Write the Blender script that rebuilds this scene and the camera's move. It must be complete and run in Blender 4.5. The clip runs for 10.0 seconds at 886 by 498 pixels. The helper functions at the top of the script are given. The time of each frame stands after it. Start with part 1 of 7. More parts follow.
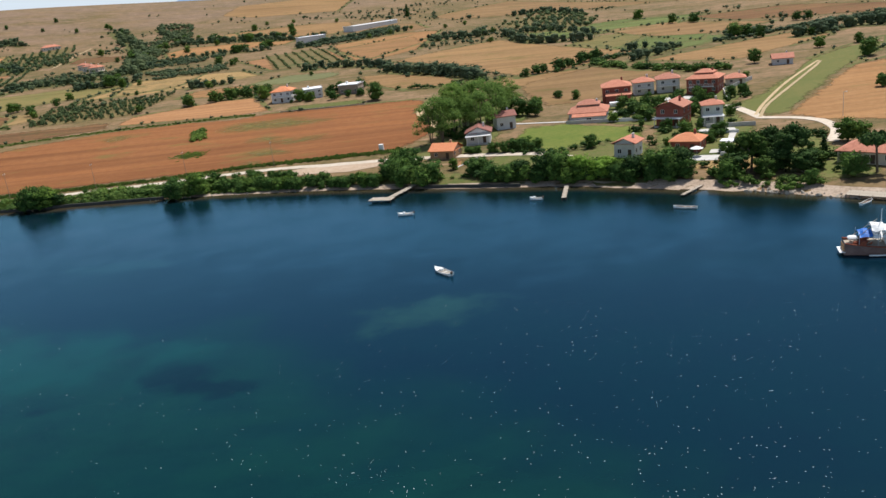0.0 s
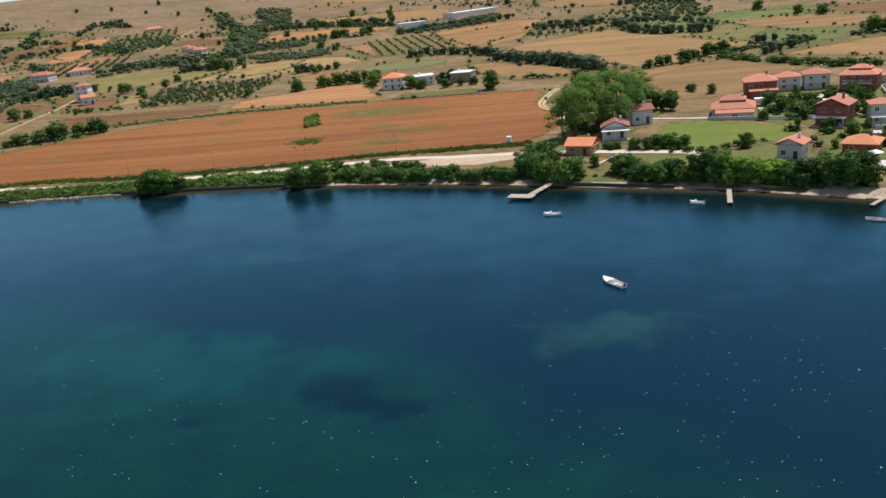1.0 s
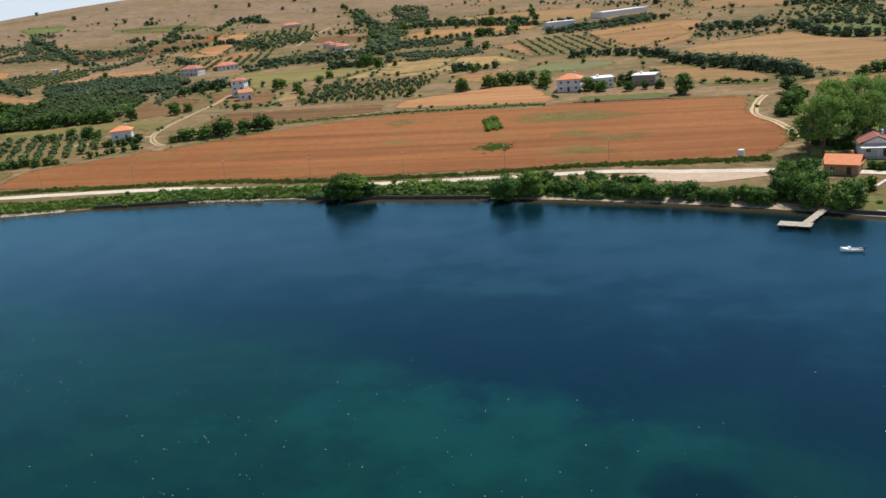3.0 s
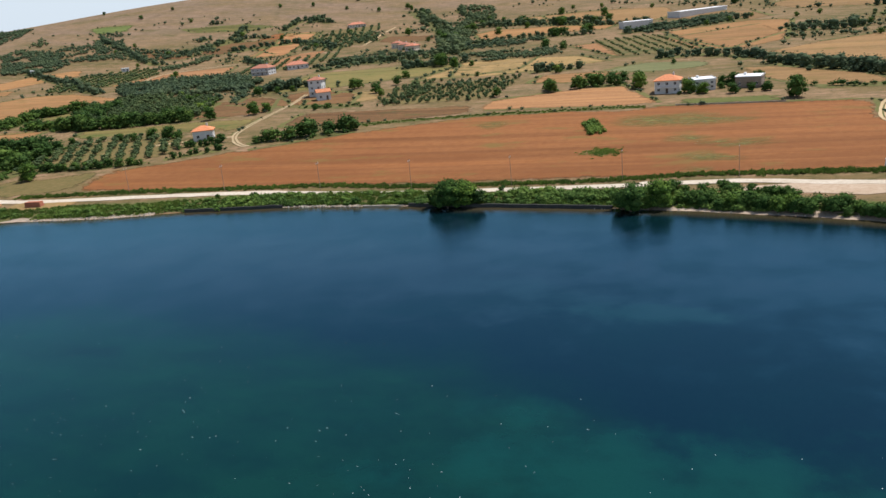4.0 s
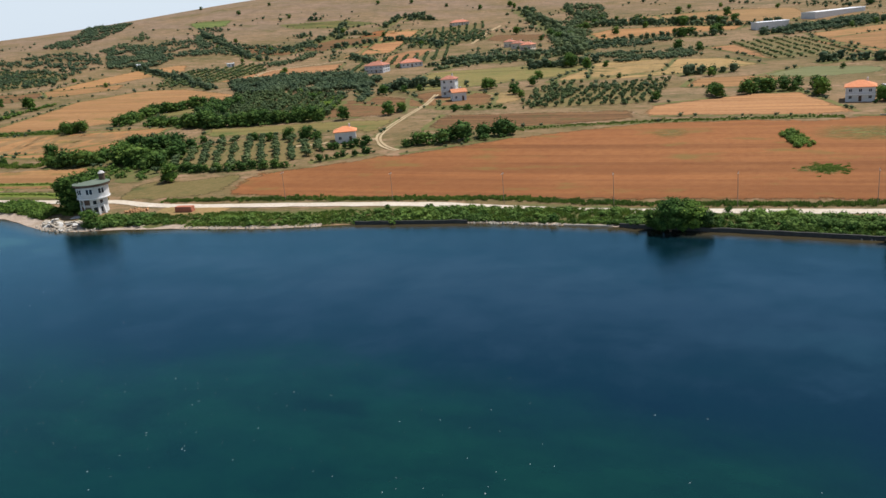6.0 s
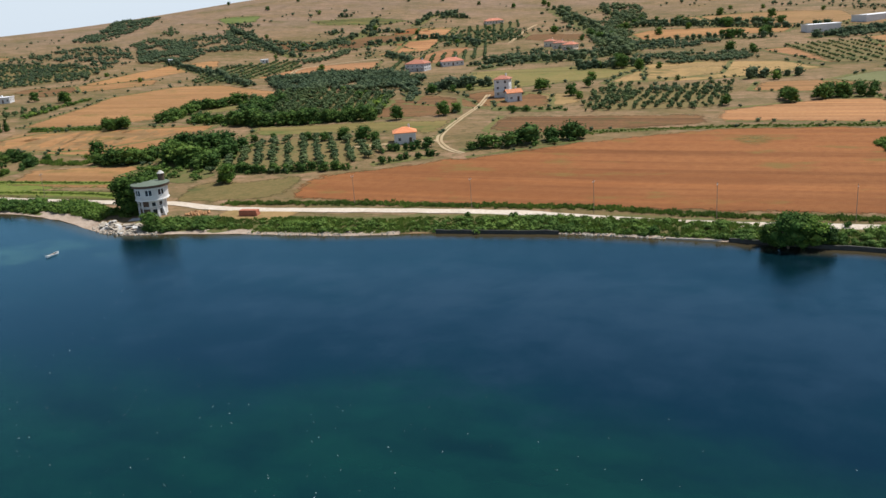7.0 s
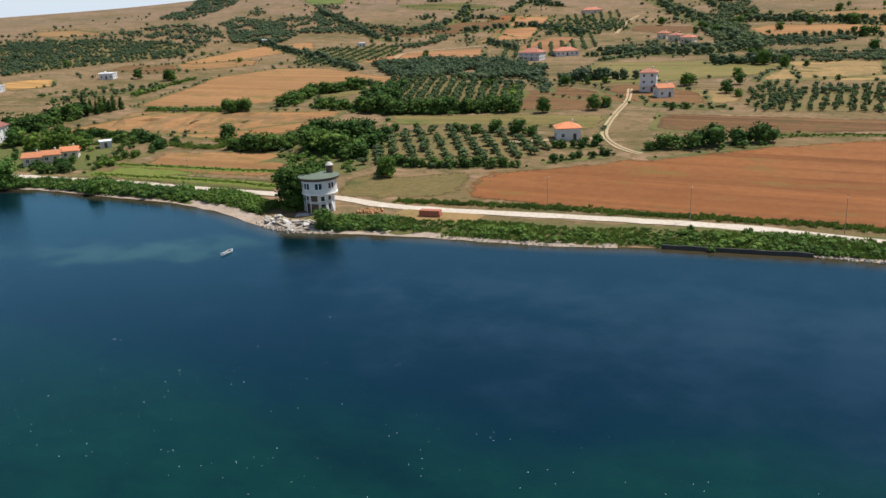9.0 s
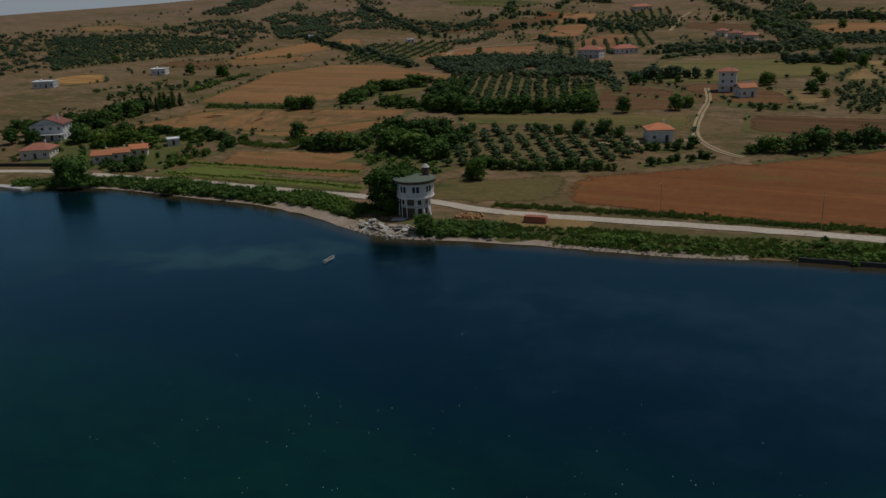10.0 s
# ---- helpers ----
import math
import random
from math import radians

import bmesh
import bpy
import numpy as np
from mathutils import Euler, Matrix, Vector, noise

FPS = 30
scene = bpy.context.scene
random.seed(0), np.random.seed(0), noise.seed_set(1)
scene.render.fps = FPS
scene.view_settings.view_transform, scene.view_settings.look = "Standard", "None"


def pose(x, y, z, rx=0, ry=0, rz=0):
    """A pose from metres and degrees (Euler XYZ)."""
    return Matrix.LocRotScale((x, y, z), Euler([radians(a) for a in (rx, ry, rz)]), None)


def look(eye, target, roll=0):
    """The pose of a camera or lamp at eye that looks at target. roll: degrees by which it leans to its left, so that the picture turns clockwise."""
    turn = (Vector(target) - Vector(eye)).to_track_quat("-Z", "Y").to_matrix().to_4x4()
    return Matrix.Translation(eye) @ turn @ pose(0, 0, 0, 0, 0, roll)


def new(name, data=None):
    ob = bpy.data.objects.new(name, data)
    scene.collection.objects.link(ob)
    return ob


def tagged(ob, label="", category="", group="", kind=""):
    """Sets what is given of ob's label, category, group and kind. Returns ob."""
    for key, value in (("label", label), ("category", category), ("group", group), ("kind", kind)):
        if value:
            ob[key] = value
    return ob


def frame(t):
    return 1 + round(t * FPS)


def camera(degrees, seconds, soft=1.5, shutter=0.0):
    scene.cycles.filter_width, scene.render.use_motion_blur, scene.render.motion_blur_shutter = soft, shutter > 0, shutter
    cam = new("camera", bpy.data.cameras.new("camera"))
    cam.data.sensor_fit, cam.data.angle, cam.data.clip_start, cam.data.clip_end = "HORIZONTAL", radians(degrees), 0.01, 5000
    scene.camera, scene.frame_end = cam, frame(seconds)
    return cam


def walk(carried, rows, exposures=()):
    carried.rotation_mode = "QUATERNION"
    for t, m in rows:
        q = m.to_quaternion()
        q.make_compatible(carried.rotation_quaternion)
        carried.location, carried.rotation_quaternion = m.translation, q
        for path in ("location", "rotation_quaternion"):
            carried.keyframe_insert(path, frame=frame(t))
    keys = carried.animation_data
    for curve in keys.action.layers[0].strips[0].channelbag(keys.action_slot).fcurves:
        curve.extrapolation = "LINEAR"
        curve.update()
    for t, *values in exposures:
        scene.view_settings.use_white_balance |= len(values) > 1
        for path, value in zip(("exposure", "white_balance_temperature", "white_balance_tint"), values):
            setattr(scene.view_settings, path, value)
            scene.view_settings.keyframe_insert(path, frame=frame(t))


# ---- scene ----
cam = camera(56.32, 10.0, soft=1.5)
# seconds, eye, then degrees: yaw to the left, pitch, roll
ROWS = [
    (0.0, -0.72, 0.79, 50.07, 3.25, -17.48, -6.81),
    (0.5, -8.33, 7.09, 49.92, 5.76, -17.59, -6.49),
    (1.0, -17.43, 13.72, 50.03, 8.61, -17.62, -6.07),
    (1.5, -24.72, 18.98, 50.00, 10.65, -17.51, -5.74),
    (2.0, -33.67, 25.04, 50.09, 12.52, -17.23, -5.62),
    (2.5, -42.31, 30.03, 50.11, 14.08, -17.05, -5.55),
    (4.0, -71.15, 45.13, 49.74, 19.01, -16.49, -5.49),
    (4.5, -81.22, 49.50, 49.84, 20.61, -16.31, -5.43),
    (5.0, -91.47, 53.16, 50.05, 22.16, -16.17, -5.37),
    (5.5, -101.49, 56.39, 50.26, 22.97, -16.13, -5.16),
    (7.0, -133.24, 64.61, 51.21, 24.32, -16.14, -4.15),
    (7.5, -143.45, 66.33, 51.50, 24.79, -16.21, -3.74),
    (8.0, -154.72, 67.92, 51.78, 25.29, -16.32, -3.20),
    (8.5, -165.22, 68.80, 51.89, 26.18, -16.49, -2.81),
    (9.0, -177.09, 69.92, 51.90, 27.52, -16.77, -2.49),
    (9.5, -188.13, 70.44, 51.91, 28.45, -16.91, -2.34),
    (10.0, -199.04, 70.40, 52.11, 29.10, -16.93, -2.29),
]


def flown(x, y, z, yaw, pitch, roll):
    """The pose of the flying camera."""
    a, b = radians(yaw), radians(pitch)
    way = Vector((-math.sin(a) * math.cos(b), math.cos(a) * math.cos(b), math.sin(b)))
    eye = Vector((x, y, z))
    return look(eye, eye + way, roll)


walk(cam, [(t, flown(*row)) for t, *row in ROWS],
     exposures=[(0.0, 0.1), (9.1, 0.1), (9.3, -0.1), (9.5, -0.5), (9.75, -1.0), (10.0, -1.6)])

# ---- light ----
SUN_AZ, SUN_EL = 42.0, 63.0  # degrees: to the right of +y, above the horizon
world = bpy.data.worlds.new("sky")
scene.world = world
world.use_nodes = True
wn = world.node_tree.nodes
sky = wn.new("ShaderNodeTexSky")
sky.sky_type = 'NISHITA'
sky.sun_disc = False
sky.sun_elevation, sky.sun_rotation = radians(SUN_EL), radians(SUN_AZ)
sky.air_density, sky.dust_density, sky.ozone_density = 1.0, 1.2, 1.5
wn["Background"].inputs["Strength"].default_value = 0.09
# summer haze: the whole sky pales towards the horizon
wl = world.node_tree.links
sky_at, sky_z, low_sky, haze = wn.new("ShaderNodeTexCoord"), wn.new("ShaderNodeSeparateXYZ"), wn.new("ShaderNodeMapRange"), wn.new("ShaderNodeMix")
wl.new(sky_at.outputs["Generated"], sky_z.inputs[0])
wl.new(sky_z.outputs["Z"], low_sky.inputs["Value"])
low_sky.interpolation_type = 'SMOOTHERSTEP'
for key, value in zip(("From Min", "From Max", "To Min", "To Max"), (-0.02, 0.50, 0.9, 0.0)):
    low_sky.inputs[key].default_value = value
haze.data_type = 'RGBA'
wl.new(low_sky.outputs[0], haze.inputs[0])
wl.new(sky.outputs[0], haze.inputs[6])
haze.inputs[7].default_value = (7.6, 8.7, 9.9, 1)
wl.new(haze.outputs[2], wn["Background"].inputs["Color"])
sun_data = bpy.data.lights.new("sun", 'SUN')
sun_data.energy, sun_data.angle, sun_data.color = 5.0, radians(0.55), (1.0, 0.965, 0.92)
sun = new("sun", sun_data)
sa, se = radians(SUN_AZ), radians(SUN_EL)
sun_way = Vector((math.sin(sa) * math.cos(se), math.cos(sa) * math.cos(se), math.sin(se)))
sun.matrix_world = look(sun_way * 900, (0, 0, 0))

# ---- materials ----


def tree_of(name):
    m = bpy.data.materials.new(name)
    m.use_nodes = True
    return m, m.node_tree, m.node_tree.nodes["Principled BSDF"]


def ramp(nt, fac, stops):
    r = nt.nodes.new("ShaderNodeValToRGB")
    e = r.color_ramp.elements
    while len(e) < len(stops):
        e.new(0.5)
    for k, (at, c) in zip(e, stops):
        k.position, k.color = at, (*c, 1)
    nt.links.new(fac, r.inputs[0])
    return r.outputs[0]


def noise_of(nt, scale, detail=4.0, stretch=(1, 1, 1), turn=0.0, rough=0.55):
    """World-sized noise: scale in cycles a metre."""
    c, m, n = nt.nodes.new("ShaderNodeTexCoord"), nt.nodes.new("ShaderNodeMapping"), nt.nodes.new("ShaderNodeTexNoise")
    m.inputs["Scale"].default_value = stretch
    m.inputs["Rotation"].default_value = (0, 0, radians(turn))
    n.inputs["Scale"].default_value, n.inputs["Detail"].default_value, n.inputs["Roughness"].default_value = scale, detail, rough
    nt.links.new(c.outputs["Object"], m.inputs[0])
    nt.links.new(m.outputs[0], n.inputs[0])
    return n.outputs[0]


def mixed(nt, fac, a, b, mode='MIX'):
    m = nt.nodes.new("ShaderNodeMix")
    m.data_type, m.blend_type = 'RGBA', mode
    for sock, v in ((m.inputs[0], fac), (m.inputs[6], a), (m.inputs[7], b)):
        if isinstance(v, (int, float)):
            sock.default_value = v
        elif isinstance(v, tuple):
            sock.default_value = (*v, 1)
        else:
            nt.links.new(v, sock)
    return m.outputs[2]


def bumped(nt, bsdf, height, strength, distance):
    b = nt.nodes.new("ShaderNodeBump")
    b.inputs["Strength"].default_value, b.inputs["Distance"].default_value = strength, distance
    nt.links.new(height, b.inputs["Height"])
    nt.links.new(b.outputs[0], bsdf.inputs["Normal"])


def span_up(nt, value, lo, hi):
    r = nt.nodes.new("ShaderNodeMapRange")
    r.inputs["From Min"].default_value, r.inputs["From Max"].default_value = lo, hi
    nt.links.new(value, r.inputs["Value"])
    return r.outputs[0]


def soil(name, a, b, c, streak=None, patch=0.02, fine=0.7, tufts=None):
    """Ground: broad patches of a and b, fine grain towards c, drill rows along streak (turn, spacing, strength)."""
    m, nt, p = tree_of(name)
    col = ramp(nt, noise_of(nt, patch, 5), [(0.32, a), (0.62, b)])
    col = mixed(nt, ramp(nt, noise_of(nt, fine, 6, rough=0.7), [(0.42, (0, 0, 0)), (0.75, (1, 1, 1))]), col, c)
    if streak:
        turn, across, strength = streak
        n = noise_of(nt, across, 3, (0.03, 1, 1), turn, 0.65)
        col = mixed(nt, strength, col, ramp(nt, n, [(0.34, (0.55, 0.5, 0.45)), (0.5, (1, 1, 1)), (0.68, (1.25, 1.2, 1.12))]), 'MULTIPLY')
        n = noise_of(nt, across * 0.55, 3, (0.012, 1, 1), turn, 0.6)
        col = mixed(nt, min(1.0, strength * 1.5), col, ramp(nt, n, [(0.38, (0.72, 0.7, 0.68)), (0.47, (1, 1, 1)), (0.58, (1, 1, 1)), (0.66, (1.16, 1.14, 1.08))]), 'MULTIPLY')
    if tufts:
        col = mixed(nt, ramp(nt, noise_of(nt, 0.045, 6, (1, 2.2, 1), 8, rough=0.62), [(0.57, (0, 0, 0)), (0.68, (1, 1, 1))]), col, tufts)
    worn, eaten, gone, lay = nt.nodes.new("ShaderNodeAttribute"), nt.nodes.new("ShaderNodeMath"), nt.nodes.new("ShaderNodeBsdfTransparent"), nt.nodes.new("ShaderNodeMixShader")
    worn.attribute_name = "worn"
    eaten.operation = 'MULTIPLY_ADD'
    nt.links.new(noise_of(nt, 0.28, 6, rough=0.7), eaten.inputs[0])
    eaten.inputs[1].default_value = 1.3
    nt.links.new(worn.outputs["Fac"], eaten.inputs[2])
    nt.links.new(span_up(nt, eaten.outputs[0], 1.25, 1.5), lay.inputs[0])
    nt.links.new(p.outputs[0], lay.inputs[1])
    nt.links.new(gone.outputs[0], lay.inputs[2])
    nt.links.new(lay.outputs[0], nt.nodes["Material Output"].inputs[0])
    info = nt.nodes.new("ShaderNodeObjectInfo")
    col = mixed(nt, 1.0, col, ramp(nt, info.outputs["Random"], [(0, (0.86, 0.87, 0.88)), (1, (1.08, 1.06, 1.04))]), 'MULTIPLY')
    nt.links.new(col, p.inputs["Base Color"])
    p.inputs["Roughness"].default_value = 0.95
    p.inputs["Specular IOR Level"].default_value = 0.15
    bumped(nt, p, noise_of(nt, 1.3, 6, rough=0.7), 0.6, 0.25)
    return m


def rough_land(name):
    """Unploughed land: dry grass, bare earth, green hollows and low scrub."""
    m, nt, p = tree_of(name)
    col = ramp(nt, noise_of(nt, 0.011, 5, (1, 1.7, 1), 12, 0.6), [(0.30, (0.098, 0.090, 0.034)), (0.44, (0.168, 0.118, 0.052)), (0.58, (0.245, 0.158, 0.088)), (0.70, (0.118, 0.100, 0.042))])
    col = mixed(nt, ramp(nt, noise_of(nt, 0.05, 6, (1, 2.4, 1), 8, 0.65), [(0.47, (0, 0, 0)), (0.64, (0.7, 0.7, 0.7))]), col, (0.098, 0.086, 0.035))
    col = mixed(nt, ramp(nt, noise_of(nt, 0.075, 6, (1, 3.0, 1), -6, 0.65), [(0.53, (0, 0, 0)), (0.67, (0.9, 0.9, 0.9))]), col, (0.32, 0.20, 0.125))
    col = mixed(nt, ramp(nt, noise_of(nt, 0.35, 6, (1, 1, 1), 0, 0.75), [(0.50, (0, 0, 0)), (0.68, (0.8, 0.8, 0.8))]), col, (0.05, 0.058, 0.02))
    at, up, bare = nt.nodes.new("ShaderNodeTexCoord"), nt.nodes.new("ShaderNodeSeparateXYZ"), nt.nodes.new("ShaderNodeMath")
    nt.links.new(at.outputs["Object"], up.inputs[0])
    bare.operation = 'MULTIPLY'
    nt.links.new(span_up(nt, up.outputs["Z"], 26, 50), bare.inputs[0])
    nt.links.new(ramp(nt, noise_of(nt, 0.016, 6, (1, 2.2, 1), 20, 0.65), [(0.38, (0.1, 0.1, 0.1)), (0.60, (0.85, 0.85, 0.85))]), bare.inputs[1])
    # high bare slopes: pinkish earth with haze blue mixed into its colour
    col = mixed(nt, bare.outputs[0], col, ramp(nt, noise_of(nt, 0.09, 6, (1, 1.6, 1), 0, 0.7), [(0.35, (0.150, 0.106, 0.070)), (0.62, (0.258, 0.176, 0.122))]))
    nt.links.new(col, p.inputs["Base Color"])
    p.inputs["Roughness"].default_value = 0.95
    p.inputs["Specular IOR Level"].default_value = 0.12
    bumped(nt, p, noise_of(nt, 0.9, 7, rough=0.75), 0.8, 0.4)
    return m


def plain(name, a, b, scale=0.8, rough=0.8, bump=0.15, metal=0.0, spec=0.3):
    m, nt, p = tree_of(name)
    n = noise_of(nt, scale, 6, rough=0.65)
    nt.links.new(ramp(nt, n, [(0.3, a), (0.7, b)]), p.inputs["Base Color"])
    p.inputs["Roughness"].default_value, p.inputs["Metallic"].default_value = rough, metal
    p.inputs["Specular IOR Level"].default_value = spec
    if bump:
        bumped(nt, p, noise_of(nt, scale * 6, 4), bump, 0.05)
    return m


def foliage(name, dark, light, dry, through_light=0.22, spread=1.0):
    m, nt, p = tree_of(name)
    info, geo = nt.nodes.new("ShaderNodeObjectInfo"), nt.nodes.new("ShaderNodeNewGeometry")
    col = ramp(nt, geo.outputs["Random Per Island"], [(0.0, dark), (0.75, light), (1.0, dry)])
    col = mixed(nt, 1.0, col, ramp(nt, info.outputs["Random"], [(0, (1 - 0.36 * spread, 1 - 0.27 * spread, 1 - 0.25 * spread)), (0.6, (1, 1, 1)), (1, (1 + 0.42 * spread, 1 + 0.28 * spread, 1 - 0.05 * spread))]), 'MULTIPLY')
    col = mixed(nt, 1.0, col, ramp(nt, noise_of(nt, 0.11, 3), [(0.35, (0.72, 0.78, 0.8)), (0.65, (1.2, 1.15, 1.0))]), 'MULTIPLY')
    nt.links.new(col, p.inputs["Base Color"])
    p.inputs["Roughness"].default_value = 0.8
    p.inputs["Specular IOR Level"].default_value = 0.08
    t, mx = nt.nodes.new("ShaderNodeBsdfTranslucent"), nt.nodes.new("ShaderNodeMixShader")
    nt.links.new(col, t.inputs[0])
    mx.inputs[0].default_value = through_light
    nt.links.new(p.outputs[0], mx.inputs[1])
    nt.links.new(t.outputs[0], mx.inputs[2])
    nt.links.new(mx.outputs[0], nt.nodes["Material Output"].inputs[0])
    return m


def roof_tiles(name, a, b):
    m, nt, p = tree_of(name)
    w, c = nt.nodes.new("ShaderNodeTexWave"), nt.nodes.new("ShaderNodeTexCoord")
    w.inputs["Scale"].default_value, w.inputs["Distortion"].default_value, w.inputs["Detail"].default_value = 1.6, 0.6, 2
    nt.links.new(c.outputs["Object"], w.inputs[0])
    col = ramp(nt, noise_of(nt, 1.1, 6, rough=0.7), [(0.3, a), (0.7, b)])
    col = mixed(nt, 0.35, col, ramp(nt, w.outputs[1], [(0.1, (0.55, 0.5, 0.5)), (0.6, (1.1, 1.1, 1.1))]), 'MULTIPLY')
    info = nt.nodes.new("ShaderNodeObjectInfo")
    col = mixed(nt, 1.0, col, ramp(nt, info.outputs["Random"], [(0, (0.8, 0.82, 0.85)), (1, (1.1, 1.05, 1.0))]), 'MULTIPLY')
    nt.links.new(col, p.inputs["Base Color"])
    p.inputs["Roughness"].default_value = 0.85
    bumped(nt, p, w.outputs[1], 0.5, 0.06)
    return m


GROUND = rough_land("dry_grassland")
SOIL = {
    "tan": soil("wheat_stubble", (0.232, 0.092, 0.033), (0.268, 0.113, 0.041), (0.205, 0.078, 0.027), (4, 0.16, 0.42), 0.02, 0.4, (0.185, 0.11, 0.034)),
    "steppe": soil("dry_steppe", (0.165, 0.122, 0.045), (0.13, 0.108, 0.038), (0.225, 0.16, 0.068), None, 0.06, 0.6, (0.085, 0.092, 0.028)),
    "buff": soil("buff_stubble", (0.29, 0.155, 0.064), (0.325, 0.18, 0.078), (0.25, 0.125, 0.048), (8, 0.16, 0.4), 0.02, 0.4, (0.20, 0.13, 0.045)),
    "gold": soil("golden_stubble", (0.235, 0.142, 0.062), (0.265, 0.165, 0.074), (0.205, 0.118, 0.05), (-20, 0.16, 0.35), 0.02, 0.4, (0.155, 0.112, 0.038)),
    "pale": soil("pale_stubble", (0.32, 0.165, 0.075), (0.36, 0.195, 0.09), (0.27, 0.125, 0.055), (70, 0.5, 0.6), 0.03),
    "brown": soil("fallow_soil", (0.155, 0.078, 0.036), (0.20, 0.105, 0.046), (0.115, 0.075, 0.03), (6, 0.3, 0.5), 0.035, 0.5, (0.085, 0.08, 0.026)),
    "dry": soil("dry_grass", (0.31, 0.195, 0.08), (0.22, 0.155, 0.06), (0.36, 0.24, 0.11), None, 0.05, 0.5, (0.11, 0.10, 0.032)),
    "meadow": soil("dry_meadow", (0.175, 0.142, 0.05), (0.135, 0.132, 0.042), (0.22, 0.16, 0.062), (5, 0.2, 0.35), 0.05, 0.5, (0.08, 0.10, 0.026)),
    "meadowg": soil("grazed_meadow", (0.105, 0.118, 0.033), (0.14, 0.132, 0.042), (0.085, 0.11, 0.027), None, 0.05),
    "green": soil("green_crop", (0.100, 0.132, 0.036), (0.132, 0.155, 0.048), (0.085, 0.118, 0.030), (20, 0.4, 0.4), 0.04),
    "sage": soil("young_crop", (0.165, 0.17, 0.075), (0.19, 0.185, 0.085), (0.14, 0.155, 0.062), (10, 0.4, 0.3), 0.05),
    "lawn": soil("lawn", (0.115, 0.155, 0.026), (0.165, 0.18, 0.040), (0.085, 0.13, 0.022), None, 0.08),
    "crop": soil("vegetable_rows", (0.10, 0.10, 0.034), (0.145, 0.115, 0.042), (0.06, 0.095, 0.02), (-2, 0.35, 0.9), 0.05, 0.4, (0.055, 0.095, 0.018)),
    "straw": soil("straw_swaths", (0.42, 0.24, 0.085), (0.47, 0.28, 0.10), (0.36, 0.19, 0.07), (40, 0.35, 0.8), 0.05),
    "garden": soil("garden_ground", (0.085, 0.118, 0.026), (0.12, 0.13, 0.036), (0.17, 0.14, 0.06), None, 0.12, 0.5, (0.05, 0.075, 0.02)),
    "grove": soil("grove_floor", (0.145, 0.115, 0.046), (0.115, 0.108, 0.04), (0.22, 0.145, 0.065), None, 0.06, 0.5, (0.07, 0.082, 0.026)),
    "weedy": soil("weedy_stubble", (0.155, 0.135, 0.035), (0.115, 0.125, 0.03), (0.24, 0.12, 0.045), (4, 0.22, 0.6), 0.06, 0.5, (0.07, 0.10, 0.02)),
}
WEEDS_IN_STUBBLE, nt, p = tree_of("weeds_in_stubble")
p.inputs["Roughness"].default_value = 0.9
nt.links.new(ramp(nt, noise_of(nt, 0.9, 5, rough=0.7), [(0.35, (0.105, 0.112, 0.02)), (0.65, (0.20, 0.162, 0.036))]), p.inputs["Base Color"])
reach = nt.nodes.new("ShaderNodeAttribute")
reach.attribute_name = "reach"
cover, clear_of, cover_mix = nt.nodes.new("ShaderNodeMath"), nt.nodes.new("ShaderNodeBsdfTransparent"), nt.nodes.new("ShaderNodeMixShader")
cover.operation = 'MULTIPLY'
nt.links.new(reach.outputs["Fac"], cover.inputs[0])
nt.links.new(ramp(nt, noise_of(nt, 0.22, 6, (1, 2.6, 1), 4, 0.7), [(0.37, (0, 0, 0)), (0.64, (0.95, 0.95, 0.95))]), cover.inputs[1])
nt.links.new(cover.outputs[0], cover_mix.inputs[0])
nt.links.new(clear_of.outputs[0], cover_mix.inputs[1])
nt.links.new(p.outputs[0], cover_mix.inputs[2])
nt.links.new(cover_mix.outputs[0], nt.nodes["Material Output"].inputs[0])
EARTH = plain("orange_earth", (0.32, 0.16, 0.07), (0.48, 0.28, 0.14), 1.2, 0.95, 0.5)
GRAVEL = soil("pale_gravel", (0.53, 0.46, 0.37), (0.62, 0.55, 0.46), (0.42, 0.33, 0.235), None, 0.12, 1.2)
YARD = soil("packed_earth", (0.40, 0.30, 0.215), (0.46, 0.36, 0.27), (0.33, 0.235, 0.155), None, 0.15, 1.0)
TRACK = soil("dusty_track", (0.44, 0.335, 0.195), (0.50, 0.385, 0.235), (0.35, 0.25, 0.135), None, 0.15, 1.2)
SHINGLE = soil("shingle", (0.37, 0.285, 0.215), (0.46, 0.37, 0.295), (0.19, 0.145, 0.10), None, 0.2, 1.6)
BANK = soil("grassy_bank", (0.085, 0.108, 0.028), (0.12, 0.122, 0.040), (0.18, 0.13, 0.058), None, 0.09, 0.6)
LEAF = foliage("broad_leaves", (0.032, 0.070, 0.019), (0.074, 0.136, 0.034), (0.115, 0.172, 0.046), 0.12, 1.1)
LEAF_SHORE = foliage("shore_leaves", (0.034, 0.078, 0.020), (0.094, 0.172, 0.038), (0.150, 0.225, 0.054), 0.16, 0.9)
LEAF_LIGHT = foliage("poplar_leaves", (0.140, 0.235, 0.058), (0.200, 0.305, 0.080), (0.25, 0.345, 0.10), 0.5, 0.4)
LEAF_BANK = foliage("bank_leaves", (0.080, 0.142, 0.034), (0.122, 0.196, 0.046), (0.165, 0.232, 0.064), 0.22, 0.5)
LEAF_LIME = foliage("lime_leaves", (0.15, 0.26, 0.04), (0.22, 0.36, 0.055), (0.28, 0.40, 0.08), 0.35, 0.1)
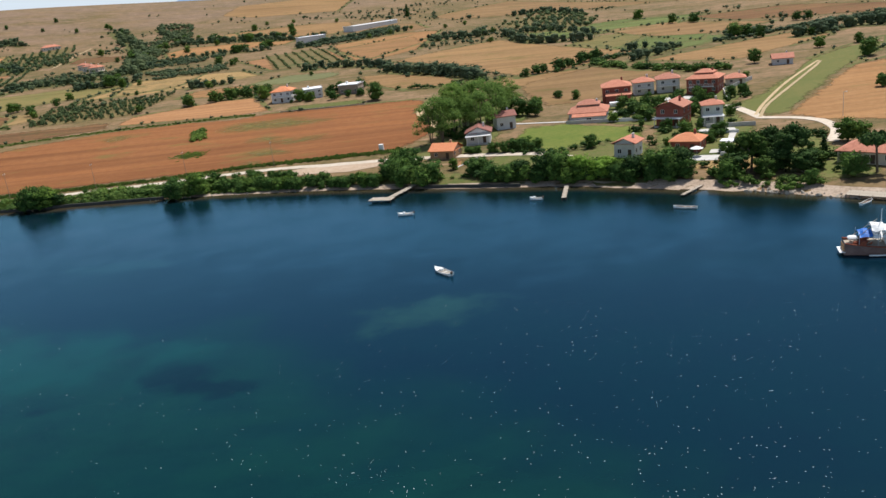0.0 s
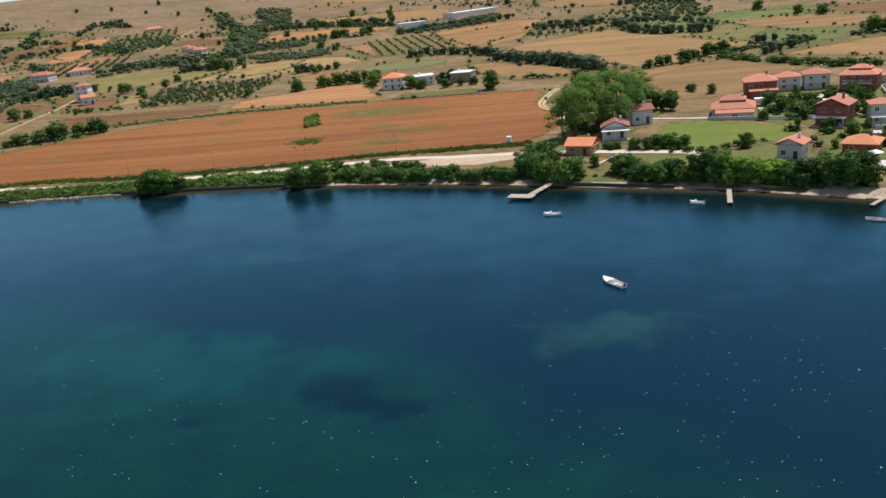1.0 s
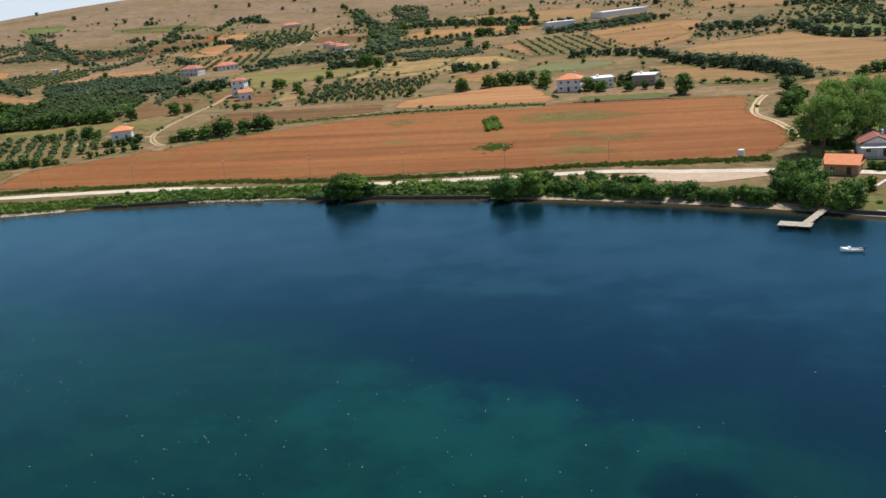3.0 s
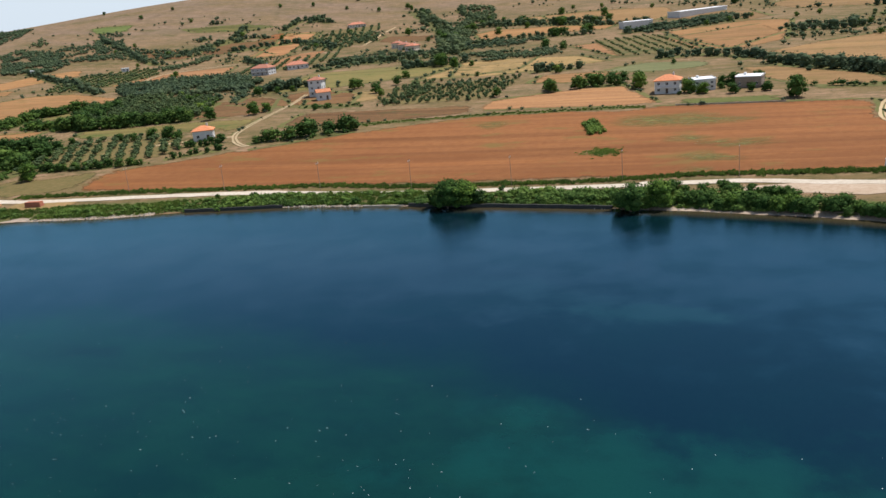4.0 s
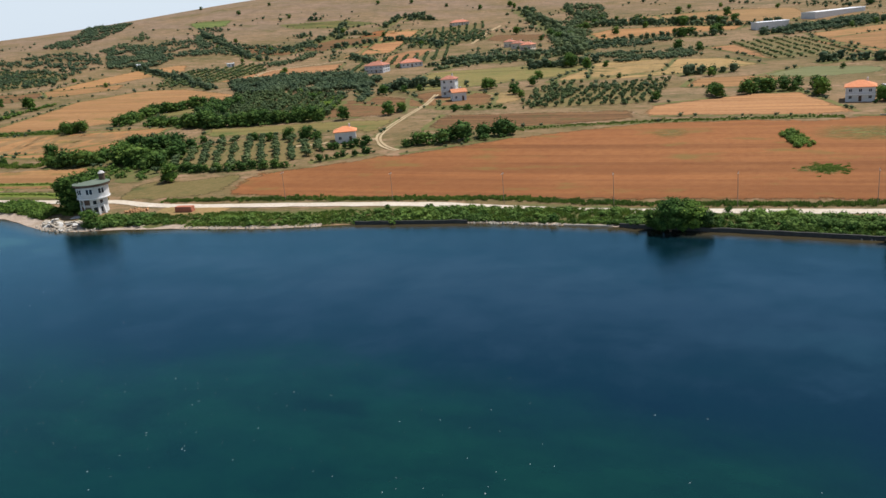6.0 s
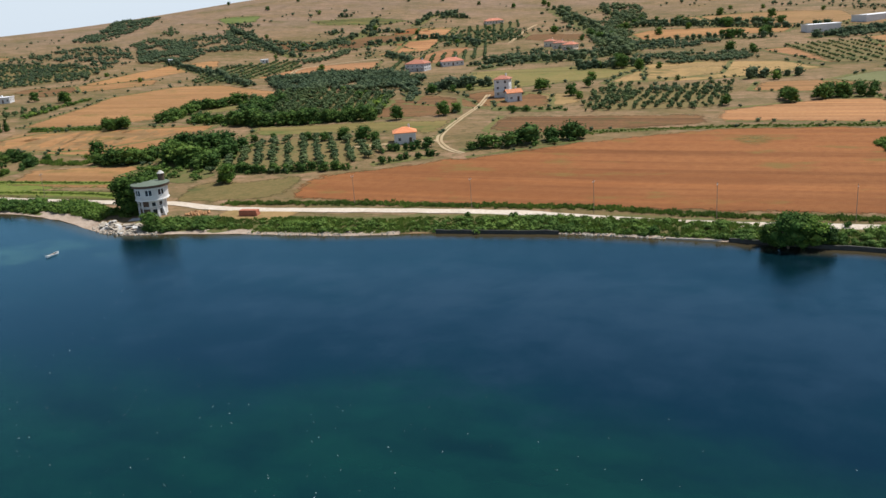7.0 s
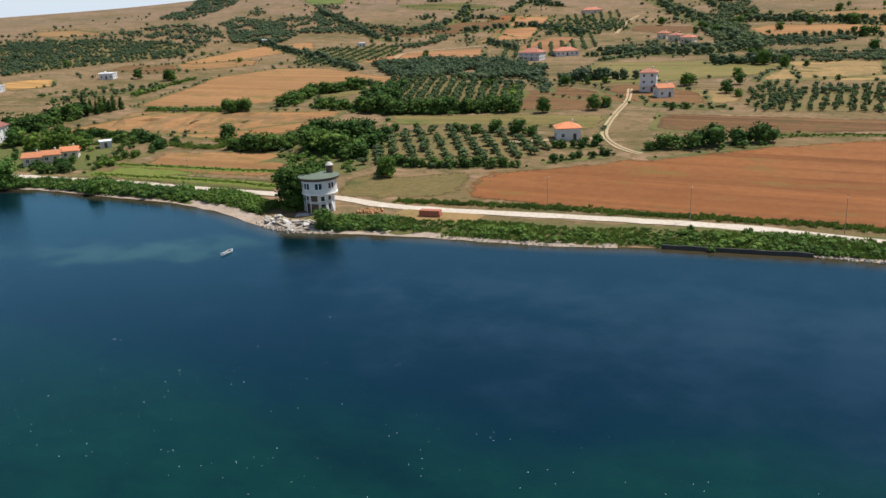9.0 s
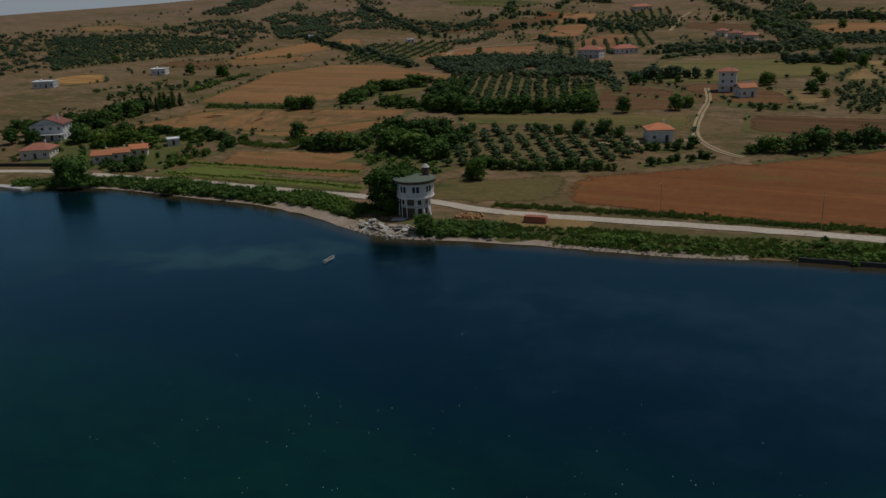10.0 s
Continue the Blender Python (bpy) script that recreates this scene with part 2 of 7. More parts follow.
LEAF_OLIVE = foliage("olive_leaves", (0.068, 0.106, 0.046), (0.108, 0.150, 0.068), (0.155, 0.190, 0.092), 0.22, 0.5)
LEAF_DARK = foliage("evergreen_leaves", (0.021, 0.050, 0.014), (0.050, 0.096, 0.024), (0.075, 0.118, 0.032), 0.1)
REED = foliage("reeds_and_weeds", (0.090, 0.155, 0.032), (0.155, 0.235, 0.048), (0.235, 0.25, 0.085), 0.3, 0.4)
# scrub green made paler and bluer to stand in for distance haze
HAZED_SCRUB = foliage("hazed_scrub_leaves", (0.058, 0.090, 0.050), (0.092, 0.128, 0.072), (0.125, 0.152, 0.090), 0.22, 0.5)
BARK = plain("bark", (0.10, 0.075, 0.05), (0.2, 0.16, 0.12), 2.0, 0.95, 0.5)
TILE = roof_tiles("clay_tiles", (0.40, 0.145, 0.088), (0.55, 0.225, 0.14))
TILE_DARK = roof_tiles("old_clay_tiles", (0.23, 0.085, 0.065), (0.33, 0.13, 0.095))
TILE_BRIGHT = roof_tiles("new_clay_tiles", (0.55, 0.19, 0.08), (0.64, 0.26, 0.12))
WALLS = {
    "white": plain("white_render", (0.56, 0.56, 0.55), (0.68, 0.68, 0.67), 0.6, 0.85, 0.1),
    "cream": plain("cream_render", (0.58, 0.52, 0.42), (0.68, 0.62, 0.52), 0.6, 0.85, 0.1),
    "grey": plain("grey_render", (0.42, 0.44, 0.46), (0.54, 0.55, 0.56), 0.6, 0.85, 0.1),
    "sage": plain("sage_render", (0.40, 0.43, 0.38), (0.50, 0.52, 0.46), 0.6, 0.85, 0.1),
    "red": plain("red_render", (0.24, 0.07, 0.048), (0.33, 0.10, 0.07), 0.6, 0.85, 0.1),
    "ochre": plain("ochre_render", (0.40, 0.24, 0.14), (0.5, 0.32, 0.2), 0.6, 0.85, 0.1),
    "stone": plain("stone_wall", (0.24, 0.19, 0.15), (0.36, 0.29, 0.23), 1.5, 0.9, 0.4),
}
WHITE = plain("white_paint", (0.74, 0.74, 0.72), (0.82, 0.82, 0.80), 1.5, 0.5, 0.05)
CONCRETE = plain("concrete", (0.42, 0.40, 0.37), (0.56, 0.54, 0.50), 0.8, 0.9, 0.3)
# pale colour of the flecks that stand in for sun glints
GLINT = plain("foam", (0.58, 0.62, 0.64), (0.80, 0.82, 0.84), 1.0, 0.4, 0)
OLD_WHITE = plain("weathered_white_render", (0.50, 0.49, 0.47), (0.68, 0.67, 0.65), 0.5, 0.9, 0.2)
# near-black: the shade on the walls' lakeward faces is in the colour
DARK_STONE = plain("shade_dark_stone", (0.022, 0.022, 0.020), (0.055, 0.052, 0.045), 1.2, 0.7, 0.5)
STONE = plain("rubble_stone", (0.27, 0.23, 0.18), (0.44, 0.39, 0.32), 0.9, 0.9, 0.5)
WOOD = plain("weathered_wood", (0.30, 0.255, 0.20), (0.46, 0.40, 0.32), 2.0, 0.85, 0.4)
DARK_WOOD = plain("dark_wood", (0.07, 0.045, 0.03), (0.13, 0.085, 0.06), 2.0, 0.7, 0.3)
HULL_BROWN = plain("brown_hull", (0.15, 0.085, 0.072), (0.27, 0.175, 0.15), 1.0, 0.5, 0.1)
BLUE_TARP = plain("blue_tarpaulin", (0.02, 0.11, 0.42), (0.03, 0.17, 0.55), 1.2, 0.5, 0.3)
RUST = plain("rusty_red", (0.22, 0.055, 0.03), (0.32, 0.095, 0.05), 0.9, 0.85, 0.3)
BRICK = plain("red_brick", (0.34, 0.115, 0.07), (0.46, 0.18, 0.11), 3.0, 0.9, 0.3)
GREEN_ROOF = plain("green_roof_felt", (0.095, 0.125, 0.092), (0.14, 0.17, 0.13), 0.6, 0.8, 0.2)
METAL = plain("galvanised_metal", (0.42, 0.43, 0.44), (0.55, 0.56, 0.57), 1.0, 0.45, 0.1, 0.7)
SHEET = plain("white_sheet_roof", (0.74, 0.75, 0.77), (0.83, 0.84, 0.85), 0.3, 0.55, 0.1)
POLE = plain("pole_timber", (0.24, 0.17, 0.12), (0.36, 0.28, 0.21), 1.5, 0.9, 0.3)
GLASS, _, gp = tree_of("window_glass")
gp.inputs["Base Color"].default_value = (0.025, 0.03, 0.04, 1)
gp.inputs["Roughness"].default_value = 0.08
gp.inputs["Specular IOR Level"].default_value = 0.6
# distance haze is put into the mountain's plain blue colour
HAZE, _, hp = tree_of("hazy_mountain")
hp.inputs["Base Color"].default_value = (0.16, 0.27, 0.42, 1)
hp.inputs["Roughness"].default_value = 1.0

# Water: weed beds, sandy shoals and painted reflections under a ruffled surface.
WATER, nt, p = tree_of("lake_water")


def span(nt, value, lo, hi):
    r = nt.nodes.new("ShaderNodeMapRange")
    r.interpolation_type = 'SMOOTHSTEP'
    for k, v in zip(("From Min", "From Max", "To Min", "To Max"), (lo, hi, 1.0, 0.0)):
        r.inputs[k].default_value = v
    nt.links.new(value, r.inputs["Value"])
    return r.outputs[0]


def bed(nt, cx, cy, rx, ry, turn, soft):
    """A patch of water colour with an uneven outline: 1 within, 0 outside."""
    c, m, d = nt.nodes.new("ShaderNodeTexCoord"), nt.nodes.new("ShaderNodeMapping"), nt.nodes.new("ShaderNodeVectorMath")
    warp = nt.nodes.new("ShaderNodeMath")
    a = radians(-turn)
    m.vector_type = 'TEXTURE'
    m.inputs["Location"].default_value = (cx, cy, 0)
    m.inputs["Rotation"].default_value = (0, 0, -a)
    m.inputs["Scale"].default_value = (rx, ry, 1)
    nt.links.new(c.outputs["Object"], m.inputs[0])
    d.operation = 'LENGTH'
    nt.links.new(m.outputs[0], d.inputs[0])
    warp.operation = 'MULTIPLY_ADD'
    nt.links.new(noise_of(nt, 0.09, 5, (1, 1, 1), 0, 0.6), warp.inputs[0])
    warp.inputs[1].default_value = 3.6
    nt.links.new(d.outputs["Value"], warp.inputs[2])
    return span(nt, warp.outputs[0], 2.45 - soft, 2.45 + soft)


DEEP, SHOAL, WEED = (0.0010, 0.0115, 0.0205), (0.0028, 0.0292, 0.0210), (0.0005, 0.0070, 0.0105)
shelf, ragged_edge = nt.nodes.new("ShaderNodeAttribute"), nt.nodes.new("ShaderNodeMath")
shelf.attribute_name = "shelf"
ragged_edge.operation = 'MULTIPLY_ADD'
nt.links.new(noise_of(nt, 0.045, 6, (1, 1.3, 1), 10, 0.6), ragged_edge.inputs[0])
ragged_edge.inputs[1].default_value = -34.0
nt.links.new(shelf.outputs["Fac"], ragged_edge.inputs[2])
col = mixed(nt, span(nt, ragged_edge.outputs[0], -30.0, -5.0), DEEP, mixed(nt, ramp(nt, noise_of(nt, 0.085, 6, (1, 1.5, 1), 20, 0.65), [(0.36, (0, 0, 0)), (0.64, (1, 1, 1))]), (0.0018, 0.0200, 0.0172), SHOAL))
col = mixed(nt, ramp(nt, noise_of(nt, 0.02, 5, (1, 1.7, 1), 10, 0.55), [(0.46, (0, 0, 0)), (0.70, (0.35, 0.35, 0.35))]), col, (0.0008, 0.0200, 0.0240))
# the first three put pale sky sheen off the shore into the colour
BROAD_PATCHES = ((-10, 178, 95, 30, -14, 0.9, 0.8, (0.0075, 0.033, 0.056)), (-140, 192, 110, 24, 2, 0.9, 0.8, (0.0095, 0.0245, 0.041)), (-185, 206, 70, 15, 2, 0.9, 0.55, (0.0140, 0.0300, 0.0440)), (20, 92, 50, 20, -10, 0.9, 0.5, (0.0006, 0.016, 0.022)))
SMALL_PATCHES = (
    # next two: dark reflection of the village trees painted on the water
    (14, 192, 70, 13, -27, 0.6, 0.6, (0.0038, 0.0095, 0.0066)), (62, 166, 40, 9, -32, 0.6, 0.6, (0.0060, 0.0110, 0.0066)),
    (-76, 121, 32, 14, -6, 0.6, 0.7, (0.0030, 0.042, 0.035)), (-13, 126.5, 12, 7, 14, 0.6, 0.8, (0.010, 0.040, 0.034)), (-82, 170, 17, 4.5, -4, 0.4, 0.45, (0.006, 0.034, 0.040)), (-95, 176, 22, 6, -25, 0.7, 0.3, (0.006, 0.030, 0.040)),
    (-47, 111, 8.5, 4.5, -12, 0.55, 0.8, WEED), (-43, 106, 7, 3, -10, 0.5, 0.8, WEED), (-66, 103, 6, 2.5, 12, 0.35, 0.6, WEED), (-168, 147, 7, 2.6, 0, 0.6, 0.4, WEED), (-230, 143, 16, 5, -4, 0.8, 0.3, WEED), (-205, 138, 14, 5, 6, 0.8, 0.3, WEED),
    (-320, 199, 30, 9, 28, 0.7, 0.85, (0.024, 0.060, 0.048)), (-348, 190, 30, 11, 12, 0.7, 0.3, (0.016, 0.046, 0.044)))


def lay_patches(col, patches):
    for cx, cy, rx, ry, turn, soft, share, patch_tint in patches:
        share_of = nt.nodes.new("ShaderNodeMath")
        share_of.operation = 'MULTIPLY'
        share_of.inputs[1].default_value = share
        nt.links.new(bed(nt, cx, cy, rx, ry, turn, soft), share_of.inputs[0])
        col = mixed(nt, share_of.outputs[0], col, patch_tint)
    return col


col = lay_patches(col, BROAD_PATCHES)
# sheltered water off the bank: tree reflections painted dark, and a smoother surface
depth, offing = nt.nodes.new("ShaderNodeAttribute"), nt.nodes.new("ShaderNodeAttribute")
depth.attribute_name, offing.attribute_name = "depth", "offing"
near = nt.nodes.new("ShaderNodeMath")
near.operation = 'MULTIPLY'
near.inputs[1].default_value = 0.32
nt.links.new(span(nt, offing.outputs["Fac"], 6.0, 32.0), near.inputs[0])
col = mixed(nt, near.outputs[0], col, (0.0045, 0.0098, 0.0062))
col = lay_patches(col, SMALL_PATCHES)
col = mixed(nt, span(nt, depth.outputs["Fac"], 0.05, 1.1), col, (0.055, 0.043, 0.022))
nt.links.new(col, p.inputs["Base Color"])
p.inputs["Roughness"].default_value = 1.0
p.inputs["Specular IOR Level"].default_value = 0.0
gloss, edge, both = nt.nodes.new("ShaderNodeBsdfGlossy"), nt.nodes.new("ShaderNodeFresnel"), nt.nodes.new("ShaderNodeMixShader")
gloss.inputs["Color"].default_value = (0.36, 0.74, 1.0, 1)
gloss.inputs["Roughness"].default_value = 0.05
edge.inputs["IOR"].default_value = 1.38
nt.links.new(edge.outputs[0], both.inputs[0])
nt.links.new(p.outputs[0], both.inputs[1])
nt.links.new(gloss.outputs[0], both.inputs[2])
nt.links.new(both.outputs[0], nt.nodes["Material Output"].inputs[0])
ripple = nt.nodes.new("ShaderNodeMath")
ripple.operation = 'ADD'
nt.links.new(noise_of(nt, 0.4, 5, (1, 1.5, 1), 15, 0.7), ripple.inputs[0])
nt.links.new(noise_of(nt, 2.2, 4, (1, 1.3, 1), -30, 0.7), ripple.inputs[1])
bumped(nt, gloss, ripple.outputs[0], 0.30, 0.12)
calm = nt.nodes.new("ShaderNodeMapRange")
for key, value in zip(("From Min", "From Max", "To Min", "To Max"), (4.0, 45.0, 0.21, 0.30)):
    calm.inputs[key].default_value = value
nt.links.new(offing.outputs["Fac"], calm.inputs["Value"])
nt.links.new(calm.outputs[0], next(n for n in nt.nodes if n.type == 'BUMP').inputs["Strength"])

# ---- helpers for meshes ----
PARTS = bpy.data.meshes


def mesh_of(name, verts, faces, mat, smooth=False):
    me = PARTS.new(name)
    me.from_pydata([tuple(v) for v in verts], [], [tuple(f) for f in faces])
    me.materials.append(mat)
    if smooth:
        me.polygons.foreach_set("use_smooth", [True] * len(me.polygons))
    me.update()
    return me


def solid(name, verts, faces, mat, parent=None, label="", smooth=False):
    ob = new(name, mesh_of(name, verts, faces, mat, smooth))
    ob.parent = parent
    return tagged(ob, label)


def part(name, bm, mat, parent=None, label="", smooth=False):
    """A bmesh as one mesh object, under a thing or a part."""
    me = PARTS.new(name)
    bm.normal_update()
    bm.to_mesh(me)
    bm.free()
    me.materials.append(mat)
    if smooth:
        me.polygons.foreach_set("use_smooth", [True] * len(me.polygons))
    ob = new(name, me)
    ob.parent = parent
    return tagged(ob, label)


def thing(name, m, label, category, group="", kind=""):
    ob = new(name)
    ob.empty_display_size = 0.5
    ob.matrix_world = m
    return tagged(ob, label, category, group, kind)


def box(bm, x0, x1, y0, y1, z0, z1, bevel=0.0):
    c = bmesh.ops.create_cube(bm, size=1.0, matrix=Matrix.LocRotScale(
        ((x0 + x1) / 2, (y0 + y1) / 2, (z0 + z1) / 2), None, (x1 - x0, y1 - y0, z1 - z0)))
    if bevel:
        edges = list({e for v in c["verts"] for e in v.link_edges})
        bmesh.ops.bevel(bm, geom=edges, offset=bevel, segments=1, affect='EDGES')
    return bm


def boxed(name, dims, mat, parent=None, label="", bevel=0.0):
    return part(name, box(bmesh.new(), *dims, bevel), mat, parent, label)


def rod(bm, a, b, r0, r1, sides=7):
    """A tapered rod from a to b."""
    a, b = Vector(a), Vector(b)
    turn = (b - a).to_track_quat("Z", "Y").to_matrix().to_4x4()
    bmesh.ops.create_cone(bm, cap_ends=True, segments=sides, radius1=r0, radius2=r1, depth=(b - a).length,
                          matrix=Matrix.Translation((a + b) / 2) @ turn)
    return bm


# ---- the lie of the land ----
SHORE = [(-6000, 60), (-1500, 130), (-700, 205), (-441, 225), (-411, 238), (-352, 238), (-331, 234), (-315, 228), (-299, 222.5),
         (-281, 227), (-260, 230), (-238, 232), (-212, 238), (-180, 242), (-147, 241), (-116, 238), (-81, 234), (-53, 227.5), (-25, 218),
         (0, 208), (20, 201), (35, 192), (59, 178), (78, 163), (130, 120), (400, -40), (6000, -900)]
SHORE_X, SHORE_Y = np.array(SHORE, float).T
HILL_X, HILL_Y, HILL_R = (-1150, -900, -650, -400, -150, 100, 350), (450, 680, 910, 1140), 190.0
HILLS = np.array([8.8, 4.3, 2.4, 2.0, 1.8, -3.2, -2.9, 19.3, 7.2, -0.8, -1.7, 2.3, 0.4, -2.5, 6.6, 12.1, 13.4, -2.8, 2.9, 0.1, -1.0, 2.0, 24.8, 34.6, 25.8, 21.0, -0.9, 3.8])


def shore_at(x):
    return np.interp(x, SHORE_X, SHORE_Y)


def height(x, y):
    """Ground height: a low bank along the shore, a slope inland, and hills."""
    x, y = np.asarray(x, float), np.asarray(y, float)
    d = y - shore_at(x)
    s = np.clip(d / 7, 0, 1)
    s = s * s * (3 - 2 * s)
    z = np.where(d > 0, 1.15 * s + 28 * (1 - np.exp(-np.maximum(d - 8, 0) * 0.038 / 28)), np.maximum(0.16 * d, -7))
    fade = np.clip((d - 10) / 90, 0, 1)
    n = 0
    for cy in HILL_Y:
        for cx in HILL_X:
            z = z + fade * HILLS[n] * np.exp(-((x - cx) ** 2 + (y - cy) ** 2) / (2 * HILL_R ** 2))
            n += 1
    return z


def ground_at(x, y):
    return float(height(x, y))


def lines_of(spans):
    out = []
    for a, b, step in spans:
        out += list(np.arange(a, b, step))
    return np.array(out + [spans[-1][1]])


GRID_X = lines_of([(-6000, -1500, 300), (-1500, -720, 26), (-720, 260, 7), (260, 1000, 40), (1000, 6000, 400)])
GRID_Y = lines_of([(-3000, 60, 180), (60, 160, 5), (160, 256, 2), (256, 620, 7), (620, 1300, 14), (1300, 2200, 60), (2200, 5600, 400)])


def ground_sheet():
    gx, gy = np.meshgrid(GRID_X, GRID_Y)
    verts = np.stack([gx, gy, height(gx, gy)], -1).reshape(-1, 3)
    w, h = len(GRID_X), len(GRID_Y)
    i = (np.arange(h - 1)[:, None] * w + np.arange(w - 1)).ravel()
    ob = solid("ground", verts, np.stack([i, i + 1, i + w + 1, i + w], -1).tolist(), GROUND, smooth=True)
    tagged(ob, "dry grassland and scrub rising from the shore", "ground", kind="structure")


def ragged(pts, step, amount, closed=True):
    """A course with its sides broken into short, slightly uneven lengths."""
    out, n = [], len(pts)
    for k in range(n if closed else n - 1):
        a, b = Vector((*pts[k], 0)), Vector((*pts[(k + 1) % n], 0))
        cuts = max(1, int((b - a).length / step))
        for c in range(cuts):
            q = a.lerp(b, c / cuts)
            o = noise.noise_vector(Vector((q.x * 0.13, q.y * 0.13, 3.0))) * amount
            out.append((q.x + o.x, q.y + o.y))
    if not closed:
        out.append(pts[-1])
    return out


def draped(name, pts, mat, lift):
    """A patch of the plan laid on the ground, cut along the ground's own grid."""
    bm = bmesh.new()
    f = bm.faces.new([bm.verts.new((x, y, 0)) for x, y in pts])
    bmesh.ops.triangulate(bm, faces=[f])
    xs, ys = [q[0] for q in pts], [q[1] for q in pts]
    for axis, grid, lo, hi in ((0, GRID_X, min(xs), max(xs)), (1, GRID_Y, min(ys), max(ys))):
        for g in grid[(grid > lo) & (grid < hi)]:
            co = [0, 0, 0]
            no = [0, 0, 0]
            co[axis], no[axis] = g, 1
            bmesh.ops.bisect_plane(bm, geom=bm.verts[:] + bm.edges[:] + bm.faces[:], dist=1e-4, plane_co=co, plane_no=no)
    for v in bm.verts:
        v.co.z = ground_at(v.co.x, v.co.y) + lift
    for f in bm.faces:
        if f.normal.z < 0:
            f.normal_flip()
    return part(name, bm, mat)


FIELD_TAGS = {
    "tan": ("stubble_field", "harvested wheat field of reddish tan stubble"),
    "steppe": ("dry_meadow", "dry olive-tan grass with weedy tufts"),
    "buff": ("stubble_field", "harvested wheat field of pale buff stubble"),
    "gold": ("stubble_field", "harvested wheat field of golden brown stubble"),
    "pale": ("stubble_field", "pale ploughed stubble field with faint drill rows"),
    "brown": ("fallow_field", "brown fallow field with weedy patches"),
    "dry": ("dry_meadow", "yellowed dry grass with bare patches"),
    "meadow": ("dry_meadow", "dry olive-brown meadow"),
    "meadowg": ("meadow", "grazed green meadow crossed by a track"),
    "green": ("crop_field", "green crop field between hedges"),
    "sage": ("crop_field", "pale green field of young crop"),
    "lawn": ("lawn", "mown green lawn beside the houses"),
    "crop": ("vegetable_field", "green vegetable rows in brown soil"),
    "garden": ("garden", "green garden ground between the village houses"),
    "grove": ("grove_floor", "dry grassy ground under the olive trees"),
    "straw": ("straw_field", "golden straw field with rows of swaths"),
}
FIELD_COUNT = [0]
FIELDS = []
WEEDY = []


def field(kind, pts):
    FIELD_COUNT[0] += 1
    if kind == "weedy":
        WEEDY.append(pts)
        return
    if kind not in ("grove", "garden"):
        FIELDS.append(pts)
    name, label = FIELD_TAGS[kind]
    low = (0.03 if kind in ("grove", "garden") else 0.045) if max(q[1] for q in pts) < 560 else 0.09
    edge = ragged(pts, 8, 1.6)
    ob = draped(name, edge, SOIL[kind], low + 0.006 * (FIELD_COUNT[0] % 7))
    co = np.array([v.co[:2] for v in ob.data.vertices])
    a, b = np.array(edge), np.roll(np.array(edge), -1, 0)
    way = b - a
    t = np.clip(((co[:, None] - a) * way).sum(-1) / ((way ** 2).sum(-1) + 1e-6), 0, 1)
    off = np.linalg.norm(co[:, None] - a - way * t[..., None], axis=-1).min(1)
    ob.data.attributes.new("worn", 'FLOAT', 'POINT').data.foreach_set("value", np.ascontiguousarray(np.clip(1 - off / 7.0, 0, 1), np.float32))
    tagged(ob, label, "field", kind="structure")


def smooth_course(pts, step=4.0):
    """A course through the given places, rounded at its turns."""
    out = []
    n = len(pts)
    for k in range(n - 1):
        q = [Vector((*pts[min(max(j, 0), n - 1)], 0)) for j in (k - 1, k, k + 1, k + 2)]
        cuts = max(2, int((q[2] - q[1]).length / step))
        for c in range(cuts):
            t = c / cuts
            out.append(0.5 * (2 * q[1] + (q[2] - q[0]) * t + (2 * q[0] - 5 * q[1] + 4 * q[2] - q[3]) * t * t
                              + (3 * q[1] - q[0] - 3 * q[2] + q[3]) * t ** 3))
    out.append(Vector((*pts[-1], 0)))
    return out


LANE_TAGS = {
    "gravel_road": ("pale gravel road along the shore", GRAVEL, 0.24),
    "village_road": ("pale unpaved village road", GRAVEL, 0.24),
    "farm_track": ("dusty rutted farm track", TRACK, 0.26),
    "garden_path": ("pale concrete garden path", CONCRETE, 0.28),
    "beach": ("narrow strip of pale shingle at the waterline", SHINGLE, 0.24),
    "verge": ("strip of rough grass along a field edge", BANK, 0.155),
    "crop_strip": ("strip of bright green crop in the tilled field", SOIL["lawn"], 0.17),
    "bank": ("overgrown grassy bank above the water", BANK, 0.09),
}


def lane(kind, width, pts):
    label, mat, lift = LANE_TAGS[kind]
    mid = smooth_course(pts)
    lift *= 0.54 if max(q[1] for q in pts) < 560 and lift > 0.1 else 1.0
    verts, faces, across = [], [], 5 if kind == "farm_track" and width > 1.5 else 4
    for k, q in enumerate(mid):
        way = (mid[min(k + 1, len(mid) - 1)] - mid[max(k - 1, 0)]).normalized()
        side = Vector((way.y, -way.x, 0))
        rough = 0.16 if kind != "verge" else 0.45
        for j in range(across + 1):
            v = q + side * width * ((j / across - 0.5) + (rough * noise.noise(q * 0.21 + Vector((0, 0, j * 7.0))) if j in (0, across) else 0))
            verts.append((v.x, v.y, ground_at(v.x, v.y) + lift))
        if k:
            a = (k - 1) * (across + 1)
            faces += [(a + j, a + j + 1, a + j + across + 2, a + j + across + 1) for j in range(across) if across == 4 or j != 2]
    ob = solid(kind, verts, [f[::-1] for f in faces], mat, smooth=True)
    tagged(ob, label, "road" if "road" in kind or "track" in kind else "ground", kind="structure")


ground_sheet()
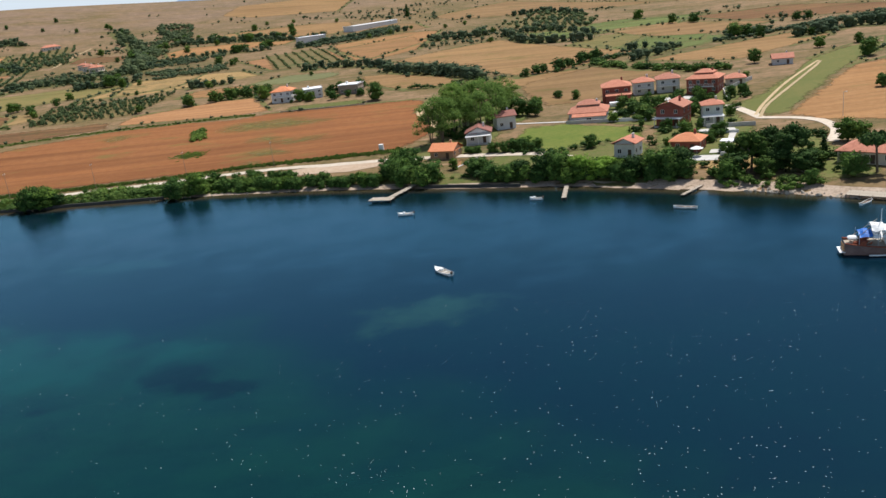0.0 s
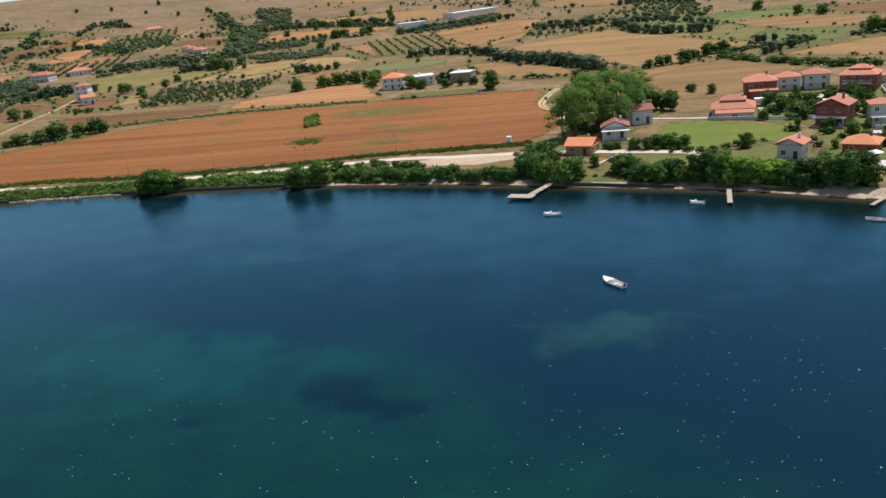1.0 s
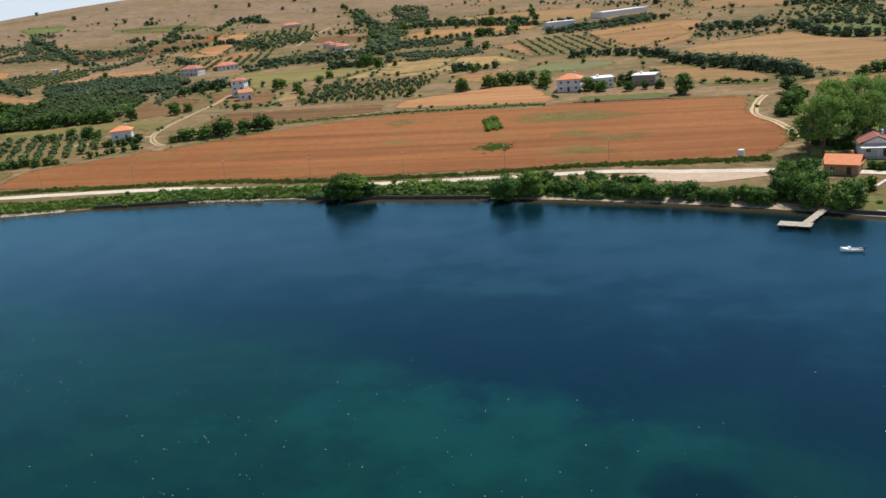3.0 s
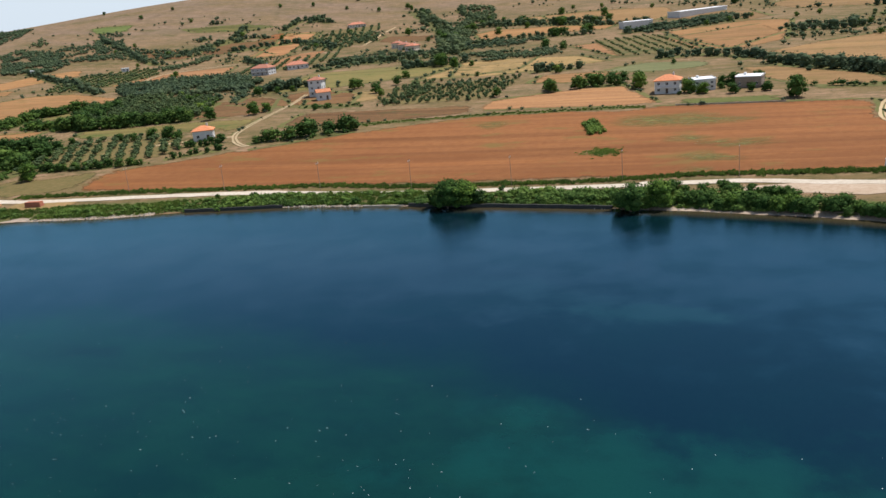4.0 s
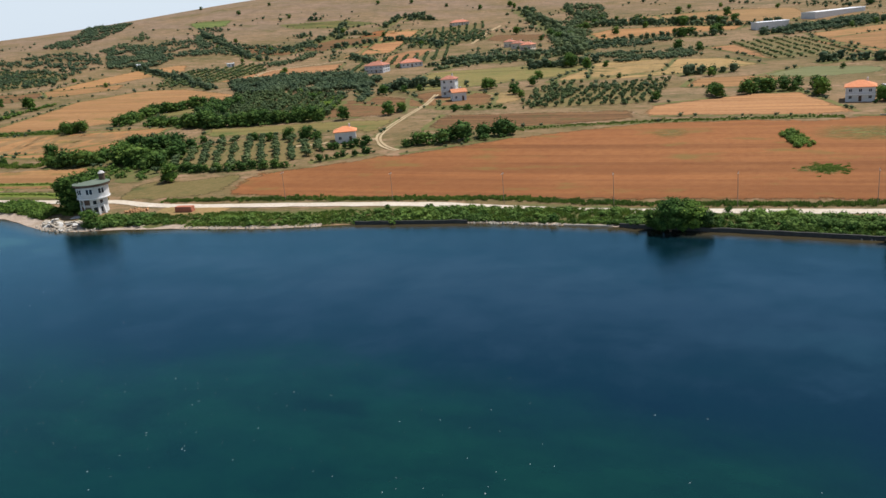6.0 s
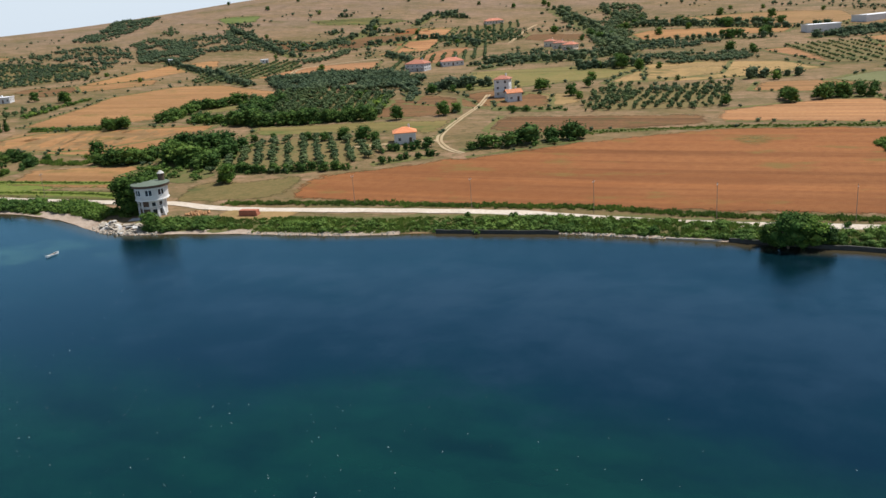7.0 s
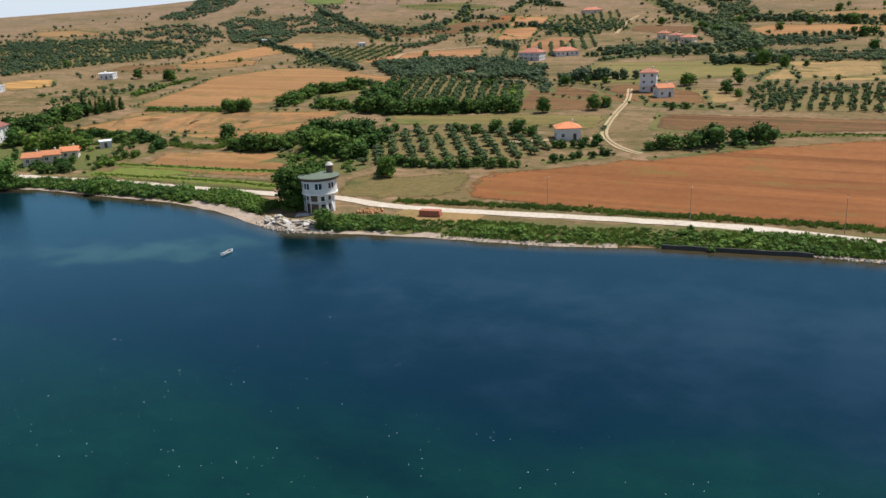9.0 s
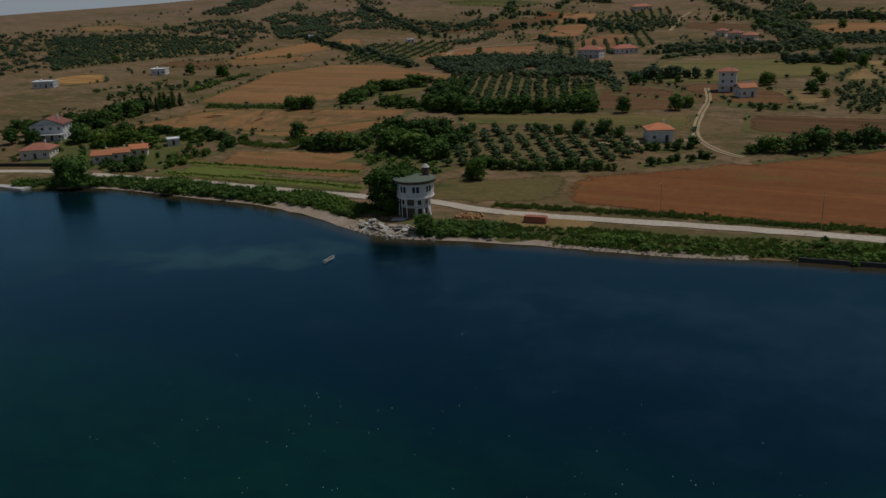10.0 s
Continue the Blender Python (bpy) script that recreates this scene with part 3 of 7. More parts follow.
# edge of the sandy shelf under the water
SHELF = [(-6000, 150), (-305, 151), (-260, 150), (-245, 155), (-221, 148), (-203, 157), (-188, 164), (-165, 161), (-145, 155), (-114, 146), (-99, 144),
         (-88, 138), (-74, 124), (-58, 120), (-45, 127), (-37, 122), (-33, 112), (-22, 100), (-7, 96), (2, 86), (20, 70), (60, 45), (6000, -900)]


def water_sheet():
    """The lake's surface, which knows its depth over the bed."""
    gy_lines = GRID_Y[GRID_Y < 262]
    gx, gy = np.meshgrid(GRID_X, gy_lines)
    verts = np.stack([gx, gy, 0 * gx], -1).reshape(-1, 3)
    w, h = len(GRID_X), len(gy_lines)
    i = (np.arange(h - 1)[:, None] * w + np.arange(w - 1)).ravel()
    ob = solid("water", verts, np.stack([i, i + 1, i + w + 1, i + w], -1).tolist(), WATER, smooth=True)
    ob.data.attributes.new("depth", 'FLOAT', 'POINT').data.foreach_set("value", np.ascontiguousarray(-height(gx, gy).ravel(), np.float32))
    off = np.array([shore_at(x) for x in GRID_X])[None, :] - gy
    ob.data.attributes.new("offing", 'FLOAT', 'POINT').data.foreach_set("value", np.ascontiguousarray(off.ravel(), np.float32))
    edge_x, edge_y = np.array(SHELF, float).T
    ob.data.attributes.new("shelf", 'FLOAT', 'POINT').data.foreach_set("value", np.ascontiguousarray((gy - np.interp(gx, edge_x, edge_y)).ravel(), np.float32))
    tagged(ob, "calm blue-green lake with darker weed beds", "water", kind="structure")


water_sheet()


def far_mountain():
    verts, faces = [], []
    for k in range(41):
        x = -2300 + k * 55
        top = 118 * math.exp(-((x + 1180) / 240) ** 2) + 20 * math.exp(-((x + 800) / 400) ** 2) + 7 * noise.noise(Vector((x * 0.006, 0, 0)))
        verts += [(x, 3700, -5), (x, 4000, 50 + top * 0.9), (x, 4400, 20)]
    for k in range(40):
        a = k * 3
        faces += [(a, a + 3, a + 4, a + 1), (a + 1, a + 4, a + 5, a + 2)]
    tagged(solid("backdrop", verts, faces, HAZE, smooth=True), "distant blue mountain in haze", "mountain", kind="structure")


far_mountain()
# ---- plan: fields, roads, planting and houses, in metres ----
field('tan', [(-272, 259), (-275, 284), (-259, 291), (-236, 309), (-233, 308), (-201, 333), (-159, 355), (-121, 359), (-102, 356), (-93, 363), (-48, 363), (-19, 361), (-22, 328), (-14, 299), (-15, 283), (-24, 262), (-62, 259), (-112, 260), (-167, 259), (-226, 258), (-233, 256)])
field('buff', [(-391, 263), (-402, 286), (-377, 292), (-349, 294), (-341, 280), (-332, 264)])
field('crop', [(-394, 254), (-391, 263), (-332, 264), (-322, 249), (-356, 249)])
field('buff', [(-478, 296), (-469, 323), (-461, 344), (-424, 354), (-375, 365), (-368, 350), (-369, 328), (-374, 314), (-395, 307), (-434, 308), (-456, 299)])
field('buff', [(-489, 355), (-507, 411), (-524, 454), (-509, 499), (-477, 503), (-399, 462), (-397, 441), (-431, 445), (-422, 402), (-424, 378), (-438, 363), (-466, 357)])
field('buff', [(-604, 506), (-609, 562), (-607, 606), (-583, 640), (-557, 605), (-570, 534), (-588, 503)])
field('straw', [(-654, 407), (-643, 423), (-628, 426), (-600, 402), (-620, 382)])
field('pale', [(-164, 370), (-162, 391), (-135, 409), (-111, 424), (-91, 370), (-104, 365), (-159, 367)])
field('brown', [(-241, 347), (-245, 377), (-197, 380), (-167, 382), (-161, 362), (-191, 353), (-218, 344)])
field('meadow', [(-306, 448), (-315, 533), (-230, 547), (-214, 525), (-223, 487), (-267, 454)])
field('brown', [(-311, 373), (-327, 417), (-301, 435), (-282, 425), (-265, 383), (-283, 375)])
field('dry', [(-225, 466), (-213, 523), (-172, 549), (-172, 492), (-197, 471)])
field('pale', [(-439, 669), (-478, 814), (-442, 814), (-432, 761), (-412, 679)])
field('pale', [(-476, 533), (-481, 593), (-424, 624), (-401, 563), (-445, 530)])
field('meadow', [(-339, 338), (-349, 359), (-289, 366), (-262, 371), (-255, 334), (-271, 346), (-302, 342)])
field('steppe', [(-303, 249), (-311, 266), (-309, 273), (-294, 274), (-275, 286), (-275, 284), (-271, 258), (-285, 252)])
field('buff', [(-263, 733), (-250, 757), (-141, 748), (-149, 699), (-211, 698), (-242, 680)])
field('gold', [(-260, 804), (-235, 829), (-148, 846), (-110, 835), (-100, 775), (-116, 744), (-226, 780)])
field('buff', [(-105, 647), (-49, 694), (-20, 686), (-33, 561), (-54, 534), (-75, 533)])
field('sage', [(-128, 463), (-107, 492), (-72, 486), (-75, 465), (-98, 454)])
field('buff', [(-156, 436), (-154, 462), (-116, 469), (-113, 450), (-133, 430)])
field('gold', [(-63, 458), (-44, 455), (-10, 421), (-4, 398), (-31, 387), (-53, 421)])
field('gold', [(-48, 510), (-18, 544), (20, 575), (56, 502), (88, 447), (44, 400), (25, 397), (7, 421), (-10, 465)])
field('gold', [(18, 358), (24, 378), (61, 407), (87, 359), (88, 354), (68, 350), (45, 310), (25, 311)])
field('gold', [(79, 405), (131, 433), (176, 456), (179, 423), (148, 397), (117, 372)])
field('green', [(34, 568), (143, 616), (145, 580), (83, 546), (39, 538)])
field('gold', [(86, 566), (136, 573), (185, 515), (137, 484), (106, 501)])
field('green', [(72, 474), (105, 498), (128, 455), (104, 427), (78, 439)])
field('meadowg', [(81, 271), (96, 289), (119, 321), (137, 351), (159, 374), (191, 397), (176, 365), (139, 318), (92, 248), (85, 250)])
field('buff', [(91, 251), (141, 322), (167, 338), (124, 218), (96, 236)])
field('gold', [(-34, 811), (48, 922), (174, 750), (133, 738), (-12, 765)])
field('brown', [(151, 594), (227, 610), (271, 542), (249, 499), (168, 543)])
field('lawn', [(3, 236), (15, 276), (29, 275), (52, 256), (47, 233), (38, 237), (20, 229)])
field('buff', [(-97, 611), (-42, 666), (-31, 603), (-64, 533)])
field('pale', [(-162, 597), (-103, 624), (-75, 542), (-124, 524)])
field('gold', [(-270, 949), (-266, 1015), (-127, 1090), (-135, 927), (-226, 924)])
field('meadow', [(-85, 361), (-71, 375), (-49, 379), (-50, 368), (-70, 362)])
field('crop', [(-611, 832), (-543, 857), (-504, 846), (-524, 823), (-587, 816)])
field('pale', [(-404, 606), (-406, 688), (-382, 702), (-361, 594)])
field('weedy', [(-105, 334), (-96, 346), (-84, 343), (-86, 327), (-98, 324)])
field('weedy', [(-84, 333), (-71, 337), (-59, 338), (-60, 327), (-77, 326)])
field('weedy', [(-109, 292), (-104, 295), (-98, 291), (-102, 286), (-107, 287)])
field('weedy', [(-81, 264), (-77, 269), (-72, 268), (-74, 261)])
field('weedy', [(-153, 338), (-146, 344), (-142, 334), (-150, 330)])
field('weedy', [(-99, 330), (-91, 347), (-67, 347), (-70, 332), (-87, 323)])
field('weedy', [(-76, 299), (-64, 303), (-55, 297), (-65, 291)])
field('weedy', [(-87, 304), (-82, 310), (-73, 308), (-75, 300)])
field('weedy', [(-77, 276), (-72, 281), (-65, 282), (-66, 275)])
field('weedy', [(-81, 282), (-77, 286), (-68, 283), (-71, 277)])
field('garden', [(29, 276), (44, 301), (60, 320), (82, 316), (104, 319), (97, 296), (83, 270), (79, 236), (64, 206), (55, 202), (47, 200), (42, 209), (52, 254)])
field('garden', [(-6, 227), (5, 241), (21, 234), (38, 240), (48, 234), (47, 200), (20, 205), (3, 212)])
field('garden', [(61, 202), (76, 234), (92, 227), (88, 210), (89, 184), (84, 172), (72, 176)])
field('dry', [(47, 200), (64, 215), (72, 196), (66, 191), (56, 189)])
field('garden', [(-461, 247), (-498, 271), (-510, 301), (-464, 302), (-427, 293), (-405, 260), (-425, 250)])
field('garden', [(-26, 245), (-22, 259), (-12, 282), (-3, 338), (15, 321), (21, 295), (10, 277), (7, 256), (-6, 249), (-15, 242)])
field('lawn', [(-389, 252), (-390, 257), (-358, 256), (-325, 253), (-321, 248), (-355, 251)])
field('meadowg', [(-389, 267), (-391, 273), (-361, 273), (-337, 272), (-333, 267), (-361, 268)])
field('crop', [(-391, 299), (-387, 310), (-357, 319), (-335, 303), (-341, 296), (-379, 295)])
field('brown', [(-573, 690), (-589, 733), (-521, 740), (-509, 678)])
field('gold', [(-455, 306), (-479, 344), (-442, 356), (-406, 365), (-374, 368), (-369, 346), (-402, 315)])
field('dry', [(-223, 462), (-220, 508), (-183, 526), (-159, 517), (-180, 488)])
field('brown', [(-286, 435), (-273, 450), (-239, 430), (-230, 397), (-261, 399)])
field('brown', [(-305, 411), (-313, 440), (-263, 417), (-253, 393)])
field('gold', [(-7, 378), (15, 400), (56, 401), (50, 381), (24, 366)])
field('green', [(39, 599), (69, 602), (112, 622), (97, 564), (65, 536), (46, 559)])
field('gold', [(-116, 745), (-83, 779), (-44, 771), (-31, 715), (-58, 684)])
field('tan', [(-497, 747), (-487, 812), (-461, 807), (-437, 802), (-428, 693)])
field('pale', [(-9, 238), (-6, 240), (-2, 237), (-5, 229), (-10, 226)])
field('lawn', [(-401, 256), (-402, 269), (-361, 268), (-329, 269), (-326, 265), (-356, 264), (-390, 254)])
field('lawn', [(-408, 271), (-407, 276), (-372, 275), (-339, 276), (-337, 273), (-368, 271)])
field('green', [(89, 438), (115, 475), (139, 481), (139, 459), (115, 437)])
field('green', [(35, 555), (69, 607), (112, 625), (146, 616), (170, 615), (136, 559), (93, 558), (61, 544)])
field('green', [(74, 489), (98, 532), (126, 517), (138, 489), (125, 463), (97, 449), (79, 460)])
field('meadow', [(56, 499), (82, 540), (109, 534), (108, 513), (83, 465), (66, 474)])
field('meadowg', [(-86, 364), (-85, 378), (-64, 378), (-47, 379), (-46, 363), (-66, 363)])
field('brown', [(-541, 711), (-521, 764), (-466, 778), (-463, 735), (-489, 700)])
field('dry', [(-259, 406), (-252, 438), (-230, 435), (-219, 413), (-227, 398), (-253, 395)])
field('gold', [(-223, 829), (-190, 844), (-152, 846), (-153, 781), (-207, 788)])
field('brown', [(-353, 737), (-355, 770), (-296, 753), (-293, 717), (-321, 710)])
field('gold', [(-874, 608), (-846, 631), (-783, 620), (-819, 596), (-845, 582)])
field('buff', [(-610, 461), (-609, 498), (-587, 514), (-557, 536), (-538, 508), (-559, 483), (-584, 469)])
field('brown', [(-628, 468), (-635, 488), (-600, 500), (-572, 476), (-583, 454)])
field('meadow', [(-423, 408), (-410, 429), (-393, 424), (-393, 402), (-405, 392)])
field('dry', [(-219, 541), (-187, 546), (-146, 540), (-124, 505), (-150, 488), (-180, 470), (-204, 466)])
field('green', [(-743, 841), (-723, 856), (-690, 858), (-677, 829), (-707, 814)])
field('gold', [(-446, 640), (-471, 798), (-439, 814), (-423, 749), (-424, 687)])
lane('gravel_road', 3.5, [(-475, 235), (-450, 243), (-422, 247), (-388, 250), (-354, 250), (-331, 250), (-316, 249), (-300, 249), (-289, 247), (-273, 247), (-252, 249), (-225, 252), (-201, 254), (-184, 253), (-153, 251), (-111, 252), (-86, 253), (-91, 254), (-78, 254), (-62, 254), (-47, 251), (-26, 248), (-4, 242), (12, 236), (17, 234), (24, 226)])
lane('farm_track', 2.3, [(-236, 313), (-244, 319), (-254, 336), (-260, 369), (-264, 403), (-271, 434)])
lane('farm_track', 2.5, [(-13, 283), (-17, 308), (-22, 324), (-19, 346), (-15, 359)])
lane('village_road', 3.2, [(82, 275), (84, 258), (84, 249), (91, 244), (96, 236), (95, 223), (88, 209)])
lane('farm_track', 1.1, [(84, 250), (92, 267), (111, 297), (132, 330), (139, 342)])
lane('farm_track', 1.1, [(84, 254), (92, 270), (110, 301), (132, 334), (139, 344)])
lane('garden_path', 1.6, [(13, 283), (29, 277), (45, 270)])
lane('garden_path', 1.8, [(63, 214), (68, 226), (72, 236)])
lane('garden_path', 4.0, [(59, 214), (66, 211)])
lane('garden_path', 0.8, [(-7, 229), (-1, 238)])
lane('farm_track', 2.6, [(-356, 717), (-365, 784), (-365, 821)])
lane('farm_track', 3.0, [(-446, 533), (-469, 588), (-430, 638)])
lane('farm_track', 2.5, [(-281, 318), (-274, 322), (-252, 330)])


# ---- plants ----
rng = np.random.default_rng(7)


def ball(level):
    bm = bmesh.new()
    bmesh.ops.create_icosphere(bm, subdivisions=level, radius=1.0)
    v = np.array([q.co[:] for q in bm.verts])
    f = np.array([[q.index for q in g.verts] for g in bm.faces])
    bm.free()
    return v, f


BALLS = {1: ball(1), 2: ball(2)}


def clumps_of(kind, r):
    """Centres and radii of the leaf masses of a plant one unit high."""
    if kind in ("broad", "oak", "lime"):
        n = r.integers(20, 26)
        a = r.uniform(0, 6.28, n)
        d = np.sqrt(r.uniform(0, 1, n)) * 0.34
        c = np.stack([d * np.cos(a), d * np.sin(a), r.uniform(0.14, 0.84, n) - d * 0.2], -1)
        return np.r_[c, [[0, 0, 0.30]], [[0, 0, 0.6]]], np.r_[r.uniform(0.09, 0.155, n), 0.30, 0.30]
    if kind == "tall":
        n = r.integers(18, 24)
        a = r.uniform(0, 6.28, n)
        d = np.sqrt(r.uniform(0, 1, n)) * 0.3
        return np.stack([d * np.cos(a), d * np.sin(a), r.uniform(0.4, 0.9, n) - d * 0.25], -1), r.uniform(0.08, 0.14, n)
    if kind == "olive":
        n = r.integers(5, 8)
        a = r.uniform(0, 6.28, n)
        d = r.uniform(0.1, 0.36, n)
        c = np.stack([d * np.cos(a), d * np.sin(a), r.uniform(0.26, 0.74, n)], -1)
        return np.r_[c, [[0, 0, 0.45]]], np.r_[r.uniform(0.16, 0.24, n), 0.3]
    if kind in ("bush", "shrub", "reed"):
        n = r.integers(4, 7)
        a = r.uniform(0, 6.28, n)
        d = r.uniform(0.15, 0.6, n)
        c = np.stack([d * np.cos(a), d * np.sin(a), r.uniform(0.2, 0.6, n)], -1)
        return np.r_[c, [[0, 0, 0.5]]], np.r_[r.uniform(0.22, 0.36, n), 0.45]
    if kind == "poplar":
        n = 30
        a = r.uniform(0, 6.28, n)
        z = r.uniform(0.33, 0.95, n)
        d = np.sqrt(r.uniform(0, 1, n)) * 0.36 * np.minimum(1.0, 1.55 - z)
        return np.stack([d * np.cos(a), d * np.sin(a), z], -1), r.uniform(0.055, 0.10, n)
    if kind == "cypress":
        z = np.linspace(0.1, 0.93, 9)
        return np.stack([r.normal(0, 0.012, 9), r.normal(0, 0.012, 9), z], -1), 0.13 * (1.12 - z) ** 0.7 + 0.015
    n = 9
    a = r.uniform(0, 6.28, n)
    d = r.uniform(0.05, 0.33, n)
    return np.stack([d * np.cos(a), d * np.sin(a), r.uniform(0.74, 0.86, n)], -1), r.uniform(0.1, 0.17, n)


def crown(kind, seed, leaves, size, level, most=99):
    """Leaf masses with uneven cores and loose leaf sprays round them, as triangles."""
    r = np.random.default_rng(seed)
    cen, rad = clumps_of(kind, r)
    cen, rad = cen[-most:], rad[-most:] * (1.25 if most < 9 else 1.0)
    vs, fs, at = [], [], 0
    bv, bf = BALLS[level]
    for c, q in zip(cen, rad):
        wob = 1 + 0.22 * np.array([noise.noise(Vector(v * 2.3 + c * 9)) for v in bv])[:, None]
        v = c + bv * wob * q * (0.88, 0.88, 0.82) * {"poplar": 0.62, "bush": 0.84, "shrub": 0.88, "broad": 0.93}.get(kind, 1.0)
        v[:, 2] = np.maximum(v[:, 2], 0.01)
        vs.append(v)
        fs.append(bf + at)
        at += len(v)
    pick = r.choice(len(rad), leaves * 2, p=rad ** 2 / (rad ** 2).sum())
    way = r.normal(size=(leaves * 2, 3))
    way[:, 2] = np.abs(way[:, 2]) * 0.9 - 0.25
    way /= np.linalg.norm(way, axis=1)[:, None]
    pos = cen[pick] + way * rad[pick, None] * r.uniform(*((0.6, 1.6) if kind == "poplar" else (0.8, 1.3) if kind in ("bush", "broad") else (0.88, 1.22)), (leaves * 2, 1))
    inner = (np.linalg.norm(pos[:, None] - cen[None], axis=2) < rad * 0.8).any(1)
    keep = np.flatnonzero(~inner & (pos[:, 2] > 0.02))[:leaves]
    pos, way = pos[keep], way[keep]
    facing = way * 0.6 + (0, 0, 0.45) + r.normal(size=way.shape) * 0.65
    u = np.cross(facing, r.normal(size=way.shape))
    if kind == "reed":
        u = np.array([0, 0, 1.8]) + r.normal(size=way.shape) * 0.35
    u /= np.linalg.norm(u, axis=1)[:, None]
    w = np.cross(u, facing + r.normal(size=way.shape) * 0.2)
    w /= np.linalg.norm(w, axis=1)[:, None] + 1e-6
    s = size * r.uniform(0.6, 1.5, (len(pos), 1))
    quad = np.stack([pos - u * s, pos + w * s * 0.7, pos + u * s, pos - w * s * 0.7], 1).reshape(-1, 3)
    i = at + 4 * np.arange(len(pos))
    vs.append(quad)
    fs += [np.stack([i, i + 1, i + 2], -1), np.stack([i, i + 2, i + 3], -1)]
    return np.concatenate(vs), np.concatenate(fs)


def tri_mesh(name, v, f, mats, index=None, smooth=False):
    me = PARTS.new(name)
    me.vertices.add(len(v))
    me.vertices.foreach_set("co", np.ascontiguousarray(v, np.float32).ravel())
    me.loops.add(len(f) * 3)
    me.loops.foreach_set("vertex_index", np.ascontiguousarray(f, np.int32).ravel())
    me.polygons.add(len(f))
    me.polygons.foreach_set("loop_start", np.arange(0, len(f) * 3, 3, dtype=np.int32))
    for m in mats:
        me.materials.append(m)
    if index is not None:
        me.polygons.foreach_set("material_index", np.ascontiguousarray(index, np.int32))
    me.update(calc_edges=True)
    me.validate()
    return me


def trunk_mesh(kind, seed):
    r = random.Random(seed)
    bm = bmesh.new()
    if kind == "poplar":
        for k in range(4):
            a = k * 1.57 + r.random()
            top = (0.1 * math.cos(a), 0.1 * math.sin(a), 0.8)
            rod(bm, (0.01 * math.cos(a), 0.01 * math.sin(a), -0.02), top, 0.014, 0.004, 6)
    elif kind in ("cypress", "bush", "shrub", "reed"):
        rod(bm, (0, 0, -0.02), (0, 0, 0.3), 0.03, 0.015, 6)
    else:
        fork = 0.62 if kind == "pine" else 0.42 if kind == "tall" else 0.28
        bend = Vector((r.uniform(-0.04, 0.04), r.uniform(-0.04, 0.04), fork))
        rod(bm, (0, 0, -0.03), bend, 0.045 if kind == "olive" else 0.032, 0.024, 7)
        for k in range(5):
            a = k * 1.26 + r.random() * 0.6
            rod(bm, bend - Vector((0, 0, 0.03)), (0.24 * math.cos(a), 0.24 * math.sin(a), fork + r.uniform(0.18, 0.34)), 0.018, 0.006, 5)
    me = PARTS.new("trunk")
    bm.to_mesh(me)
    bm.free()
    me.materials.append(BARK)
    return me


LEAVES = {"broad": LEAF, "far": HAZED_SCRUB, "olive": LEAF_OLIVE, "bush": LEAF, "shrub": LEAF_DARK, "reed": REED, "poplar": LEAF_LIGHT, "oak": LEAF_DARK, "tall": LEAF_DARK, "verdure": LEAF_BANK, "lime": LEAF_LIME, "cypress": LEAF_DARK, "pine": LEAF_DARK, "scrub": HAZED_SCRUB}
DETAIL = {"broad": (1100, 0.026), "lime": (1300, 0.025), "oak": (1150, 0.027), "tall": (1300, 0.022), "poplar": (3400, 0.0145), "cypress": (260, 0.028), "pine": (380, 0.035), "bush": (150, 0.11), "shrub": (150, 0.10)}
LABELS = {
    "tall": "tall garden tree with a high open crown",
    "oak": "dense dark green tree with a rounded crown",
    "broad": "leafy broad-crowned tree with dense dark green foliage", "poplar": "tall light green poplar with open crown",
    "lime": "bright yellow-green leafy tree above the shore",
    "cypress": "narrow dark green cypress tree", "pine": "umbrella pine with a bare trunk", "bush": "low rounded green bush", "shrub": "dense dark evergreen shrub",
}
PROTO = {}
for _k, (_n, _s) in DETAIL.items():
    PROTO[_k] = [(tri_mesh("crown", *crown(_k, 11 * j + len(_k), _n, _s, 1), [LEAF_SHORE if _k in ("broad", "bush") else LEAVES[_k]]), trunk_mesh(_k, j)) for j in range(5 if _k == "broad" else 3)]
LOW = {_k: [crown(_k, 100 + 7 * j, _n, _s, 1, 13 if _k == "broad" else 99) for j in range(4)] for _k, _n, _s in
       (("broad", 190, 0.052), ("olive", 48, 0.095), ("bush", 92, 0.075), ("shrub", 72, 0.10))}


def tuft(seed, blades=28):
    """Weeds and grass blades rising from one root, leaning outwards."""
    r = np.random.default_rng(seed)
    a, d = r.uniform(0, 6.28, blades), np.sqrt(r.uniform(0, 1, blades)) * 0.42
    root = np.stack([d * np.cos(a), d * np.sin(a), np.zeros(blades)], -1)
    h = r.uniform(0.45, 1.0, blades) * (1 - 0.5 * d)
    tip = root * 1.5 + np.stack([r.normal(0, 0.13, blades), r.normal(0, 0.13, blades), h], -1)
    turn = r.uniform(0, 6.28, blades)
    side = np.stack([np.cos(turn), np.sin(turn), np.zeros(blades)], -1) * r.uniform(0.05, 0.12, (blades, 1))
    mid = (root + tip) * 0.5 + (0, 0, 0.08)
    v = np.stack([root - side * 0.5, mid + side, tip, mid - side], 1).reshape(-1, 3)
    i = 4 * np.arange(blades)
    return v, np.concatenate([np.stack([i, i + 1, i + 3], -1), np.stack([i + 1, i + 2, i + 3], -1)])


LOW["reed"] = [tuft(100 + 7 * j) for j in range(8)]
FAR = {_k: [crown(_k, 200 + 7 * j, 44, 0.062, 1, 5) for j in range(5)] for _k in ("broad", "olive", "bush")}


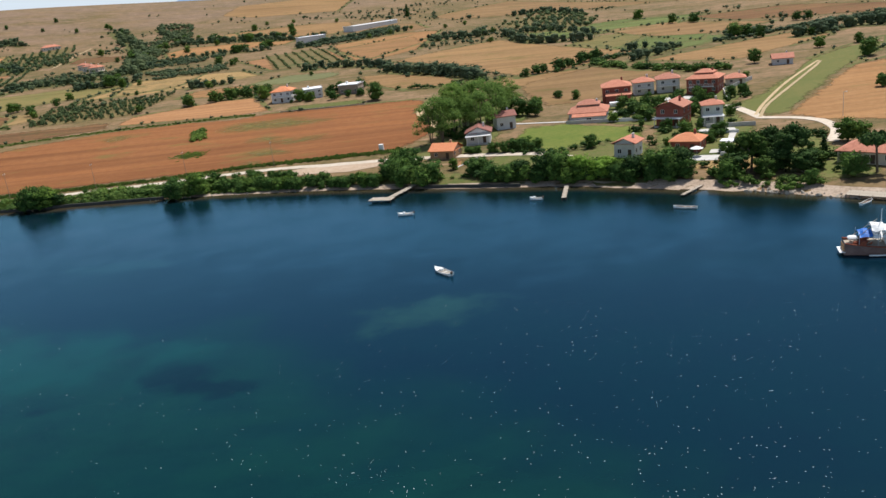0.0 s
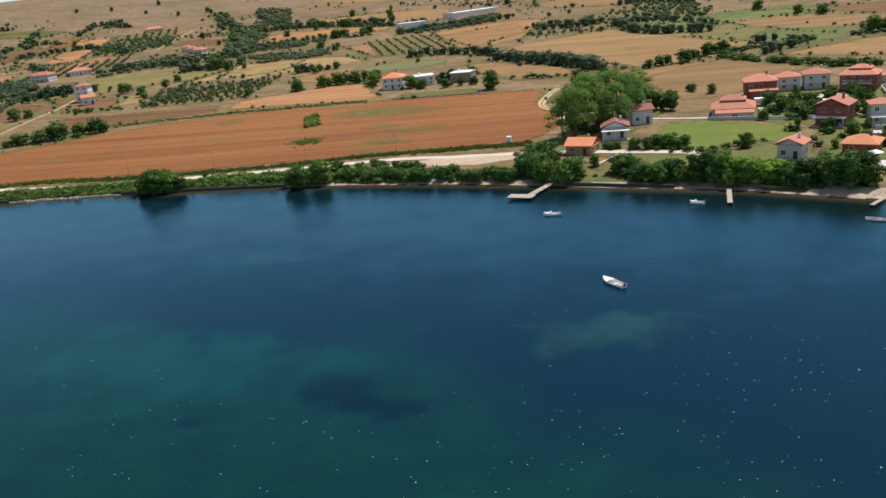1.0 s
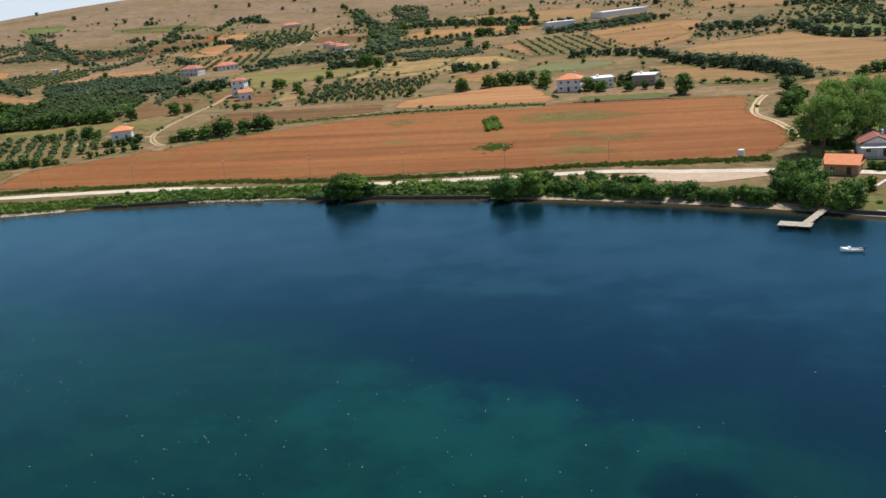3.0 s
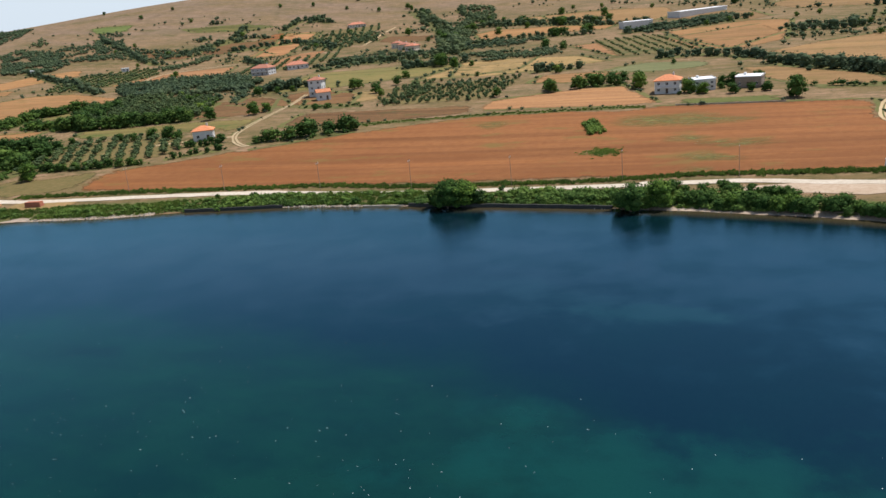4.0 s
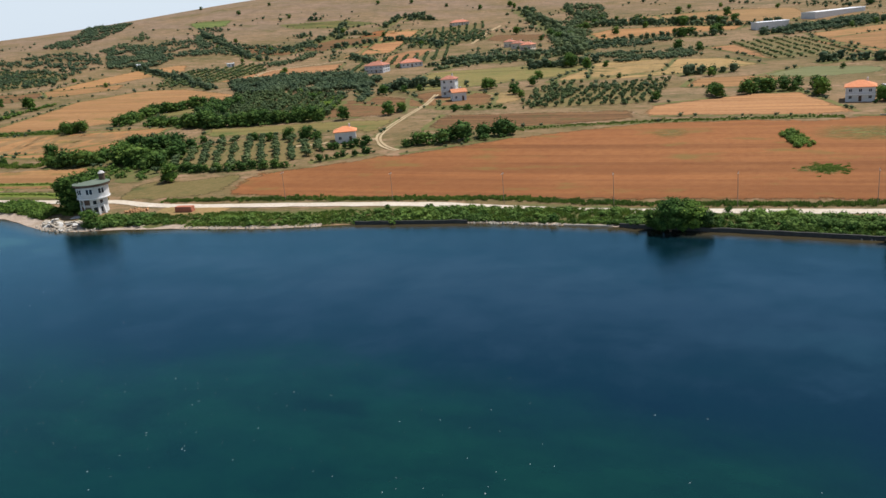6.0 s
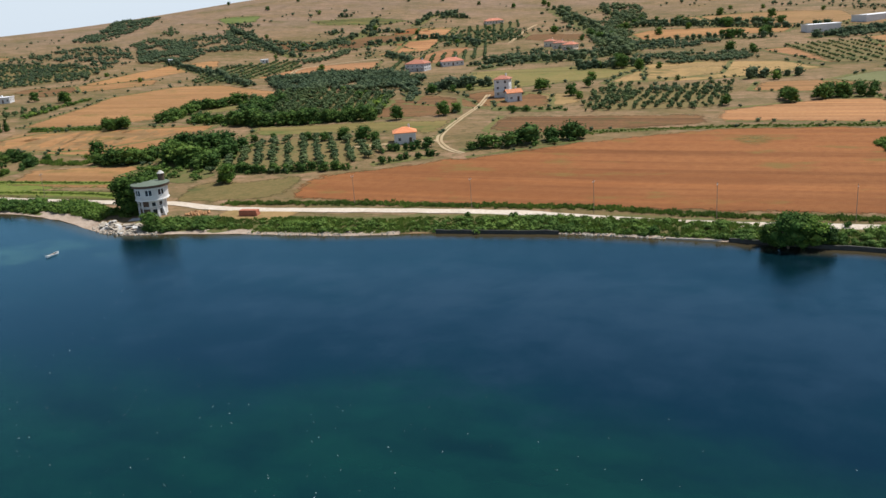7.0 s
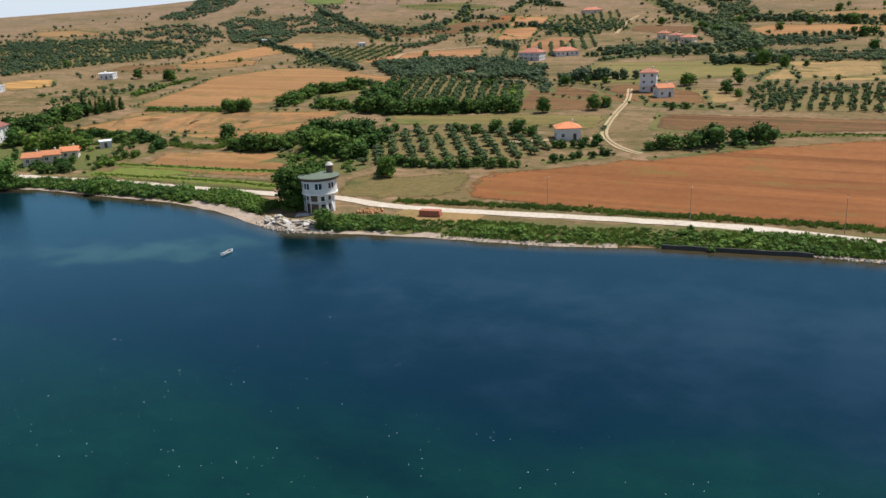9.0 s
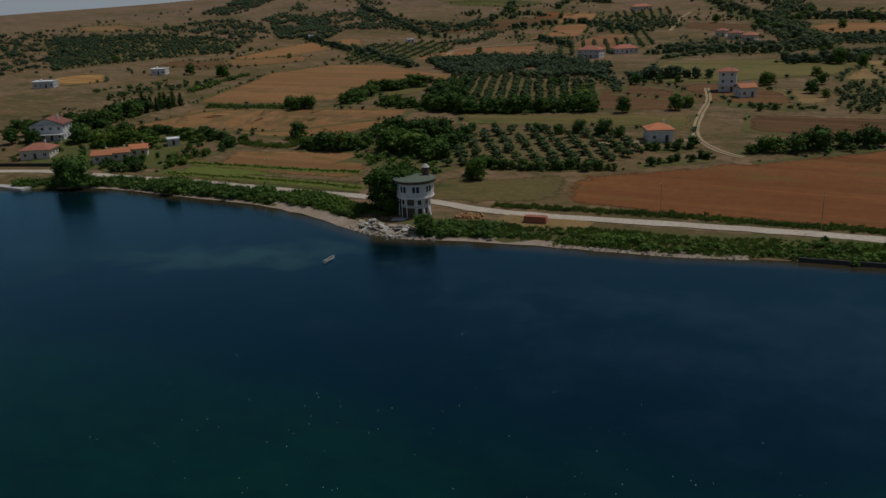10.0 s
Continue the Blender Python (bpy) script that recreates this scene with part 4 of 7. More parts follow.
def plant(kind, x, y, h, wide=1.0):
    j = int(rng.integers(len(PROTO[kind])))
    base = thing("tree" if kind not in ("bush", "shrub") else "bush",
                 Matrix.LocRotScale((x, y, ground_at(x, y) - 0.05), Euler((0, 0, rng.uniform(0, 6.28))), (h * wide, h * wide, h)),
                 LABELS[kind], "tree" if kind not in ("bush", "shrub") else "bush", "trees on the shore")
    for name, me in zip(("crown", "trunk"), PROTO[kind][j]):
        ob = new(name, me)
        ob.parent = base


def far_trees(places):
    massed("field_trees", "broad", [(x, y, h, h * w) for x, y, h, w in places], LOW["broad"], "scattered round trees along the field edges", "trees")


def single_trees(kind, places):
    for x, y, h in places:
        wide = {"broad": 1.12, "lime": 1.25, "poplar": 0.92, "oak": 1.25, "cypress": 1.5, "bush": 0.9}.get(kind, 1.0) * rng.uniform(0.9, 1.15)
        plant(kind, x, y, max(h, 1.2), wide)


def massed(name, kind, places, shapes, label, category, stems=False):
    """Many plants that nobody would count, as one mesh. places: x, y, height, width."""
    vs, fs, mi, at = [], [], [], 0
    sv = np.array([(0.05 * math.cos(a), 0.05 * math.sin(a), z) for z in (-0.03, 0.45) for a in (0, 2.1, 4.2)])
    sf = np.array([(0, 1, 4), (0, 4, 3), (1, 2, 5), (1, 5, 4), (2, 0, 3), (2, 3, 5)])
    for x, y, h, w, *own in places:
        kinds = own[0] if own else shapes
        v, f = kinds[int(rng.integers(len(kinds)))]
        a = rng.uniform(0, 6.28)
        turn = np.array([[math.cos(a), math.sin(a), 0], [-math.sin(a), math.cos(a), 0], [0, 0, 1]])
        z = ground_at(x, y) - 0.05
        for vv, ff, m in ((v, f, 0), (sv, sf, 1)) if stems else ((v, f, 0),):
            vs.append(vv @ turn * (w, w, h) + (x, y, z))
            fs.append(ff + at)
            mi.append(np.full(len(ff), m))
            at += len(vv)
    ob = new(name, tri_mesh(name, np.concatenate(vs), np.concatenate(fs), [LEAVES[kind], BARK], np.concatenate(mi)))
    return tagged(ob, label, category, kind="stuff")


def tree_line(kind, h, spacing, width, pts):
    course = smooth_course(pts, 1.0) if len(pts) > 1 else []
    places, under, run = [], [], 0.0
    spacing *= 0.55 if kind == "broad" else 0.7
    if len(pts) > 1 and kind in ("broad", "bush"):
        lane("verge", width * 1.1 + 2.0, pts)
    for a, b in zip(course, course[1:]):
        run += (b - a).length
        while run > spacing:
            run -= spacing * rng.uniform(0.6, 1.4)
            side = Vector((b.y - a.y, a.x - b.x, 0)).normalized() * rng.normal(0, width * 0.28)
            hh = h * rng.uniform(0.62, 1.22)
            places.append((b.x + side.x, b.y + side.y, hh, hh * rng.uniform(0.95, 1.4) * (1.0 if b.y < 420 else 1.15)))
            for _ in range(1 if kind == "broad" and b.y > 262 else 0):
                low, off = h * rng.uniform(0.25, 0.55), rng.normal(0, width * 0.34)
                under.append((b.x + side.normalized().x * off + rng.normal(0, spacing), b.y + side.normalized().y * off, low, low * rng.uniform(0.8, 1.2), LOW["bush"] if b.y < 420 else FAR["bush"]))
    y, x_mid = sum(q[1] for q in pts) / len(pts), sum(q[0] for q in pts) / len(pts)
    if kind == "broad" and y < 262 and x_mid > -330:
        for x, y, hh, w in places:
            plant("oak" if -330 < x < -200 else "broad", x, y, hh, w / hh)
    elif places:
        # beyond y 420 the leaves switch to the haze-tinted scrub colour
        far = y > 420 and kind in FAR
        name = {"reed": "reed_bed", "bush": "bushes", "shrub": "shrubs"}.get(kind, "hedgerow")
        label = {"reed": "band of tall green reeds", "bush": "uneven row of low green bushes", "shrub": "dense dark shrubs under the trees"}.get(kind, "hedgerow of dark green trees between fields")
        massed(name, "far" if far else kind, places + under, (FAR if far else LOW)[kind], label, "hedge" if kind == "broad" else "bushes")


def inside(x, y, pts):
    hit, n = False, len(pts)
    for k in range(n):
        (x0, y0), (x1, y1) = pts[k], pts[k - 1]
        if (y0 > y) != (y1 > y) and x < (x1 - x0) * (y - y0) / (y1 - y0) + x0:
            hit = not hit
    return hit


def grove(turn, row_gap, tree_gap, h, jitter, pts, wide=1.22):
    """Orchard rows within a plot; turn: the way the rows run."""
    a = radians(turn)
    ux, uy = math.cos(a), math.sin(a)
    cx, cy = sum(q[0] for q in pts) / len(pts), sum(q[1] for q in pts) / len(pts)
    reach = max(math.hypot(q[0] - cx, q[1] - cy) for q in pts)
    places = []
    for i in range(-int(reach / row_gap), int(reach / row_gap) + 1):
        for j in range(-int(reach / tree_gap), int(reach / tree_gap) + 1):
            p, q = j * tree_gap + rng.normal(0, jitter * 2 + 0.3), i * row_gap + rng.normal(0, jitter * 2 + 0.15)
            x, y = cx + ux * p - uy * q, cy + uy * p + ux * q
            if inside(x, y, pts) and rng.random() > 0.07 + 0.2 * jitter:
                hh = h * rng.uniform(0.75, 1.2)
                places.append((x, y, hh, hh * wide * rng.uniform(0.86, 1.14)))
    field("grove", pts)
    if places:
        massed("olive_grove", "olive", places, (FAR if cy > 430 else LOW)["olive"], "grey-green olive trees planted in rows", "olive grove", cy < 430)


TINY = [crown("bush", 300 + 7 * j, 16, 0.12, 1, 2) for j in range(6)]


def wood(gap, h, pts):
    """Close evergreen scrub and small trees within a plot."""
    xs, ys = [q[0] for q in pts], [q[1] for q in pts]
    places = []
    gap *= 0.82 if min(ys) > 440 else 1.0
    for _ in range(int((max(xs) - min(xs)) * (max(ys) - min(ys)) / gap ** 2)):
        x, y = rng.uniform(min(xs), max(xs)), rng.uniform(min(ys), max(ys))
        if inside(x, y, pts) and noise.noise(Vector((x * 0.06, y * 0.06, 9.0))) > -0.14:
            hh = h * rng.uniform(0.5, 1.05)
            places.append((x, y, hh, hh * rng.uniform(0.9, 1.3)))
    massed("wood", "scrub", places, TINY if min(ys) > 440 else LOW["bush"], "close evergreen scrub on the slope, tinted blue-green for haze", "scrub")


def hill_scrub():
    """Scattered bushes and small trees on the slopes, thicker in the hollows."""
    places = []
    while len(places) < 2000:
        x, y = rng.uniform(-1150, 330), rng.uniform(430, 1250)
        if ground_at(x, y) > rng.uniform(22, 62) or x < -820 - 0.3 * (900 - y):
            continue
        n = noise.noise(Vector((x * 0.011, y * 0.011, 1.0))) + 0.55 * noise.noise(Vector((x * 0.035, y * 0.035, 5.0)))
        if n < rng.uniform(0.02, 0.42) or any(inside(x, y, f) for f in FIELDS):
            continue
        hh = rng.uniform(1.1, 3.2) * (1.6 if rng.random() < 0.1 else 1)
        places.append((x, y, hh, hh * rng.uniform(0.8, 1.2)))
    massed("hill_scrub", "scrub", places, TINY, "scattered dark scrub and small trees on dry slopes", "scrub")


def weed_patches():
    """Green weeds in the stubble, thinning towards the edge of each patch."""
    for pts in WEEDY:
        cx, cy = sum(q[0] for q in pts) / len(pts), sum(q[1] for q in pts) / len(pts)
        rx, ry = max(abs(q[0] - cx) for q in pts) * 1.1, max(abs(q[1] - cy) for q in pts) * 1.1
        verts, faces, reach = [(cx, cy, ground_at(cx, cy) + 0.12)], [], [1.0]
        for k in range(1, 9):
            for j in range(28):
                a = j * 6.2832 / 28
                w = 1 + 0.3 * noise.noise(Vector((math.cos(a) * 1.4 + cx, math.sin(a) * 1.4 + cy, 3.0)))
                x, y = cx + rx * w * k / 8 * math.cos(a), cy + ry * w * k / 8 * math.sin(a)
                verts.append((x, y, ground_at(x, y) + 0.12))
                reach.append(1 - (k / 8) ** 2)
                i, n = 1 + (k - 1) * 28 + j, 1 + (k - 1) * 28 + (j + 1) % 28
                faces.append((0, i, n) if k == 1 else (i - 28, i, n, n - 28))
        ob = solid("weed_patch", verts, faces, WEEDS_IN_STUBBLE, smooth=True)
        ob.data.attributes.new("reach", 'FLOAT', 'POINT').data.foreach_set("value", reach)
        tagged(ob, "thin patch of green weeds in the stubble", "weeds", kind="stuff")


def planted(pts, trees, shrubs, h):
    """Garden trees and bushes at random within a plot."""
    xs, ys = [q[0] for q in pts], [q[1] for q in pts]
    low = []
    while trees + shrubs > 0:
        x, y = rng.uniform(min(xs), max(xs)), rng.uniform(min(ys), max(ys))
        if not inside(x, y, pts) or any(math.hypot(x - hx, y - hy) < 6.5 for hx, hy in HOUSE_SPOTS):
            continue
        if trees > 0:
            trees -= 1
            plant("oak" if -330 < x < -200 else "broad", x, y, h * rng.uniform(0.6, 1.25), rng.uniform(0.9, 1.3))
        else:
            shrubs -= 1
            hh = rng.uniform(0.9, 2.4)
            low.append((x, y, hh, hh * rng.uniform(0.8, 1.3)))
    if low:
        massed("garden_shrubs", "shrub", low, LOW["shrub"], "dark garden shrubs between the houses", "shrubs")


def along_shore(x0, x1, n, d0, d1, h0, h1):
    out = []
    for _ in range(n):
        x = rng.uniform(x0, x1)
        y = shore_at(x) + rng.uniform(d0, d1)
        thick = 0.5 + 0.9 * noise.noise(Vector((x * 0.05, y * 0.1, 2.0)))
        if rng.random() < 0.55 + thick * 0.6:
            hh = rng.uniform(h0, h1) * (0.75 + 0.5 * max(thick, 0))
            out.append((x, y, hh, hh * rng.uniform(0.9, 1.5)))
    return out


for x0, x1, n, d0, d1, h0, h1 in ((-440, -345, 800, 1.8, 9, 0.7, 1.8), (-345, -314, 600, 3.8, 13, 0.5, 1.4), (-318, -305, 120, 10, 15, 0.5, 1.2), (-292, -262, 500, 2.5, 10.5, 0.5, 1.3), (-262, -60, 3600, 1.2, 10.5, 0.45, 1.3)):
    massed("bank_weeds", "reed", along_shore(x0, x1, n, d0, d1, h0, h1), LOW["reed"], "rank green weeds and reeds on the bank", "weeds")
for x0, x1, n, d0, d1, h0, h1 in ((-440, -345, 360, 2.0, 8.5, 1.0, 2.5), (-345, -314, 150, 4.5, 12, 0.8, 2.0), (-293, -276, 80, 2.5, 9.0, 0.8, 2.0), (-276, -262, 20, 3, 6, 0.6, 1.3), (-262, -215, 120, 2.2, 7.5, 0.7, 1.5), (-215, -60, 420, 1.0, 8.6, 0.7, 1.9), (-122, -58, 130, 4.5, 10.5, 1.3, 2.7)):
    massed("bank_bushes", "bush" if x1 < -300 else "verdure", along_shore(x0, x1, n, d0, d1, h0, h1), LOW["bush"], "bright green bushes crowding the bank", "bushes")
for x0, x1, n, d0, d1, h0, h1 in ((-440, -350, 160, 1.5, 4.0, 0.7, 1.6), (-213, -60, 160, 0.9, 3.4, 0.6, 1.4), (-292, -284, 26, 1.5, 4.0, 0.8, 2.2)):
    massed("bank_shrubs", "shrub", along_shore(x0, x1, n, d0, d1, h0, h1), LOW["shrub"], "dark shrubs leaning over the waterline", "shrubs")
massed("bank_weeds", "bush", along_shore(-60, 60, 170, 3.5, 12, 0.6, 1.3), LOW["bush"], "low green bushes above the waterline", "weeds")
# tree lines: kind, height, spacing, width, course
lane('crop_strip', 5.0, [(-404, 256.5), (-382, 257.5), (-362, 258), (-343, 258), (-327, 256)])
tree_line('reed', 0.6, 0.3, 2.4, [(-402, 256), (-382, 257), (-362, 258), (-343, 258), (-328, 256)])
lane('crop_strip', 4.0, [(-406, 268), (-381, 269.5), (-358, 270.5), (-338, 272)])
tree_line('reed', 0.7, 0.4, 2.2, [(-405, 268), (-381, 269.5), (-358, 270.5), (-339, 272)])
tree_line('reed', 1.6, 0.5, 5.0, [(-408, 297), (-394, 294), (-382, 296)])
tree_line('reed', 1.1, 0.3, 3.0, [(-285, 251), (-254, 255), (-227, 257), (-201, 259), (-179, 260), (-154, 257), (-125, 257), (-98, 258), (-79, 261), (-55, 261), (-35, 260), (-25, 259)])
tree_line('broad', 3.4, 3.4, 4, [(-81, 238), (-68, 233), (-53, 230), (-40, 226), (-29, 221)])
tree_line('bush', 2.6, 3.5, 3, [(-80, 239), (-61, 234), (-47, 231), (-30, 223)])
tree_line('broad', 6.5, 5.5, 4, [(-227, 323), (-218, 328), (-211, 333), (-203, 338)])
tree_line('broad', 4.5, 5, 3, [(-238, 316), (-230, 322)])
tree_line('broad', 2.8, 5, 3, [(-261, 296), (-254, 303), (-245, 309)])
lane('verge', 4.5, [(-203, 345), (-188, 350), (-170, 354), (-150, 358), (-134, 359), (-110, 361), (-96, 361)])
tree_line('reed', 0.9, 0.5, 4.0, [(-203, 345), (-188, 350), (-170, 354), (-150, 358), (-134, 359), (-110, 361), (-96, 361)])
tree_line('broad', 6.6, 3.6, 4, [(-379, 296), (-367, 294), (-356, 297), (-357, 304)])
tree_line('broad', 6.5, 5, 5, [(-364, 312), (-356, 317), (-346, 316), (-337, 322)])
tree_line('broad', 7.6, 3.4, 7, [(-350, 302), (-340, 297), (-333, 294), (-323, 289)])
tree_line('broad', 5.0, 3.4, 12, [(-322, 286), (-327, 303), (-331, 322)])
tree_line('bush', 2.0, 3.0, 10, [(-312, 276), (-322, 279), (-333, 284), (-352, 288)])
tree_line('broad', 9, 6, 6, [(-347, 312), (-346, 320), (-342, 325)])
tree_line('broad', 6.5, 3.6, 5, [(-370, 365), (-350, 362), (-338, 362), (-325, 366), (-311, 369), (-297, 370)])
tree_line('broad', 5.5, 4, 16, [(-366, 372), (-376, 395), (-386, 425)])
tree_line('broad', 4.5, 4.5, 4, [(-392, 368), (-383, 369), (-370, 367)])
tree_line('broad', 4.6, 4.5, 4, [(-423, 378), (-418, 386), (-423, 408), (-409, 415)])
tree_line('broad', 4.6, 4.5, 4, [(-418, 434), (-406, 437)])
tree_line('broad', 5.5, 4.0, 4, [(-432, 353), (-419, 356)])
tree_line('reed', 1.2, 0.5, 3, [(-471, 347), (-458, 349), (-447, 351), (-432, 353)])
tree_line('broad', 3.2, 3.4, 4, [(-467, 297), (-450, 299), (-434, 300), (-413, 297), (-405, 285)])
tree_line('broad', 3.0, 3.4, 4, [(-406, 283), (-407, 276), (-411, 270), (-406, 263)])
tree_line('broad', 3.6, 4.2, 3, [(-425, 250), (-419, 253), (-413, 257)])
tree_line('broad', 7.0, 4.6, 6, [(-501, 296), (-491, 298), (-484, 304)])
tree_line('broad', 6.5, 4.4, 6, [(-498, 318), (-489, 320), (-488, 326)])
tree_line('broad', 3.0, 3.2, 3, [(-433, 254), (-426, 258), (-421, 265)])
tree_line('bush', 2.0, 8.0, 1, [(-569, 365), (-574, 382), (-565, 394), (-562, 411)])
tree_line('bush', 2.0, 8.0, 1, [(-545, 352), (-548, 368), (-548, 387)])
tree_line('broad', 6, 7, 6, [(-414, 365), (-411, 378), (-416, 404), (-410, 414), (-404, 428)])
tree_line('broad', 5, 6, 5, [(-397, 374), (-380, 370)])
tree_line('bush', 2, 2.6, 3, [(-473, 350), (-452, 353), (-433, 357)])
tree_line('shrub', 6.5, 3.5, 8, [(-504, 299), (-493, 303), (-490, 312)])
tree_line('shrub', 6.5, 3.5, 7, [(-500, 318), (-496, 325), (-494, 332)])
tree_line('reed', 2.2, 3, 7, [(-394, 302), (-377, 302), (-362, 304), (-348, 310)])
tree_line('broad', 6, 7, 7, [(-44, 463), (-31, 449), (-13, 429), (4, 403)])
tree_line('broad', 6, 8, 6, [(-29, 613), (-7, 604), (17, 612)])
tree_line('bush', 3.2, 2.0, 7, [(60, 417), (69, 391), (88, 364), (105, 350)])
tree_line('broad', 5, 9, 4, [(73, 405), (89, 422), (105, 443)])
tree_line('broad', 6, 11, 4, [(19, 392), (33, 401), (48, 413), (64, 427)])
tree_line('broad', 6, 9, 6, [(27, 602), (36, 541), (59, 525), (76, 521)])
tree_line('bush', 3.5, 7, 4, [(123, 446), (150, 458), (181, 468), (236, 492)])
tree_line('broad', 6, 9, 9, [(160, 424), (176, 435), (198, 447), (216, 432)])
tree_line('broad', 5, 8, 6, [(79, 448), (95, 454)])
tree_line('bush', 2.4, 3, 3, [(61, 425), (76, 431), (91, 434), (110, 442)])
tree_line('bush', 2.0, 4, 2, [(127, 444), (146, 451), (183, 473), (212, 486), (235, 495)])
tree_line('broad', 4.4, 3.4, 6, [(-14, 316), (-9, 340), (-4, 358)])
tree_line('broad', 3.6, 4, 5, [(-13, 292), (-10, 276), (-5, 268)])
tree_line('bush', 2.5, 6, 4, [(-39, 396), (-28, 392), (-10, 390)])
tree_line('broad', 5.5, 6, 6, [(-129, 415), (-120, 417), (-109, 419)])
tree_line('broad', 5, 7, 5, [(-163, 473), (-151, 477), (-137, 480)])
tree_line('broad', 5, 8, 8, [(-134, 651), (-110, 672), (-77, 690), (-51, 709)])
tree_line('broad', 5, 7, 8, [(-102, 502), (-81, 512), (-57, 495), (-42, 479)])
tree_line('broad', 5, 7, 8, [(-50, 467), (-23, 454), (-3, 422), (7, 391)])
tree_line('broad', 5, 8, 6, [(-33, 630), (-15, 625), (15, 636)])
tree_line('broad', 6, 7, 16, [(-371, 904), (-322, 817), (-274, 710), (-238, 591)])
tree_line('broad', 5, 8, 8, [(-338, 602), (-292, 575), (-263, 579), (-243, 603)])
tree_line('broad', 5, 8, 6, [(-248, 517), (-244, 532), (-228, 537)])
tree_line('broad', 6, 9, 6, [(-308, 454), (-294, 464), (-275, 466)])
tree_line('broad', 5, 10, 6, [(-441, 662), (-393, 611)])
tree_line('bush', 3, 8, 10, [(-316, 539), (-298, 583), (-251, 595)])
tree_line('broad', 6, 6, 8, [(-458, 272), (-450, 280), (-435, 284)])
tree_line('broad', 3.6, 6, 8, [(-455, 289), (-437, 293), (-420, 294)])
tree_line('bush', 1.8, 5, 3, [(-404, 252), (-407, 260)])
tree_line('broad', 6, 7, 5, [(-470, 276), (-466, 283), (-466, 300)])
tree_line('shrub', 2.4, 4.0, 6, [(49, 190), (56, 186), (64, 179), (71, 175)])
tree_line('bush', 1.8, 3, 4, [(52, 187), (66, 176)])
tree_line('broad', 4.5, 6, 4, [(20, 205), (27, 202), (32, 198), (37, 196), (45, 192)])
tree_line('shrub', 2.6, 4, 3, [(21, 206), (34, 199), (47, 193)])
tree_line('bush', 1.7, 4, 3, [(5, 242), (21, 234), (37, 239)])
tree_line('bush', 2.6, 4, 3, [(-514, 379), (-522, 404), (-533, 448)])
tree_line('broad', 3.2, 3.2, 3, [(-308, 285), (-298, 284), (-286, 286), (-277, 289), (-266, 292)])
tree_line('bush', 3.2, 3, 8, [(-308, 380), (-314, 405), (-319, 425)])
tree_line('broad', 4.2, 3.4, 4, [(-397, 372), (-384, 372), (-379, 375)])
massed('grass_patch', 'reed', [(-103 + rng.normal(0, 2.6), 290.5 + rng.normal(0, 2.4), hh, hh * 2.6) for k in range(280) for hh in (rng.uniform(0.2, 0.55),)], LOW['reed'], 'bright green grass in a damp hollow', 'grass')
massed('bushes', 'verdure', [(-112.5 + 4 * k / 70 + rng.normal(0, 1.4), 334 - 17 * k / 70 + rng.normal(0, 1.6), hh, hh * 1.1) for k in range(71) for hh in (rng.uniform(0.9, 2.1),)], LOW['bush'], 'clump of green bushes standing in the stubble', 'bushes')
tree_line('broad', 3.4, 4, 5, [(-266, 317), (-258, 316), (-251, 320)])
tree_line('bush', 2.0, 3, 6, [(-338, 483), (-318, 449), (-303, 418)])
tree_line('broad', 3.6, 5, 6, [(-313, 454), (-304, 458), (-292, 462)])
tree_line('bush', 1.6, 4, 4, [(-253, 393), (-238, 389), (-222, 392)])
tree_line('broad', 4.4, 6, 5, [(3, 212), (9, 209), (18, 206), (22, 203)])
tree_line('broad', 4.2, 8, 5, [(18, 207), (24, 207), (33, 199), (42, 196), (48, 196)])
tree_line('shrub', 2.4, 4, 3, [(-4, 218), (5, 212), (17, 208)])
tree_line('broad', 3.5, 4, 3, [(-6, 248), (3, 243), (18, 239)])
tree_line('broad', 5.0, 6, 10, [(50, 294), (56, 279), (54, 263)])
tree_line('broad', 3.2, 4.5, 4, [(-84, 246), (-71, 242), (-62, 240), (-53, 235)])
tree_line('reed', 1.4, 1.0, 3, [(-62, 259), (-47, 260), (-32, 260), (-25, 261)])
tree_line('broad', 4.0, 6, 5, [(-476, 291), (-462, 297), (-449, 300)])
tree_line('broad', 5, 9, 7, [(-626, 622), (-543, 566), (-450, 494)])
tree_line('broad', 5, 8, 8, [(-684, 788), (-619, 741), (-565, 691), (-514, 651)])
tree_line('broad', 5, 8, 10, [(-530, 699), (-520, 764), (-535, 833)])
tree_line('broad', 5, 8, 12, [(-486, 714), (-456, 745), (-433, 756), (-374, 709)])
tree_line('broad', 5, 8, 8, [(-487, 819), (-486, 872), (-448, 857)])
tree_line('bush', 2.5, 6, 6, [(-62, 482), (-48, 510)])
tree_line('broad', 5, 8, 6, [(37, 747), (68, 760), (95, 706)])
tree_line('broad', 4.5, 9, 5, [(33, 604), (59, 603), (80, 550)])
tree_line('broad', 5, 9, 6, [(-324, 900), (-277, 820), (-222, 775), (-185, 773)])
tree_line('broad', 4.5, 9, 5, [(-247, 664), (-207, 677), (-158, 667)])
tree_line('broad', 4.5, 7, 5, [(-507, 763), (-507, 787), (-482, 788)])
tree_line('broad', 5, 8, 4, [(-592, 853), (-576, 859)])
tree_line('broad', 5, 7, 5, [(-477, 853), (-469, 885)])
tree_line('broad', 4.5, 7, 5, [(-552, 768), (-552, 790)])
tree_line('broad', 3.6, 4.5, 8, [(-335, 570), (-307, 586), (-289, 602), (-265, 616), (-239, 626), (-221, 651)])
